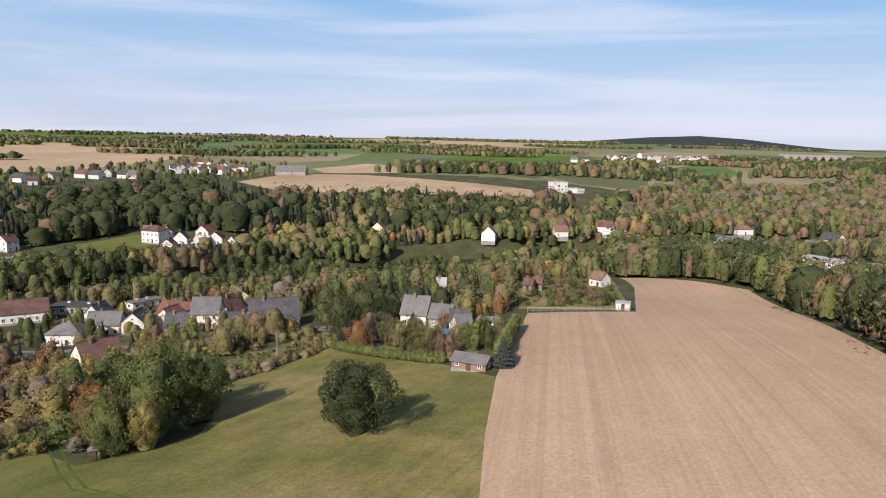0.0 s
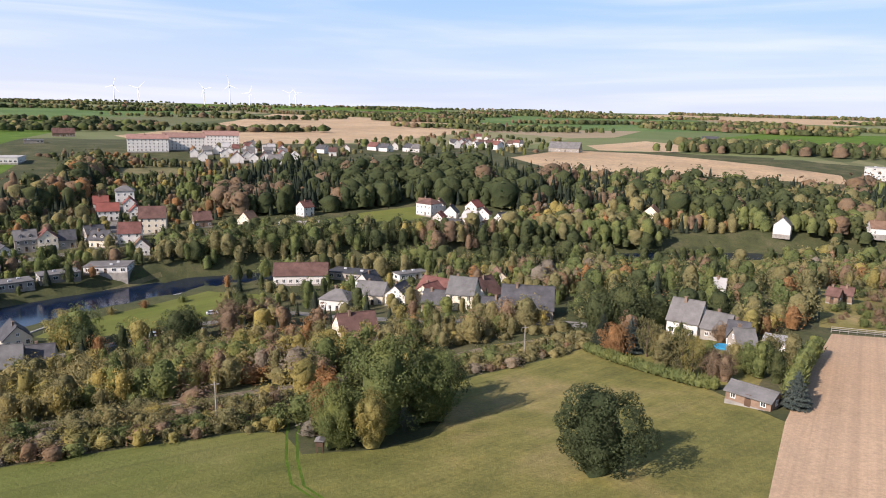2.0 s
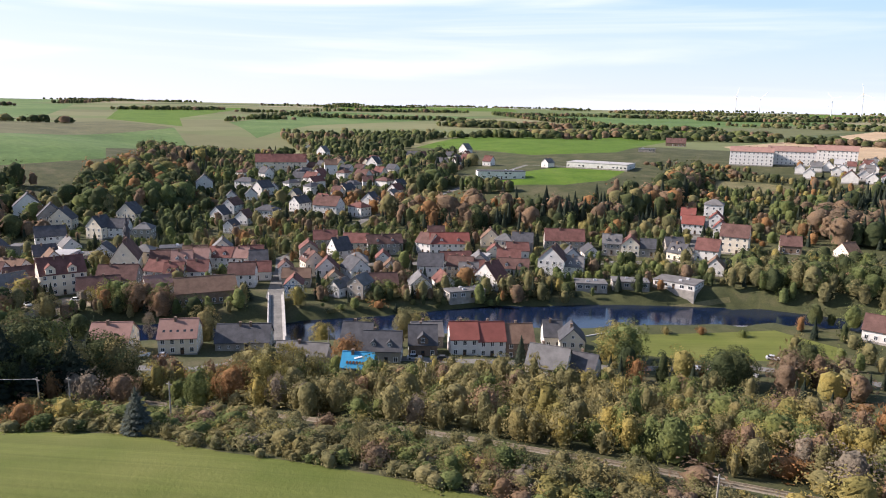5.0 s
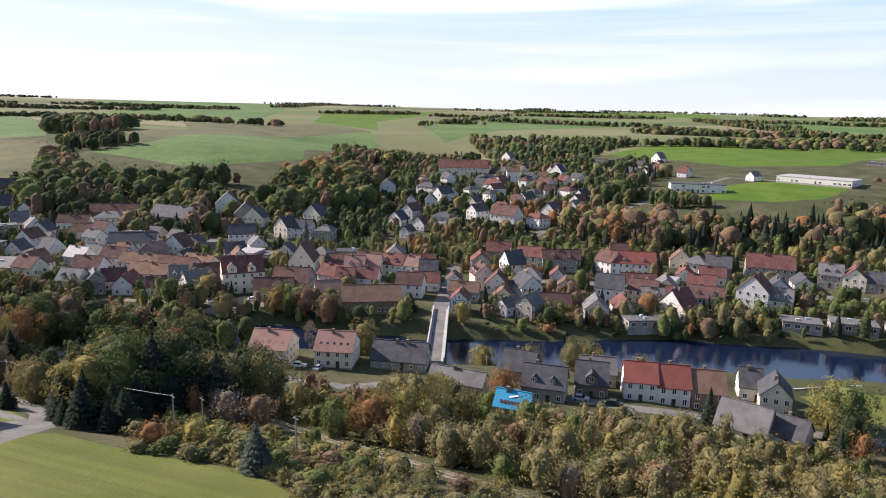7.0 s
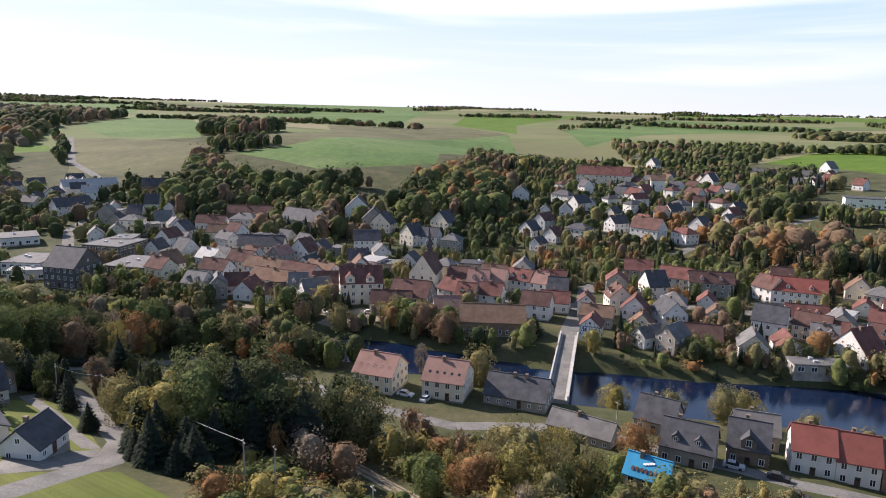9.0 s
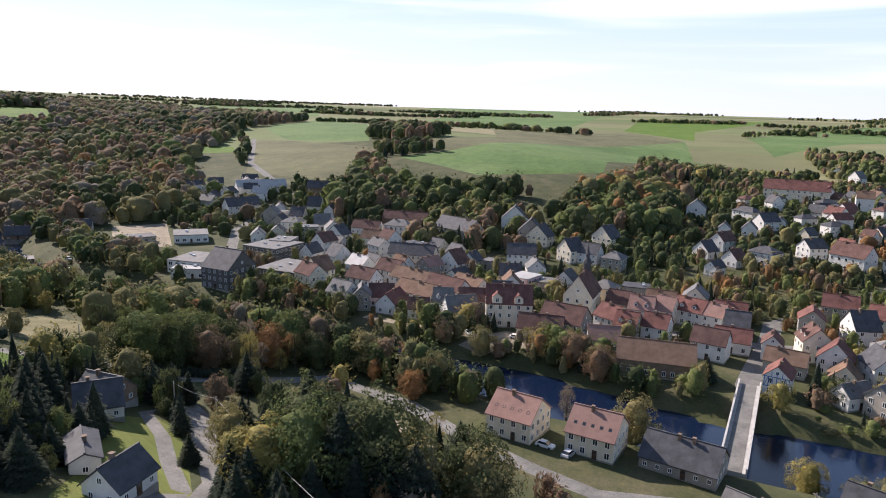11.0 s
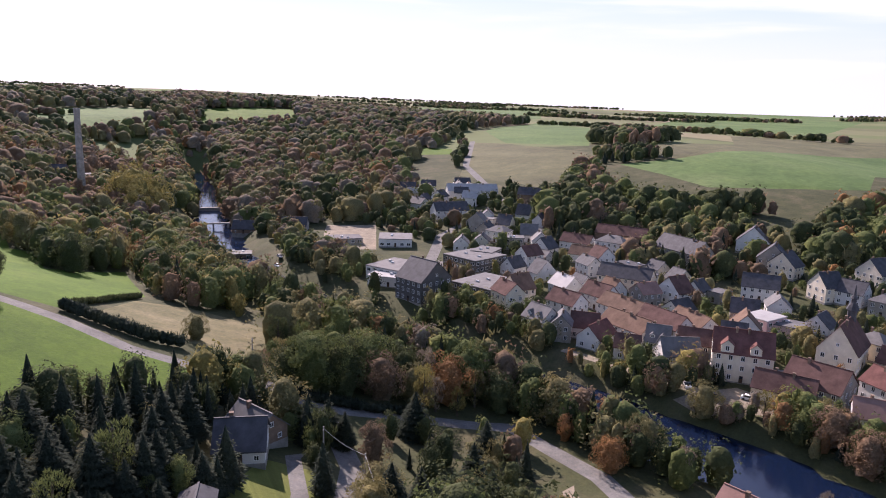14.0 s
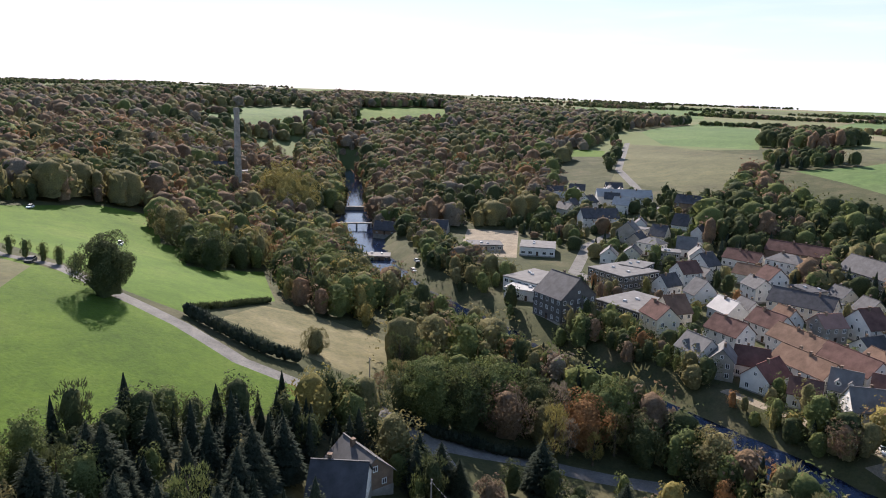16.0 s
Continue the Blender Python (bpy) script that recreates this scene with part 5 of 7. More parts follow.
LANE_POLES = ((-186.2, -38.5, 8), (-185.8, -28.1, 7.5), (-147.6, 18.0, 8.0), (-136, 40, 7.5))
for x, y, tall in LANE_POLES[:3]:
    pole(x, y, tall)
for (ax, ay, ah), (bx, by, bh) in zip(LANE_POLES[:-2], LANE_POLES[1:-1]):
    wire((ax, ay, ground_z(ax, ay) + ah - 0.3), (bx, by, ground_z(bx, by) + bh - 0.3), 0.6)
stand = tagged(new("hunting_stand"), "small grey wooden hunting stand on legs", "hunting stand")
stand.matrix_basis = pose(-52.0, 99.6, ground_z(-52.0, 99.6), 0, 0, 20) @ Matrix.Scale(0.72, 4)
for sx in (-0.6, 0.6):
    for sy in (-0.6, 0.6):
        bm = bmesh.new()
        box(bm, sx - 0.06, sy - 0.06, -0.3, sx + 0.06, sy + 0.06, 1.6)
        part("leg", done("leg", bm, [MAT["timber"]]), stand)
bm = bmesh.new()
box(bm, -0.75, -0.75, 1.6, 0.75, 0.75, 2.5)
part("cabin", done("cabin", bm, [MAT["timber"]]), stand)
bm = bmesh.new()
prism(bm, [(-1, 2.75), (1, 2.75), (1, 2.83), (0, 3.2), (-1, 2.83)], -1, 1)
part("roof", done("roof", bm, [ROOF["G"]]), stand)

pool = tagged(new("swimming_pool"), "round blue garden pool", "pool")
pool.matrix_basis = pose(1.5, 183.5, ground_z(1.5, 183.5))
bm = bmesh.new()
tube(bm, 0, 0, -0.3, 0.6, 1.8, 1.8, 20)
part("basin", done("basin", bm, [MAT["blue"]]), pool)

RAILWAY = WAYS[5][0]
for side in (-0.72, 0.72):
    pts = []
    for (ax, ay), (bx, by) in zip(RAILWAY[:-1], RAILWAY[1:]):
        n = max(1, int(math.hypot(bx - ax, by - ay) / 4))
        pts += [(ax + (bx - ax) * i / n, ay + (by - ay) * i / n) for i in range(n)]
    line = strip(pts, 2 * abs(side))
    row = line[:len(pts)] if side > 0 else line[len(pts):][::-1]
    v, f = [], []
    for i, (x, y) in enumerate(row):
        z = ground_z(x, y)
        d = Vector((row[min(i + 1, len(row) - 1)][0] - row[max(i - 1, 0)][0], row[min(i + 1, len(row) - 1)][1] - row[max(i - 1, 0)][1])).normalized()
        for k, dz in ((-0.05, 0.1), (-0.05, 0.3), (0.05, 0.3), (0.05, 0.1)):
            v.append((x - d.y * k, y + d.x * k, z + dz))
        if i:
            f += [((i - 1) * 4 + j, (i - 1) * 4 + j + 1, i * 4 + j + 1, i * 4 + j) for j in range(3)]
    tagged(new("rail", mesh_from("rail", v, f, [MAT["dirt"]])), "rusty steel rail of the overgrown railway", "rail", kind="structure")

# low wall of the riverside lawn and garden fence by the field
wall_pts = [(-210, 172), (-212, 190), (-206, 222), (-196, 252)]
v, f = [], []
for i, (x, y) in enumerate(wall_pts):
    for k, z in ((0, -1), (0, 2.6), (0.6, 2.6), (0.6, -1)):
        v.append((x + k, y, z))
    if i:
        f += [((i - 1) * 4 + j, (i - 1) * 4 + j + 1, i * 4 + j + 1, i * 4 + j) for j in range(3)]
tagged(new("river_wall", mesh_from("river_wall", v, f, [MAT["concrete"]])), "low pale concrete wall along the riverside lawn", "wall", kind="structure")

fence = tagged(new("garden_fence"), "pale wooden garden fence along the tilled field", "fence")
fence.matrix_basis = pose(26, 208.5, ground_z(40, 209), 0, 0, 6)
for i in range(18):
    bm = bmesh.new()
    box(bm, i * 1.9 - 0.05, -0.05, -0.6, i * 1.9 + 0.05, 0.05, 1.3)
    part("post", done("post", bm, [MAT["stone"]]), fence)
for z in (0.3, 0.75, 1.15):
    bm = bmesh.new()
    box(bm, 0, -0.08, z, 32.3, -0.05, z + 0.14)
    part("rail", done("rail", bm, [MAT["stone"]]), fence)


# ---- the closely built quarters between the known houses ----
def clear(x, y, r):
    for fx, fy, a, hl, hd in FOOT:
        dx, dy = x - fx, y - fy
        u, v = abs(dx * math.cos(a) + dy * math.sin(a)), abs(-dx * math.sin(a) + dy * math.cos(a))
        if u < hl + r - 2.4 and v < hd + r - 2.4:
            return False
    here = np.array([x]), np.array([y])
    if river_distance(*here)[0][0] < 30 or any(inside(p, *here)[0] for p, _ in LAND):
        return False
    return all(way_distance(line, *here)[0] > w / 2 + r for line, w, _ in WAYS)


def street_angle(x, y):
    best = min(((way_distance([a, b], np.array([x]), np.array([y]))[0], a, b) for line, _, _ in WAYS for a, b in zip(line[:-1], line[1:])), key=lambda q: q[0])
    return math.degrees(math.atan2(best[2][1] - best[1][1], best[2][0] - best[1][0]))


QUARTERS = [  # outline, spacing, roofs, walls, styles, eaves
    ([(-300, -60), (-296, -20), (-300, 20), (-300, 70), (-300, 100), (-350, 110), (-365, 60), (-360, 0), (-372, -60), (-345, -110), (-315, -90)], 12.5, "BBRRBPOSG", "wwwcg", "ggf", (4.2, 5.8, 5.8, 7.2)),
    ([(-272, 100), (-268, 160), (-280, 215), (-300, 250), (-330, 235), (-350, 190), (-360, 110), (-310, 96)], 14.0, "RRBBSSGO", "wwwcg", "ggf", (2.9, 4.2, 5.8, 5.8)),
    ([(-360, -60), (-380, -150), (-420, -200), (-470, -210), (-490, -180), (-440, -130), (-410, -40), (-375, 20)], 15.0, "SSSGGB", "wwwcg", "ggfl", (2.9, 4.2, 5.8)),
    ([(-420, 60), (-420, 160), (-520, 210), (-640, 230), (-660, 110), (-500, 70)], 30.0, "SSSBR", "wwwc", "gfh", (4.2, 5.8)),
    ([(-360, 500), (-350, 560), (-440, 600), (-430, 510)], 15.0, "WGSR", "www", "gf", (4.2,)), ([(-500, -215), (-560, -260), (-520, -300), (-460, -250)], 15.0, "SGW", "ww", "g", (4.2, 5.8)),
    ([(-60, 210), (-140, 240), (-150, 270), (-100, 260), (-60, 235)], 17.0, "SGBR", "wwc", "gf", (2.9, 4.2)), ([(-640, 300), (-560, 320), (-600, 260), (-700, 250)], 20.0, "BSR", "wwc", "gf", (4.2,)),
    ([(-200, 420), (-110, 395), (-100, 420), (-170, 440)], 17.0, "OSR", "ww", "gf", (4.2,)), ([(-300, 760), (-240, 760), (-230, 860), (-310, 850)], 19.0, "RBS", "ww", "gf", (4.2, 5.8)), ([(250, 1300), (450, 1350), (600, 1600), (300, 1500)], 30.0, "WSR", "ww", "gf", (5.8,)),
]
rq = np.random.RandomState(77)
for outline, gap, roofs, walls, styles, eaves in QUARTERS:
    for x, y in zip(*scatter(rq, outline, gap)):
        long, deep = (rq.uniform(8, 12), rq.uniform(7.5, 9.5)) if y < 380 else (rq.uniform(6.5, 8.5), rq.uniform(6, 7.5))
        if clear(x, y, 4.6):
            turn = street_angle(x, y) + rq.choice([0, 0, 90]) + rq.uniform(-5, 5)
            facing = math.degrees(math.atan2(40 - y, -60 - x)) + 90
            turn += 180 * round((facing - turn) / 180)
            house(float(x), float(y), turn, long, deep, float(rq.choice(eaves)), str(rq.choice(list(styles))), str(rq.choice(list(roofs))), str(rq.choice(list(walls))))

# ---- trees ----
rt = np.random.RandomState(11)


def unit(v):
    return v / (np.linalg.norm(v, axis=-1, keepdims=True) + 1e-9)


def cards(rng, centres, radii, count, size, loose=True, upright=False):
    """Leaf clumps: small faces through the outer shells of several round masses, turned unevenly; upright: drawn out along rising twigs."""
    pick = rng.choice(len(centres), count, p=radii**2 / (radii**2).sum())
    d = unit(rng.normal(size=(count, 3)))
    d[:, 2] = np.where(d[:, 2] < -0.45, -d[:, 2], d[:, 2])
    p = centres[pick] + d * (radii[pick] * rng.uniform(0.6 if loose else 0.8, 1.12, count))[:, None]
    nrm = unit(d + rng.normal(size=(count, 3)) * (0.7 if loose else 0.45))
    u = unit(np.cross(nrm, rng.normal(size=(count, 3))))
    w = np.cross(nrm, u)
    s, k = size * rng.uniform(0.55, 1.3, (count, 1)), rng.uniform(0.6, 1.1, (count, 1))
    if upright:
        w = unit(d * [0.5, 0.5, 0.2] + [0, 0, 0.8] + rng.normal(size=(count, 3)) * 0.25) * 1.9
        u = unit(np.cross(w, rng.normal(size=(count, 3)))) * 0.62
    v = np.stack([p - u * s - w * s * 0.6 * k, p + u * s * k - w * s * 0.7, p + w * s * 1.15 + u * s * rng.uniform(-0.5, 0.5, (count, 1))], 1)
    return v.reshape(-1, 3), np.arange(count * 3).reshape(-1, 3)


def halves(f):
    """Quads as triangles."""
    return np.concatenate([f[:, [0, 1, 2]], f[:, [0, 2, 3]]])


def ball(rng, centre, radius, cuts=2):
    """A lumpy closed core."""
    bm = bmesh.new()
    bmesh.ops.create_cube(bm, size=2)
    bmesh.ops.subdivide_edges(bm, edges=bm.edges, cuts=cuts, use_grid_fill=True)
    v = np.array([p.co for p in bm.verts])
    f = np.array([[q.index for q in p.verts] for p in bm.faces])
    bm.free()
    v = unit(v) * rng.uniform(0.78, 1.1, (len(v), 1)) * radius + centre
    return v, halves(f)


def join(pieces):
    vs, fs, n = [], [], 0
    for v, f in pieces:
        vs.append(v), fs.append(f + n)
        n += len(v)
    return np.concatenate(vs), np.concatenate(fs)


def stem(points, radii, sides=6):
    """A tapering tube along points."""
    rings, faces = [], []
    for (p, r) in zip(points, radii):
        a = np.linspace(0, 2 * math.pi, sides, endpoint=False)
        rings.append(np.c_[p[0] + r * np.cos(a), p[1] + r * np.sin(a), np.full(sides, p[2])])
    for i in range(len(points) - 1):
        for j in range(sides):
            faces.append((i * sides + j, i * sides + (j + 1) % sides, (i + 1) * sides + (j + 1) % sides, (i + 1) * sides + j))
    return np.concatenate(rings), halves(np.array(faces))


def crown_body(rng, wide, low, sides, rings, fill):
    """The closed, lumpy inside of a crown: rings of unequal radius from the foot to a blunt top."""
    v, f = [], []
    for j in range(rings):
        u = (j + 0.5) / rings
        r = wide * fill * math.sin(math.pi * (0.14 + 0.76 * u)) ** 0.6
        a = np.linspace(0, 2 * math.pi, sides, endpoint=False) + 0.5 * j
        r = r * rng.uniform(0.7, 1.16, sides)
        v.append(np.c_[r * np.cos(a), r * np.sin(a), low + (1 - low) * (u * 0.88 + rng.uniform(-0.03, 0.03, sides))])
    v = np.concatenate(v + [np.array([[rng.uniform(-0.1, 0.1) * wide, 0, 0.89]])])
    for j in range(rings - 1):
        for i in range(sides):
            p, q = j * sides + i, j * sides + (i + 1) % sides
            f += [(p, q, q + sides), (p, q + sides, p + sides)]
    top = (rings - 1) * sides
    f += [(top + i, top + (i + 1) % sides, rings * sides) for i in range(sides)]
    return v, np.array(f)


def broad_crown(rng, count, size, low=0.18, wide=0.5, lobes=20, sides=8, rings=5, upright=False, thin=False, fill=0.62):
    """A crown one unit high overall and about 2 * wide across: small unequal clumps over an ovate body; thin: see-through, with no body."""
    mid, tall = (1 + low) / 2, (1 - low) / 2
    k = np.arange(lobes)
    up = 1 - 1.86 * (k + 0.5) / lobes
    a = 2.39996 * k + rng.uniform(0, 6)
    out = unit(np.c_[np.sqrt(1 - up * up) * np.cos(a), np.sqrt(1 - up * up) * np.sin(a), up] + rng.normal(size=(lobes, 3)) * 0.16)
    grain = min(1.0, (12 / lobes) ** 0.4)
    boughs = unit(rng.normal(size=(5, 3)) + [0, 0, 0.5])
    reach = (0.62 + 0.42 * np.clip((out @ boughs.T).max(1), 0, 1) ** 4 + rng.uniform(-0.1, 0.08, lobes)) * (1.08 - 0.2 * grain)
    c = np.c_[out[:, 0] * wide * reach * (1.0 - 0.2 * out[:, 2]), out[:, 1] * wide * reach * (1.0 - 0.2 * out[:, 2]), mid + out[:, 2] * tall * reach]
    r = rng.uniform(0.2, 0.46, lobes) * wide * grain * 1.3
    r = np.minimum(r, np.maximum(1.03 - c[:, 2], 0.05))
    pick = rng.choice(lobes, count, p=r**2 / (r**2).sum())
    d = unit(rng.normal(size=(count, 3)) + out[pick] * 0.75 + [0, 0, 0.15])
    p = c[pick] + d * (r[pick] * rng.uniform(0.55, 1.14, count) ** (1.0 if thin else 0.7))[:, None]
    p[:, 2] = np.maximum(p[:, 2], low * 0.5 + 0.01)
    nrm = unit(d * 0.7 + out[pick] * 0.45 + rng.normal(size=(count, 3)) * 0.42)
    u = unit(np.cross(nrm, rng.normal(size=(count, 3))))
    w = np.cross(nrm, u)
    s, q = size * rng.uniform(0.5, 1.3, (count, 1)), rng.uniform(0.6, 1.1, (count, 1))
    if upright:
        w = unit(d * [0.5, 0.5, 0.2] + [0, 0, 0.9] + rng.normal(size=(count, 3)) * 0.22) * 2.0
        u = unit(np.cross(w, nrm + rng.normal(size=(count, 3)) * 0.5)) * 0.6
    v = np.stack([p - u * s - w * s * 0.6 * q, p + u * s * q - w * s * 0.7, p + w * s * 1.15 + u * s * rng.uniform(-0.5, 0.5, (count, 1))], 1)
    pieces = [(v.reshape(-1, 3), np.arange(count * 3).reshape(-1, 3))]
    if not thin:
        pieces.append(crown_body(rng, wide, low, sides, rings, fill))
    return join(pieces)


def fir_crown(rng, count, size, wide=0.2):
    """A spire of drooping tiers."""
    h = 1 - np.sqrt(rng.uniform(0.0, 1, count)) * 0.92
    a = rng.uniform(0, 2 * math.pi, count)
    tier = 0.8 + 0.25 * np.sin(h * 55 + a * 2)
    r = (1 - h) ** 0.75 * wide * 1.02 * tier * np.sqrt(rng.uniform(0.5, 1.0, count))
    p = np.c_[r * np.cos(a), r * np.sin(a), h]
    out = np.c_[np.cos(a), np.sin(a), np.full(count, -0.35)]
    side = np.c_[-np.sin(a), np.cos(a), rng.uniform(-0.2, 0.2, count)]
    s = size * rng.uniform(0.6, 1.3, (count, 1)) * (1.25 - h)[:, None]
    v = np.stack([p - side * s * 0.6 - out * s * 0.5, p + side * s * 0.6 - out * s * 0.5, p + out * s * 1.1], 1)
    core = stem([(0, 0, 0.06), (0, 0, 0.5), (0, 0, 0.97)], [wide * 0.62, wide * 0.36, 0.005])
    return join([(v.reshape(-1, 3), np.arange(count * 3).reshape(-1, 3)), core])


def trunk_with_limbs(rng, wide, low):
    pieces = [stem([(0, 0, -0.04), (0.004, 0.003, 0.2), (-0.004, 0.006, 0.5), (0, 0, 0.82)], [0.034, 0.024, 0.016, 0.005], 7)]
    for i in range(6):
        a, h = i * 1.05 + rng.uniform(-0.3, 0.3), rng.uniform(low, 0.55)
        e = wide * rng.uniform(0.5, 0.8)
        pieces.append(stem([(0, 0, h), (math.cos(a) * e * 0.5, math.sin(a) * e * 0.5, h + 0.12), (math.cos(a) * e, math.sin(a) * e, h + 0.26)], [0.012, 0.008, 0.003], 5))
    return join(pieces)


# crowns of near trees, by habit
HABIT = {}
for habit, (low, wide, count, size, lobes) in dict(grand=(-0.03, 0.52, 11000, 0.0125, 90), grandtall=(-0.04, 0.36, 9000, 0.011, 80), round=(-0.02, 0.5, 3000, 0.018, 44), tall=(-0.04, 0.32, 2400, 0.016, 40), airy=(-0.02, 0.25, 1900, 0.0125, 16), bush=(-0.05, 0.62, 800, 0.036, 22)).items():
    HABIT[habit] = [(broad_crown(np.random.RandomState(20 + i), count, size, low, wide, lobes, 9, 6, habit == "airy", habit == "airy", 0.56), trunk_with_limbs(np.random.RandomState(40 + i), wide, low + 0.08)) for i in range(3 if "grand" not in habit else 2)]
HABIT["fir"] = [(fir_crown(np.random.RandomState(60 + i), 3000, 0.042, 0.33 + 0.04 * i), stem([(0, 0, -0.03), (0, 0, 0.9)], [0.018, 0.003])) for i in range(3)]
CROWN_MESH, TRUNK_MESH = {}, {}
for habit, kinds in HABIT.items():
    for i, ((cv, cf), (tv, tf)) in enumerate(kinds):
        TRUNK_MESH[habit, i] = mesh_from("trunk", tv, tf, [MAT["bark"]], smooth=True)
        for leaf in LEAF_KEYS:
            CROWN_MESH[habit, i, leaf] = (cv, cf)
TREE_WORDS = dict(oak="dark green", green="green", olive="olive-green", yellow="yellow autumn", orange="orange autumn", rust="rusty brown", twig="nearly bare brown", fir="dark green", blue_fir="blue-grey")
HABIT_WORDS = dict(grand="broad full-crowned tree", grandtall="tall full-crowned tree", round="broad round-crowned tree", tall="tall oval tree", airy="slender thin-leaved tree", bush="rounded bush", fir="fir tree")


def tree(x, y, tall, habit, leaf, stretch=1.0, where="among other trees", i=None):
    i = (rt.randint(3) if i is None else i) % len(HABIT[habit])
    key = (habit, i, leaf)
    if isinstance(CROWN_MESH[key], tuple):
        CROWN_MESH[key] = mesh_from("crown", *CROWN_MESH[key], [LEAF[leaf]], smooth=True)
    top = tagged(new("bush" if habit == "bush" else "fir_tree" if habit == "fir" else "tree"), f"{TREE_WORDS[leaf]} {HABIT_WORDS[habit]} {where}", "bush" if habit == "bush" else "tree",
                 group="bushes" if habit == "bush" else "trees of the slope")
    top.matrix_basis = pose(x, y, ground_z(x, y) - 0.1, 0, 0, rt.uniform(0, 360)) @ Matrix.Diagonal((tall * stretch, tall * stretch, tall, 1))
    part("crown", CROWN_MESH[key], top)
    if habit != "bush":
        part("trunk", TRUNK_MESH[habit, i], top)
    return top


# trees that stand by themselves
tree(-13.4, 105.4, 12.6, "grand", "oak", 1.0, "standing alone in the meadow", 0)
tree(-48, 112, 17.0, "grandtall", "green", 1.05, "at the meadow's edge", 1)
tree(-43, 119, 13.5, "grand", "green", 0.8, "at the meadow's edge", 2)
tree(-51, 103, 10.0, "grand", "green", 0.9, "at the meadow's edge", 1)
tree(-46, 104, 9.0, "grandtall", "yellow", 1.0, "at the meadow's edge", 0)
tree(-56, 108, 11.0, "grandtall", "orange", 0.9, "at the meadow's edge", 2)
tree(-53, 116, 13.0, "grandtall", "oak", 1.1, "at the meadow's edge", 0)
tree(-168, -134, 15.0, "grand", "oak", 0.9, "beside the lane in the pasture", 1)
for k, (x, y) in enumerate(((-155, -172), (-158, -169), (-161.5, -166), (-164.5, -163), (-167, -157))):
    tree(x, y, 5.5, "tall", "green", 0.8, "in a row along the lane", k % 3)
tree(-220, -199, 14, "round", "oak", 1.0, "at the pasture's edge", 2)
tree(-223, -244, 17, "tall", "olive", 1.1, "at the pasture's edge", 1)
tree(-212, -70, 15.5, "grand", "green", 1.05, "above the paddock by the lane", 0)
tree(-205, -104, 7, "round", "olive", 1.0, "in the dry paddock", 0)
for x, y, tall in ((-194, -51, 9), (-195.5, -47, 9.5), (-197, -44, 8), (-216, -42, 11), (-221, -27, 9), (-206, -20, 10), (-200, -12, 9), (-159, -46, 11), (-163, -50, 12), (-156, -40, 10), (-170, -54, 11), (-164, 13, 11), (-160, 8, 10)):
    tree(x, y, tall, "fir", "fir", 1.0, "in a garden beside the lane")
BANK_TREES = ((-236, 49, 12, "round", "olive"), (-239, 33, 9, "airy", "twig"), (-240, 8, 9, "airy", "twig"), (-243, -3, 12, "airy", "olive"), (-236, -6, 8, "round", "orange"), (-243, -20, 7, "tall", "orange"),
              (-250, -26, 13, "round", "olive"), (-254, -48, 12, "round", "green"), (-264, -84, 12, "round", "orange"), (-265, -128, 11, "round", "rust"), (-262, -160, 11, "tall", "orange"), (-238, -131, 8, "tall", "yellow"),
              (-284, 28, 10, "round", "rust"), (-287, 17, 8, "tall", "green"), (-289, 12, 8, "airy", "yellow"), (-283, 66, 8, "fir", "fir"), (-234, 86, 9, "round", "yellow"),
              (-222, 98, 8, "round", "olive"), (-223, 111, 10, "round", "olive"), (-217, 129, 7, "round", "olive"), (-216, 142, 5, "bush", "olive"), (-186, 168, 13, "round", "yellow"), (-176, 164, 15, "round", "green"),
              (-150, 176, 12, "round", "oak"), (-153, 184, 11, "round", "oak"), (-146, 196, 10, "tall", "rust"), (-143, 203, 10, "tall", "rust"), (-129, 35, 8.5, "fir", "blue_fir"), (-191, 84, 9, "round", "orange"),
              (-6, 158, 10, "airy", "olive"), (-14, 173, 10, "airy", "olive"), (-19, 182, 9, "tall", "rust"), (-25, 181, 9, "fir", "fir"), (0, 158, 6, "round", "rust"), (6, 163, 7, "tall", "green"), (10, 166, 7, "tall", "oak"),
              (14, 170, 8, "tall", "olive"), (13, 142, 7, "fir", "blue_fir"), (-47, 131, 11, "round", "oak"))
for x, y, tall, habit, leaf in BANK_TREES:
    tree(x, y, tall, habit, leaf, 1.0, "by the river" if x < -210 else "beside the gardens")


for x, y, tall, habit, leaf in ((-271, 84, 8, "round", "yellow"), (-233, 96, 7, "round", "olive"), (-231, 118, 10, "round", "yellow"), (-281, 100, 8, "round", "oak"), (-280, 111, 9, "fir", "fir"), (-276, 121, 7, "round", "green"), (-275, 134, 8, "fir", "fir"),
                                (-272, 150, 7, "round", "oak"), (-269, 170, 6, "round", "olive"), (-153, 177, 9, "fir", "fir"), (-155, 187, 8, "fir", "fir"), (-149, 198, 10, "round", "rust"), (-152, 209, 11, "round", "oak"), (-177, 162, 12, "round", "yellow"),
                                (-141, 209, 9, "tall", "rust"), (-203, 200, 3, "bush", "olive"), (-198, 211, 3, "bush", "orange"), (-190, 222, 3, "bush", "green"), (-286, -2, 10, "round", "olive"), (-290, -16, 9, "round", "rust"), (-278, 36, 11, "round", "rust"), (-284, 22, 9, "tall", "green")):
    tree(x, y, tall, habit, leaf, 1.0, "on the river's bank")
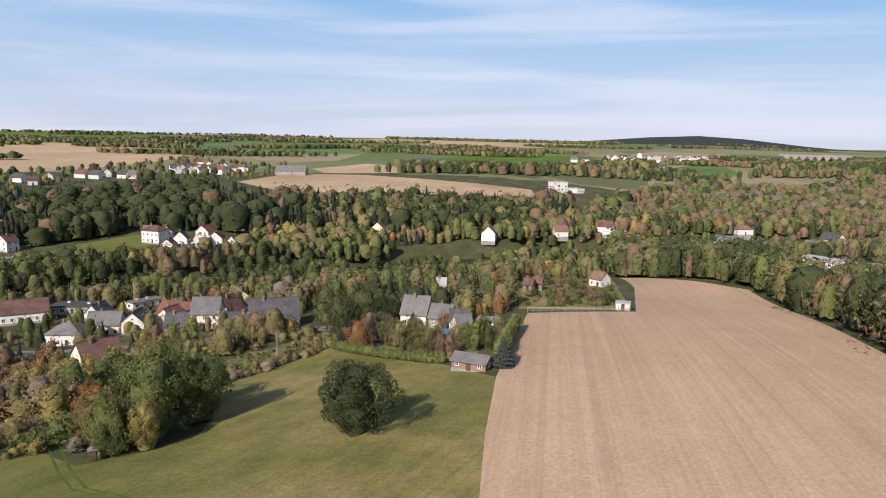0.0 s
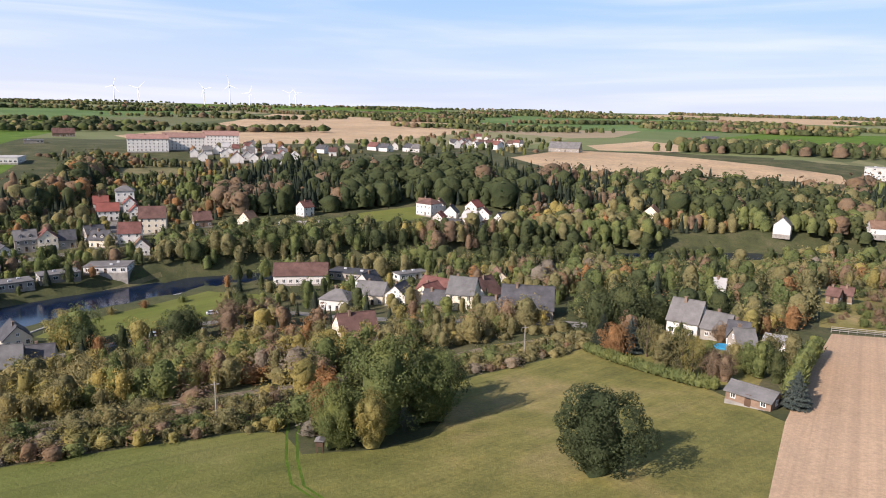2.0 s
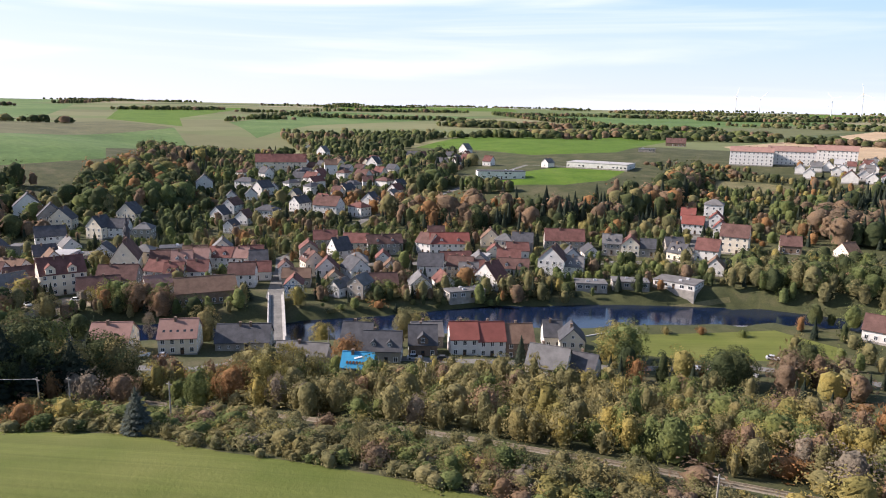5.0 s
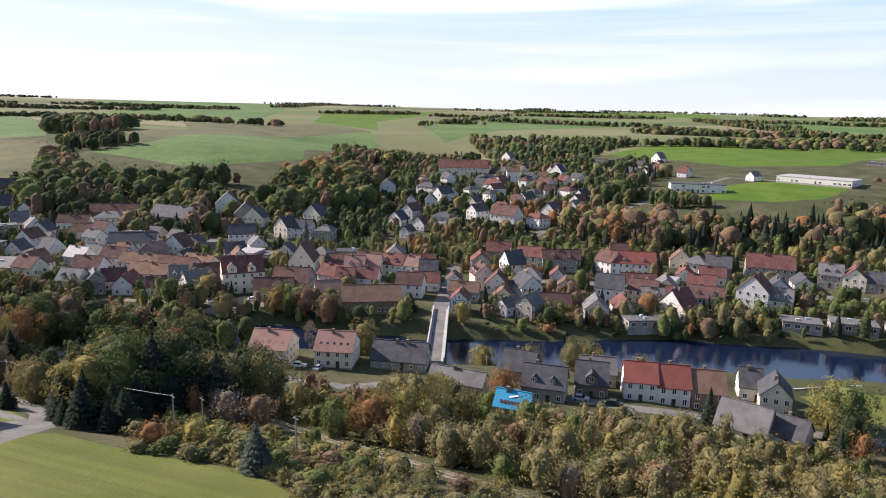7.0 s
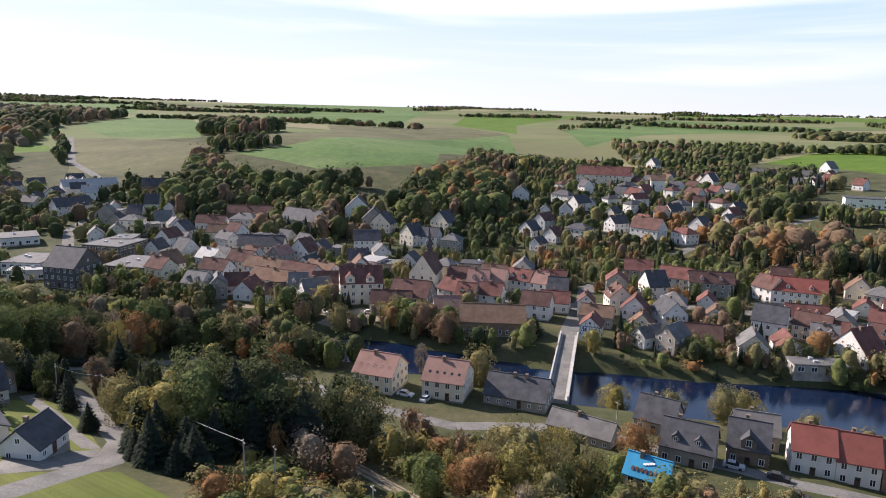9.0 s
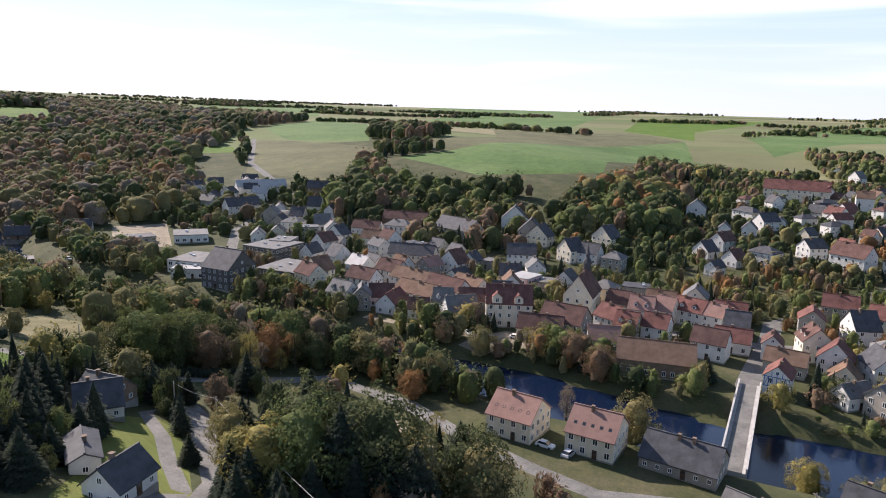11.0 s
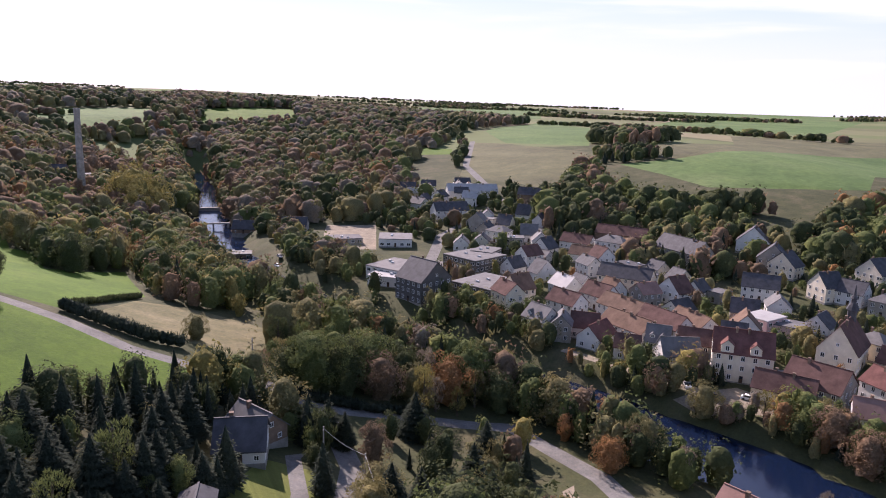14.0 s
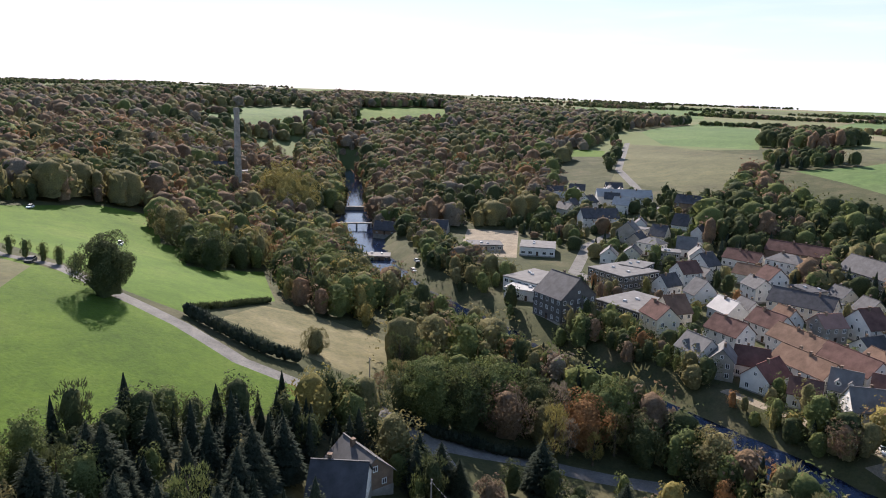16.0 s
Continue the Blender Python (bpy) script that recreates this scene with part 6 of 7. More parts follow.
for k, (x, y, tall) in enumerate(((-331, -350, 28), (-338, -368, 32), (-322, -338, 22), (-345, -356, 25), (-327, -362, 27), (-336, -340, 20))):
    tree(x, y, tall, "round", "yellow", 0.85, "beside the weir pool", k % 3)
for k in range(14):
    tree(-286 - 12 * k + 2.5 * math.sin(5 * k), -486 - 6.5 * k + 2 * math.sin(3 * k), 18 + 3 * math.sin(2.2 * k), "tall", "twig" if k % 3 else "olive", 1.1, "in a row of poplars", k % 3)
tree(-161, -1, 14, "tall", "yellow", 1.25, "beside the bend of the lane", 1)
tree(-163, -6, 11, "tall", "yellow", 1.1, "beside the bend of the lane", 2)


for k, (x, y, tall, habit, leaf) in enumerate(((-21, 173, 8, "round", "orange"), (-18, 176, 9, "fir", "blue_fir"), (-10, 163, 9, "tall", "olive"), (-7, 167, 10, "fir", "oak"), (-4, 158, 9, "airy", "yellow"), (-1, 163, 7, "tall", "green"), (2, 156, 6, "tall", "rust"),
                                                (8, 160, 8, "tall", "green"), (11, 157, 7, "tall", "oak"), (10, 167, 8, "tall", "olive"), (4, 170, 5, "round", "olive"), (-13, 180, 6, "round", "olive"), (-8, 186, 5, "bush", "green"), (1, 189, 5, "round", "rust"), (-28, 190, 13, "round", "oak"), (-22, 194, 14, "round", "oak"))):
    tree(x, y, tall, habit, leaf, 1.0, "in a garden beside the meadow", k % 3)
for k, (x, y, tall, habit, leaf) in enumerate(((-166, 66, 12, "airy", "olive"), (-170, 61, 13, "tall", "olive"), (-174, 66, 12, "airy", "yellow"), (-163, 59, 11, "tall", "yellow"), (-178, 58, 11, "round", "olive"), (-168, 72, 10, "airy", "olive"),
                                                (-181, 65, 10, "airy", "yellow"), (-160, 52, 9, "round", "orange"), (-156, 45, 9, "tall", "green"), (-172, 54, 10, "airy", "olive"), (-158, 62, 9, "airy", "yellow"))):
    tree(x, y, tall, habit, leaf, 1.1, "on the slope above the bridge", k % 3)


def free_of(x, y, margin=0.0):
    """True where no house, way, field or water lies."""
    ok = np.ones(x.shape, bool)
    for fx, fy, a, hl, hd in FOOT + GLADES:
        dx, dy = x - fx, y - fy
        u, v = dx * math.cos(a) + dy * math.sin(a), -dx * math.sin(a) + dy * math.cos(a)
        ok &= ~((abs(u) < hl + margin) & (abs(v) < hd + margin))
    for poly, kind in LAND:
        ok &= ~inside(poly, x, y)
    for line, w, _ in WAYS:
        ok &= way_distance(line, x, y) > w / 2 + 0.9
    return ok & (river_distance(x, y)[0] > np.where(y < -240, 11, 16))


# crowns of wood trees, in several finenesses: broad, tall, domed, slender, and thin-leaved
def wood_set(count, size, sides, rings, firs, lobes, fill=0.62):
    out = [broad_crown(np.random.RandomState(80 + i), count, size, low, wide, lobes, sides, rings, i == 4, False, fill) for i, (low, wide) in enumerate(((0.0, 0.46), (0.02, 0.38), (-0.05, 0.54), (0.0, 0.3), (0.0, 0.3)))]
    fir = [fir_crown(np.random.RandomState(90 + i), firs, size * 1.5, 0.24 + 0.04 * i) for i in range(2)]
    return out, fir


WOOD = [wood_set(560, 0.025, 8, 4, 420, 26, 0.55), wood_set(190, 0.032, 8, 4, 130, 18, 0.58), wood_set(34, 0.06, 7, 4, 26, 12, 0.78), wood_set(5, 0.1, 6, 3, 10, 5, 0.9), wood_set(200, 0.038, 6, 3, 200, 14)]
MIXES = dict(
    autumn=dict(oak=.22, green=.27, olive=.3, yellow=.05, orange=.03, rust=.08, twig=.02, fir=.03), dark=dict(oak=.42, green=.2, olive=.12, yellow=.02, rust=.1, fir=.14), south=dict(oak=.2, olive=.28, rust=.28, green=.12, orange=.03, twig=.09), valley=dict(oak=.26, olive=.28, rust=.22, twig=.14, green=.1), hill=dict(oak=.36, green=.2, fir=.2, olive=.1, rust=.1, orange=.04), clump=dict(oak=.46, fir=.3, green=.16, olive=.08), edge=dict(oak=.42, green=.3, olive=.14, rust=.14), grove=dict(oak=.6, green=.2, rust=.2), park=dict(oak=.36, green=.26, olive=.14, yellow=.08, orange=.08, rust=.08), slope=dict(fir=.3, oak=.28, rust=.2, orange=.06, olive=.16),
    rusty=dict(oak=.24, green=.2, olive=.3, yellow=.02, orange=.01, rust=.19, twig=.02, fir=.02), willow=dict(olive=.2, green=.26, oak=.46, yellow=.03, rust=.05), brown=dict(olive=.4, rust=.2, green=.2, oak=.14, twig=.06), scrub=dict(olive=.5, green=.22, yellow=.15, rust=.07, orange=.02, twig=.04),
    firs=dict(fir=.66, oak=.16, green=.1, olive=.04, yellow=.04), thicket=dict(olive=.5, green=.2, rust=.14, twig=.04, yellow=.12), deep=dict(oak=.42, fir=.48, rust=.1), garden=dict(green=.26, oak=.14, olive=.2, fir=.2, rust=.1, yellow=.05, orange=.05), far=dict(oak=.48, green=.24, olive=.18, rust=.1))
WOODS = [  # outline, gap, least and most height, mixture, fineness, near trees as things
    ([(-20, 194), (-30, 184), (-38, 171), (-52, 149), (-56, 122), (-62, 110), (-70, 107), (-91, 80), (-114, 51), (-131, 37), (-140, 16), (-150, 6), (-185, 14), (-192, 40), (-186, 62), (-180, 84), (-168, 112), (-152, 150), (-110, 172), (-70, 195), (-40, 204)], 4.2, 4.5, 9.5, "scrub", 0, 120),
    ([(-138, -34), (-128, -52), (-143, -70), (-165, -74), (-192, -78), (-200, -60), (-186, -34), (-170, -20), (-160, 4), (-150, 10), (-146, -4)], 4.0, 5, 11.5, "firs", 0, 60),
    ([(-160, -6), (-190, -30), (-203, -48), (-222, -45), (-234, -28), (-226, -8), (-210, 12), (-190, 6), (-170, 12), (-156, 10)], 8.0, 4, 10, "garden", 0, 30),
    ([(-161, 1), (-164, 20), (-180, 32), (-197, 20), (-190, 6), (-172, -3)], 4.6, 11, 18, "clump", 0, 30),
    ([(-205, -84), (-216, -92), (-240, -113), (-262, -160), (-278, -140), (-262, -60), (-252, -22), (-244, -26), (-224, -56), (-208, -66)], 6.4, 9, 15, "autumn", 0, 40),
    ([(-225, -245), (-212, -205), (-250, -213), (-223, -153), (-236, -128), (-262, -160), (-296, -230), (-325, -300), (-300, -330), (-240, -310), (-218, -250)], 6.6, 10, 16, "autumn", 0, 0),
    ([(-130, -290), (-172, -288), (-213, -311), (-240, -307), (-300, -330), (-328, -310), (-350, -350), (-430, -470), (-420, -640), (-60, -640), (-60, -330)], 9.0, 13, 20, "south", 1, 0),
    ([(-355, -295), (-400, -270), (-455, -246), (-500, -258), (-561, -330), (-640, -400), (-780, -466), (-879, -516), (-1149, -815), (-1148, -1039), (-1158, -1159), (-900, -1200), (-600, -800), (-473, -556), (-440, -470)], 10.0, 12, 20, "south", 1, 0),
    ([(-452, -147), (-498, -169), (-573, -193), (-647, -212), (-584, -166), (-545, -129), (-540, -98), (-564, -72), (-553, -44), (-519, -80), (-486, -111)], 8.0, 13, 19, "grove", 1, 0),
    ([(-488, -20), (-463, 2), (-482, 48), (-562, 57), (-609, 46), (-626, 20), (-587, -7), (-560, -20)], 8.0, 13, 20, "park", 1, 0),
    ([(-436, 165), (-398, 161), (-368, 178), (-367, 208), (-365, 240), (-344, 264), (-343, 298), (-377, 349), (-440, 420), (-450, 400), (-394, 336), (-393, 304), (-386, 268), (-400, 236), (-411, 215), (-428, 194)], 6.5, 10, 17, "slope", 1, 0),
    ([(-278, 355), (-245, 385), (-224, 402), (-195, 442), (-166, 444), (-120, 450), (-50, 492), (32, 505), (90, 535), (110, 620), (75, 585), (20, 585), (-63, 558), (-103, 545), (-144, 532), (-206, 572), (-247, 512), (-318, 500), (-329, 462), (-316, 395)], 7.0, 13, 20, "deep", 1, 0),
    ([(-90, 470), (32, 505), (90, 535), (110, 620), (75, 585), (20, 585), (-63, 558), (-103, 545)], 9.0, 13, 19, "rusty", 1, 0),
    ([(-228, 272), (-205, 290), (-150, 345), (-80, 402), (-40, 425), (-30, 442), (-60, 450), (-110, 408), (-140, 394), (-185, 348), (-220, 315)], 5.2, 8, 14, "willow", 0, 0),
    ([(-196, 248), (-160, 262), (-105, 305), (-55, 362), (0, 398), (45, 420), (30, 440), (-60, 395), (-140, 330)], 5.6, 7, 12, "willow", 0, 0),
    ([(92, 354), (111, 324), (132, 294), (114, 205), (101, 150), (95, 40), (150, 40), (155, 236), (150, 320), (143, 424), (120, 500), (95, 400)], 6.4, 14, 20, "edge", 0, 0),
    ([(60, 490), (130, 520), (200, 560), (330, 560), (420, 640), (800, 700), (900, 1000), (618, 990), (548, 960), (423, 860), (348, 846), (271, 819), (172, 684), (90, 530)], 10.5, 12, 18, "brown", 1, 0),
    ([(180, 240), (180, 330), (160, 420), (200, 470), (330, 500), (420, 380), (300, 220)], 11.0, 8, 13, "brown", 1, 0),
    ([(-24, 186), (10, 180), (22, 212), (28, 290), (85, 365), (120, 432), (60, 440), (20, 415), (-60, 350), (-120, 290), (-70, 250), (-40, 215)], 7.2, 6, 12, "autumn", 0, 0),
    ([(-40, 208), (-70, 198), (-110, 176), (-150, 152), (-185, 125), (-182, 160), (-165, 205), (-190, 245), (-150, 262), (-110, 300), (-70, 250)], 9.0, 5, 11, "garden", 0, 0),
    ([(-275, 90), (-262, 130), (-256, 200), (-232, 262), (-270, 310), (-330, 340), (-360, 250), (-370, 180), (-360, 90)], 5.9, 5, 11, "garden", 1, 0),
    ([(-300, -60), (-283, -14), (-276, 30), (-270, 60), (-360, 80), (-400, 80), (-400, -60), (-360, -140), (-310, -140)], 6.0, 5, 10, "garden", 1, 0),
    ([(-420, -60), (-410, 100), (-420, 170), (-470, 200), (-560, 240), (-780, 280), (-790, 60), (-600, 56), (-480, 50), (-470, -20)], 6.6, 4, 10.5, "hill", 1, 0),
    ([(-400, -60), (-390, -140), (-420, -260), (-540, -250), (-560, -200), (-460, -140), (-480, -100), (-500, -60)], 7.2, 6, 12, "dark", 1, 0),
    ([(-350, 340), (-340, 430), (-400, 470), (-470, 470), (-520, 420), (-440, 400), (-378, 352)], 6.5, 2.5, 7, "garden", 1, 0),
    ([(-340, 560), (-380, 490), (-470, 520), (-440, 600), (-330, 640)], 12.0, 5, 9, "garden", 1, 0),
    # undergrowth of the railway slope
    ([(-24, 190), (-28, 180), (-36, 167), (-50, 147), (-54, 122), (-58, 104), (-63, 106), (-69, 103), (-90, 76), (-113, 47), (-129, 34), (-137, 14), (-150, 30), (-128, 60), (-104, 88), (-84, 118), (-66, 126), (-62, 152), (-34, 194)], 2.3, 1.6, 3.3, "thicket", 0, 0),
    ([(-110, 402), (-45, 446), (30, 482), (100, 512), (150, 560), (90, 535), (32, 503), (-50, 490), (-120, 450)], 7.5, 8, 14, "autumn", 0, 0), ([(-40, 398), (20, 424), (60, 446), (110, 440), (90, 400), (40, 400)], 7.0, 6, 11, "willow", 0, 0),
    ([(32, 222), (36, 280), (70, 325), (72, 290), (58, 225)], 7.0, 1.5, 4.0, "autumn", 0, 0),
    ([(-345, 302), (-300, 312), (-275, 347), (-316, 395), (-329, 460), (-318, 500), (-390, 470), (-400, 400), (-380, 352)], 6.8, 4, 10, "garden", 0, 0),
    ([(-260, -100), (-258, -40), (-252, 0), (-248, 14), (-240, 14), (-243, -4), (-247, -30), (-248, -70)], 5.4, 7, 12, "autumn", 0, 0),
    ([(-420, -40), (-400, -60), (-440, -130), (-500, -120), (-540, -100), (-500, -30), (-480, -20)], 7.0, 8, 15, "dark", 0, 0),
    ([(-274, -150), (-290, -205), (-335, -296), (-316, -306), (-262, -205), (-250, -150)], 5.0, 10, 15, "autumn", 0, 0), ([(-384, -376), (-428, -442), (-545, -640), (-500, -640), (-400, -450), (-362, -385)], 6.0, 14, 20, "autumn", 0, 0),
    ([(-406, -370), (-456, -448), (-580, -636), (-620, -620), (-490, -430), (-430, -350)], 6.5, 11, 16, "south", 0, 0), ([(-318, -190), (-368, -295), (-392, -330), (-410, -310), (-385, -280), (-332, -180)], 6.0, 8, 13, "autumn", 0, 0),
    ([(-232, 268), (-258, 282), (-264, 312), (-232, 338), (-195, 368), (-170, 360), (-210, 300)], 5.6, 7, 12, "willow", 0, 0),
    ([(-345, 70), (-340, 150), (-372, 195), (-425, 175), (-435, 110), (-400, 76)], 5.4, 4, 9, "garden", 0, 0), ([(-242, 264), (-222, 270), (-196, 300), (-168, 336), (-185, 352), (-228, 314), (-250, 285)], 4.6, 7, 12, "willow", 0, 0),
    ([(-266, 92), (-259, 130), (-254, 200), (-240, 245), (-250, 255), (-268, 205), (-274, 130), (-280, 94)], 5.2, 2, 6, "garden", 0, 0),
    ([(-470, 200), (-440, 240), (-436, 262), (-500, 225), (-600, 300), (-660, 300), (-640, 250), (-540, 215)], 7.0, 8, 14, "dark", 0, 0),
    # both banks
    ([(-302, -110), (-292, -40), (-282, 20), (-270, 62), (-277, 68), (-304, 24), (-314, -36), (-326, -110)], 4.6, 5, 11, "autumn", 0, 0),
    ([(-266, -110), (-257, -40), (-250, 0), (-242, 0), (-246, -40), (-254, -110)], 4.6, 10, 16, "autumn", 0, 0), ([(20, 480), (60, 478), (170, 516), (330, 556), (560, 656), (620, 700), (420, 640), (330, 580), (200, 572), (130, 540), (60, 508)], 5.6, 8, 14, "rusty", 0, 0),
    ([(-252, -30), (-244, 10), (-241, 20), (-236, 16), (-244, -20)], 5.5, 6, 11, "willow", 0, 0), ([(-294, -70), (-292, -22), (-282, -16), (-282, 22), (-290, 38), (-280, 40), (-274, 10), (-280, -60)], 6.5, 6, 11, "autumn", 0, 0),
    ([(-300, -70), (-345, -190), (-330, -230), (-306, -190), (-290, -120)], 7.0, 8, 13, "autumn", 0, 0),
    ([(-258, 130), (-252, 200), (-262, 205), (-290, 190), (-275, 130)], 7.0, 4, 8, "garden", 0, 0), ([(-285, 95), (-300, 95), (-300, 140), (-270, 140), (-268, 110)], 7.0, 5, 10, "garden", 0, 0),
    ([(900, 3500), (1700, 3300), (2600, 3600), (2500, 4400), (800, 4400)], 34.0, 14, 20, "far", 2, 0),
    # groves and far woods
    ([(-585, -285), (-640, -348), (-830, -476), (-836, -466), (-650, -338), (-600, -278)], 11.0, 9, 14, "grove", 1, 0), ([(-600, -300), (-655, -322), (-835, -448), (-830, -440), (-650, -310)], 16.0, 8, 12, "grove", 1, 0),
    ([(-770, -230), (-830, -340), (-930, -310), (-900, -230), (-800, -190)], 9.0, 14, 21, "grove", 1, 0), ([(-660, -200), (-700, -160), (-740, -200), (-700, -240)], 9.0, 10, 14, "dark", 1, 0),
    ([(-640, 20), (-760, 10), (-860, 90), (-900, 190), (-760, 110), (-660, 60)], 9.0, 10, 15, "dark", 1, 0),
    ([(-780, 280), (-980, 420), (-1100, 400), (-1150, 200), (-900, 190)], 13.0, 9, 14, "far", 2, 0),
    ([(-900, -530), (-1300, -600), (-1480, -880), (-1280, -1270), (-900, -1300), (-730, -900)], 14.0, 14, 22, "valley", 2, 0), ([(-420, -650), (-560, -720), (-720, -900), (-850, -1300), (-500, -1450), (-100, -1300), (0, -650)], 14.0, 14, 22, "valley", 2, 0),
    ([(330, 900), (460, 1010), (900, 1010), (1200, 1300), (900, 1500), (600, 1300), (430, 1000)], 12.0, 12, 17, "far", 2, 0), ([(-130, 830), (-60, 820), (340, 900), (350, 1000), (-20, 1000)], 11.0, 11, 16, "far", 2, 0),
    ([(-190, 660), (-170, 940), (-450, 1200), (-430, 860), (-470, 640), (-330, 650)], 26.0, 6, 11, "far", 2, 0),
    ([(-1250, 1780), (-1500, 1850), (-900, 1830), (-560, 1600), (-540, 1570), (-890, 1775)], 14.0, 10, 15, "far", 2, 0), ([(-560, 1560), (-440, 1230), (-200, 1400), (-300, 1500)], 22.0, 8, 13, "far", 2, 0),
    ([(-1340, 900), (-2100, 1000), (-2150, 1060), (-1350, 960)], 13.0, 10, 15, "far", 2, 0), ([(-1500, 130), (-2300, 480), (-2350, 540), (-1480, 190)], 15.0, 10, 15, "far", 2, 0),
    ([(-2600, 560), (-3700, 860), (-3700, 1000), (-2600, 640)], 24.0, 12, 18, "far", 2, 0), ([(-2700, -330), (-3900, -260), (-3900, -140), (-2700, -250)], 24.0, 12, 18, "far", 2, 0),
    ([(-2000, -1500), (-2700, -1900), (-2900, -1700), (-2100, -1350)], 22.0, 12, 18, "far", 2, 0), ([(-300, -2300), (-1300, -3050), (-1300, -3300), (-200, -2600)], 24.0, 12, 18, "far", 2, 0),
    ([(-300, 3600), (800, 3300), (900, 3500), (-300, 3900)], 26.0, 12, 18, "far", 2, 0), ([(-900, 2520), (-200, 2620), (-200, 2700), (-950, 2620)], 18.0, 12, 18, "far", 2, 0),
]
rg = np.random.RandomState(31)
for _ in range(150):  # groves and tree lines scattered over the far farmland
    away, around = rg.uniform(850, 3900), radians(rg.uniform(-45, 200))
    cx, cy = -120 - away * math.sin(around), 60 + away * math.cos(around)
    long, wide, lie = rg.uniform(60, 330) * (1 + away / 2500), rg.uniform(14, 70), around + rg.uniform(-0.5, 0.5)
    ring = [(cx + math.cos(lie) * long * math.cos(k) / 2 - math.sin(lie) * wide * math.sin(k) / 2, cy + math.sin(lie) * long * math.cos(k) / 2 + math.cos(lie) * wide * math.sin(k) / 2) for k in np.linspace(0, 2 * math.pi, 12, endpoint=False)]
    WOODS.append((ring, 8 + away / 420, 9, 15, "far", 2, 0))
for n, (outline, gap, lo, hi, blend, fine, things) in enumerate(WOODS):
    rng = np.random.RandomState(200 + n)
    x, y = scatter(rng, outline, gap)
    ok = free_of(x, y) if n < len(WOODS) - 150 else river_distance(x, y)[0] > 20
    x, y = x[ok], y[ok]
    if not len(x):
        continue
    names, share = list(MIXES[blend]), np.array(list(MIXES[blend].values()))
    size = 1.0 + 0.8 * fine
    drift = np.sin(x / 17 / size + n) + np.sin(y / 21 / size - 0.7 * n) + np.sin((x + y) / 29 / size) + np.sin((x - 1.3 * y) / 11 / size + n)
    rank = (np.argsort(np.argsort(drift)) + 0.5) / len(x)
    stand = np.where(rng.random(len(x)) < 0.5, rank, rng.random(len(x)))
    leaf = np.minimum(np.searchsorted(np.cumsum(share / share.sum()), stand), len(names) - 1)
    tall = rng.uniform(lo, hi, len(x)) * rng.choice([0.65, 0.85, 0.95, 1.05], len(x))
    if blend == "scrub":  # low thicket along the meadow, trees only beyond the railway
        edge = way_distance(MEADOW, x, y)
        tall = np.where(edge < 24, rng.uniform(1.5, 3.4, len(x)) * np.where(rng.random(len(x)) < 0.12, 1.8, 1.0), tall)
        apart = way_distance(WAYS[5][0], x, y) > 4.0
        x, y, leaf, tall = x[apart], y[apart], leaf[apart], tall[apart]
    if blend == "thicket":
        near = way_distance(MEADOW, x, y) < 15
        x, y, leaf, tall = x[near], y[near], leaf[near], tall[near]
    if things:
        order = np.argsort(np.hypot(x + 60, y - 45))[:things]
        for i in order:
            key = names[leaf[i]]
            habit = "fir" if key == "fir" else "bush" if tall[i] < 5.0 else "airy" if key in ("twig", "yellow") or rng.random() < 0.3 else ("round" if tall[i] > 12 else "airy" if blend == "scrub" and rng.random() < 0.5 else "tall" if rng.random() < 0.6 else "round")
            tree(float(x[i]), float(y[i]), float(tall[i]), habit, key, 1.0 if habit != "bush" else 1.3)
        rest = np.setdiff1d(np.arange(len(x)), order)
        x, y, leaf, tall = x[rest], y[rest], leaf[rest], tall[rest]
    z = height(x, y) - 0.2
    shape = rng.randint(0, 5, len(x))
    turn, fat = rng.uniform(0, 2 * math.pi, len(x)), rng.uniform(0.85, 1.25, len(x)) * np.where(tall < 4.5, 1.9, 1.6 if n >= len(WOODS) - 150 else 1.0)
    oval = rng.uniform(0.75, 1.25, len(x))
    vs, fs, ms, count = [], [], [], 0
    far = np.hypot(x + 70, y - 40)
    level = np.where((tall < 4.5) & (far < 400), 4, np.digitize(far, (165, 350, 700)))
    is_fir = np.array([names[k] == "fir" for k in leaf], bool)
    for tier, s in ((a, b) for a in range(5) for b in range(7)):
        broad, firs = WOOD[tier]
        sel = np.nonzero((level == tier) & (is_fir & (shape % 2 == s - 5) if s > 4 else ~is_fir & (shape == s)))[0]
        if not len(sel):
            continue
        v, f = firs[s - 5] if s > 4 else broad[s]
        c, q = np.cos(turn[sel])[:, None], np.sin(turn[sel])[:, None]
        w = (tall * fat)[sel][:, None]
        e = w * oval[sel][:, None]
        p = np.stack([x[sel][:, None] + w * v[:, 0] * c - e * v[:, 1] * q, y[sel][:, None] + w * v[:, 0] * q + e * v[:, 1] * c, z[sel][:, None] + tall[sel][:, None] * v[:, 2]], -1)
        vs.append(p.reshape(-1, 3))
        fs.append((f[None] + (np.arange(len(sel)) * len(v))[:, None, None] + count).reshape(-1, 3))
        ms.append(np.repeat(leaf[sel], len(f)))
        count += len(sel) * len(v)
    if vs:
        wood = new("woodland", mesh_from("woodland", np.concatenate(vs), np.concatenate(fs), [LEAF[k] for k in names], np.concatenate(ms), smooth=True))
        tagged(wood, "dense autumn woodland of mixed green, rust and yellow crowns" if gap < 11 else "scattered garden trees and bushes between the houses", "trees", kind="stuff")

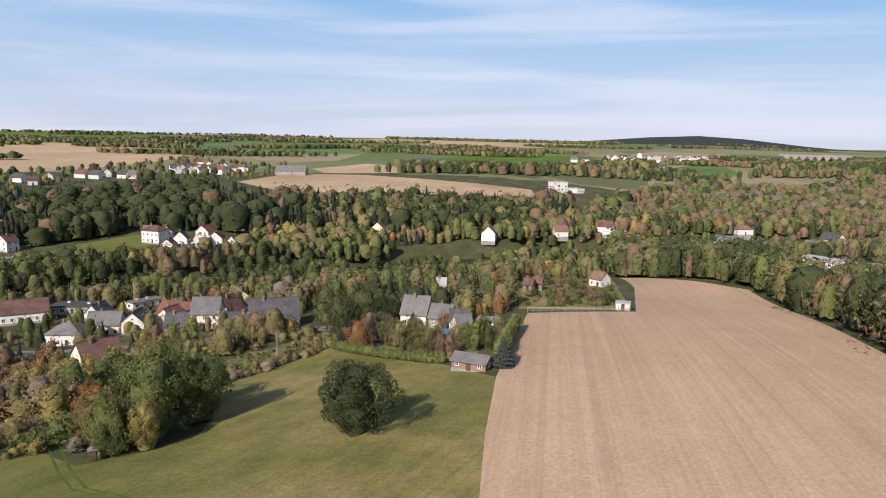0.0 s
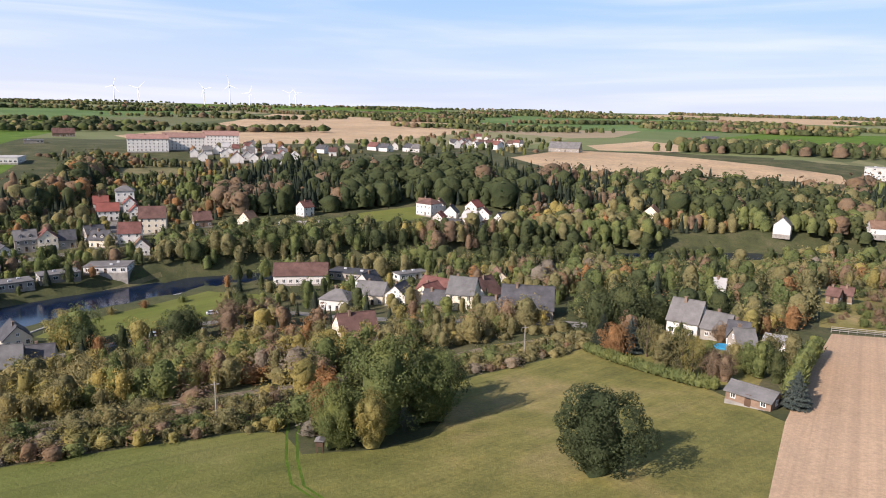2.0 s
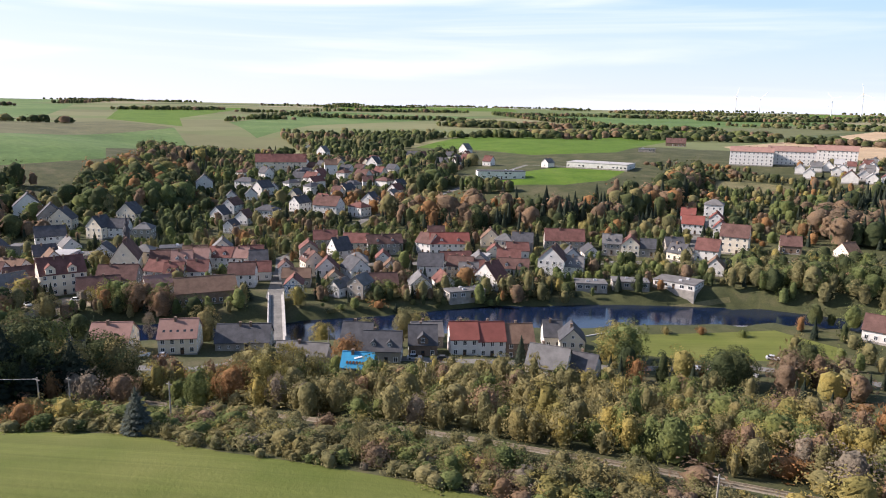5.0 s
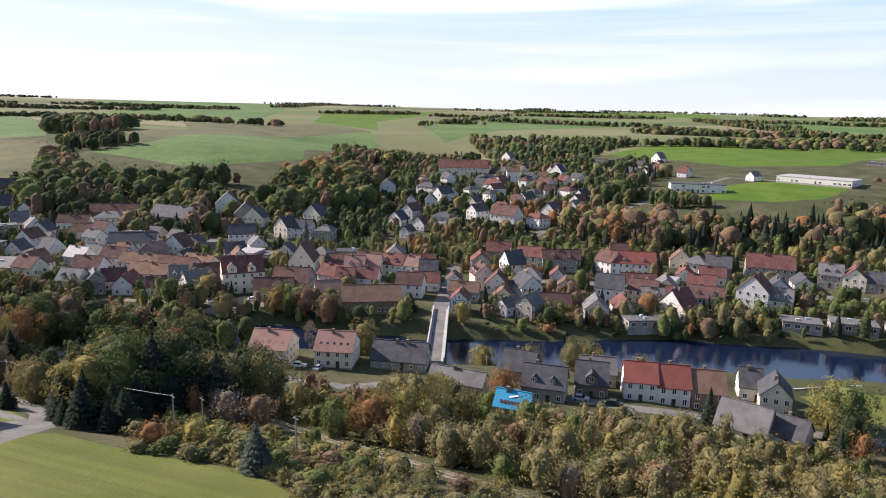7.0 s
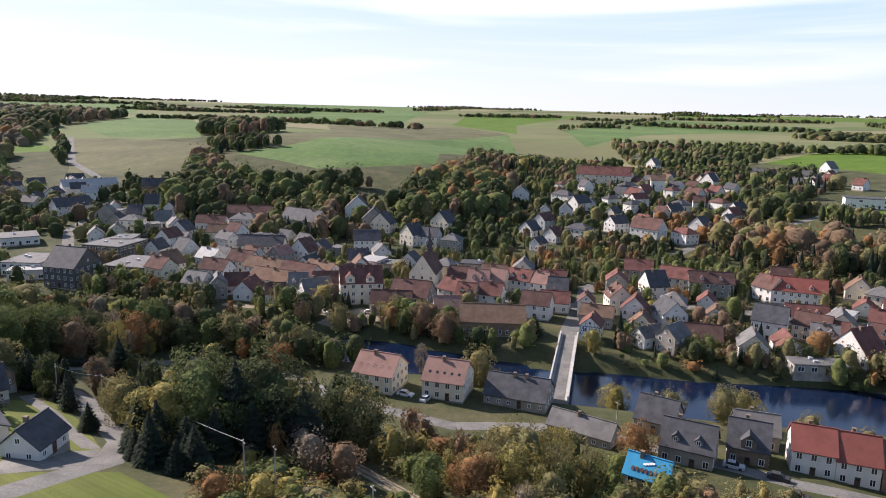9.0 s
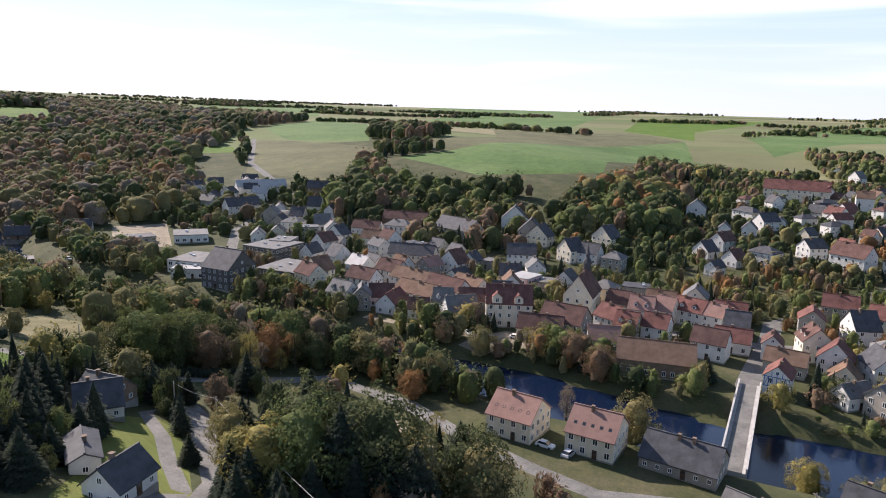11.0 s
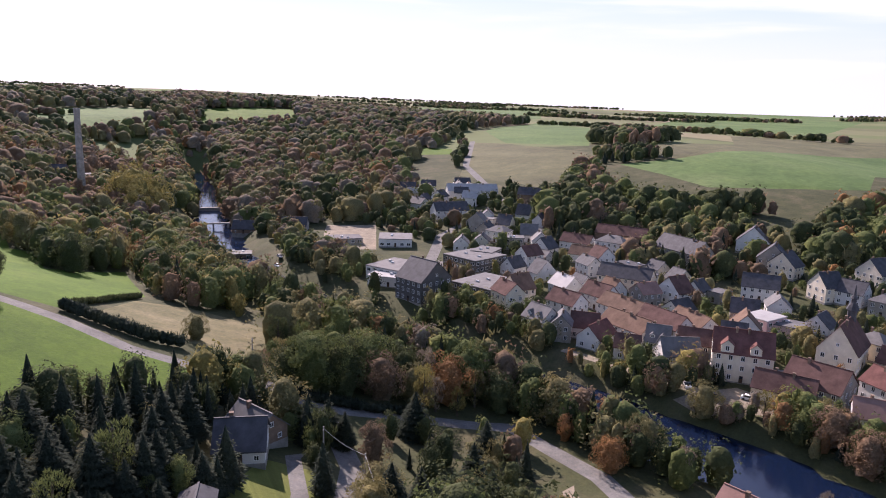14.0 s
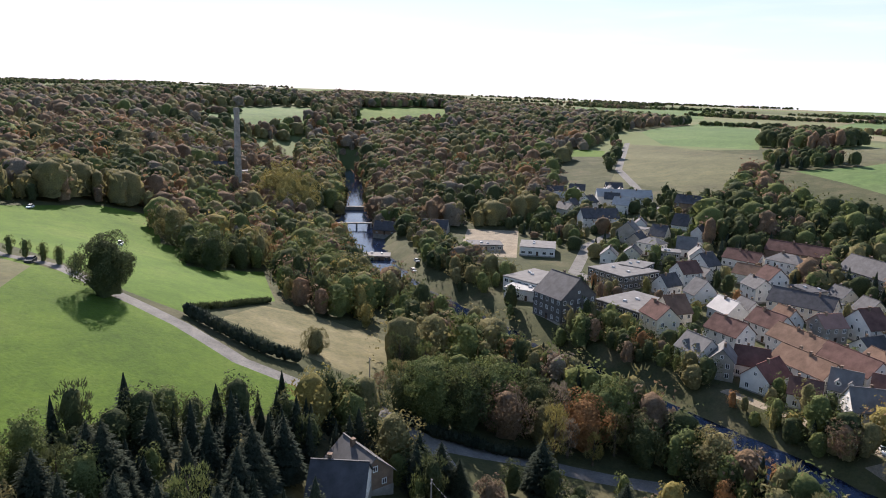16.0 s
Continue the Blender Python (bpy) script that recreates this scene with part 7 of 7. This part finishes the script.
# shrubs and beds of the allotment at the field's end
for x, y in zip(*scatter(np.random.RandomState(5), [(27, 218), (34, 284), (70, 328), (70, 290), (57, 220)], 4.6)):
    if min(math.hypot(x - fx, y - fy) for fx, fy, _, _, _ in FOOT) > 8:
        tree(float(x), float(y), float(rt.uniform(0.9, 2.8)), "bush", str(rt.choice(["green", "olive", "oak", "rust"])), 1.2, "in the allotment by the field")
hedge([(-182, -124), (-186, -111), (-191, -101), (-197, -97)], 2.6, 3.4, "fir", "tall clipped dark hedge beside the lane")
hedge([(-183, -127), (-196, -135), (-217, -151)], 1.4, 1.5, "oak", "low dark hedge between pasture and paddock")
hedge([(-205, -72), (-209, -64), (-216, -57), (-226, -50)], 2.2, 2.2, "fir", "clipped dark hedge along the lane")
hedge([(-28, 176), (-20, 167), (-12, 159), (-4, 151.5), (1, 149)], 2.0, 2.4, "green", "clipped green hedge between meadow and gardens")
hedge([(12, 142), (16, 165), (20, 182)], 3.0, 5.0, "green", "tall hedge between garden and field")
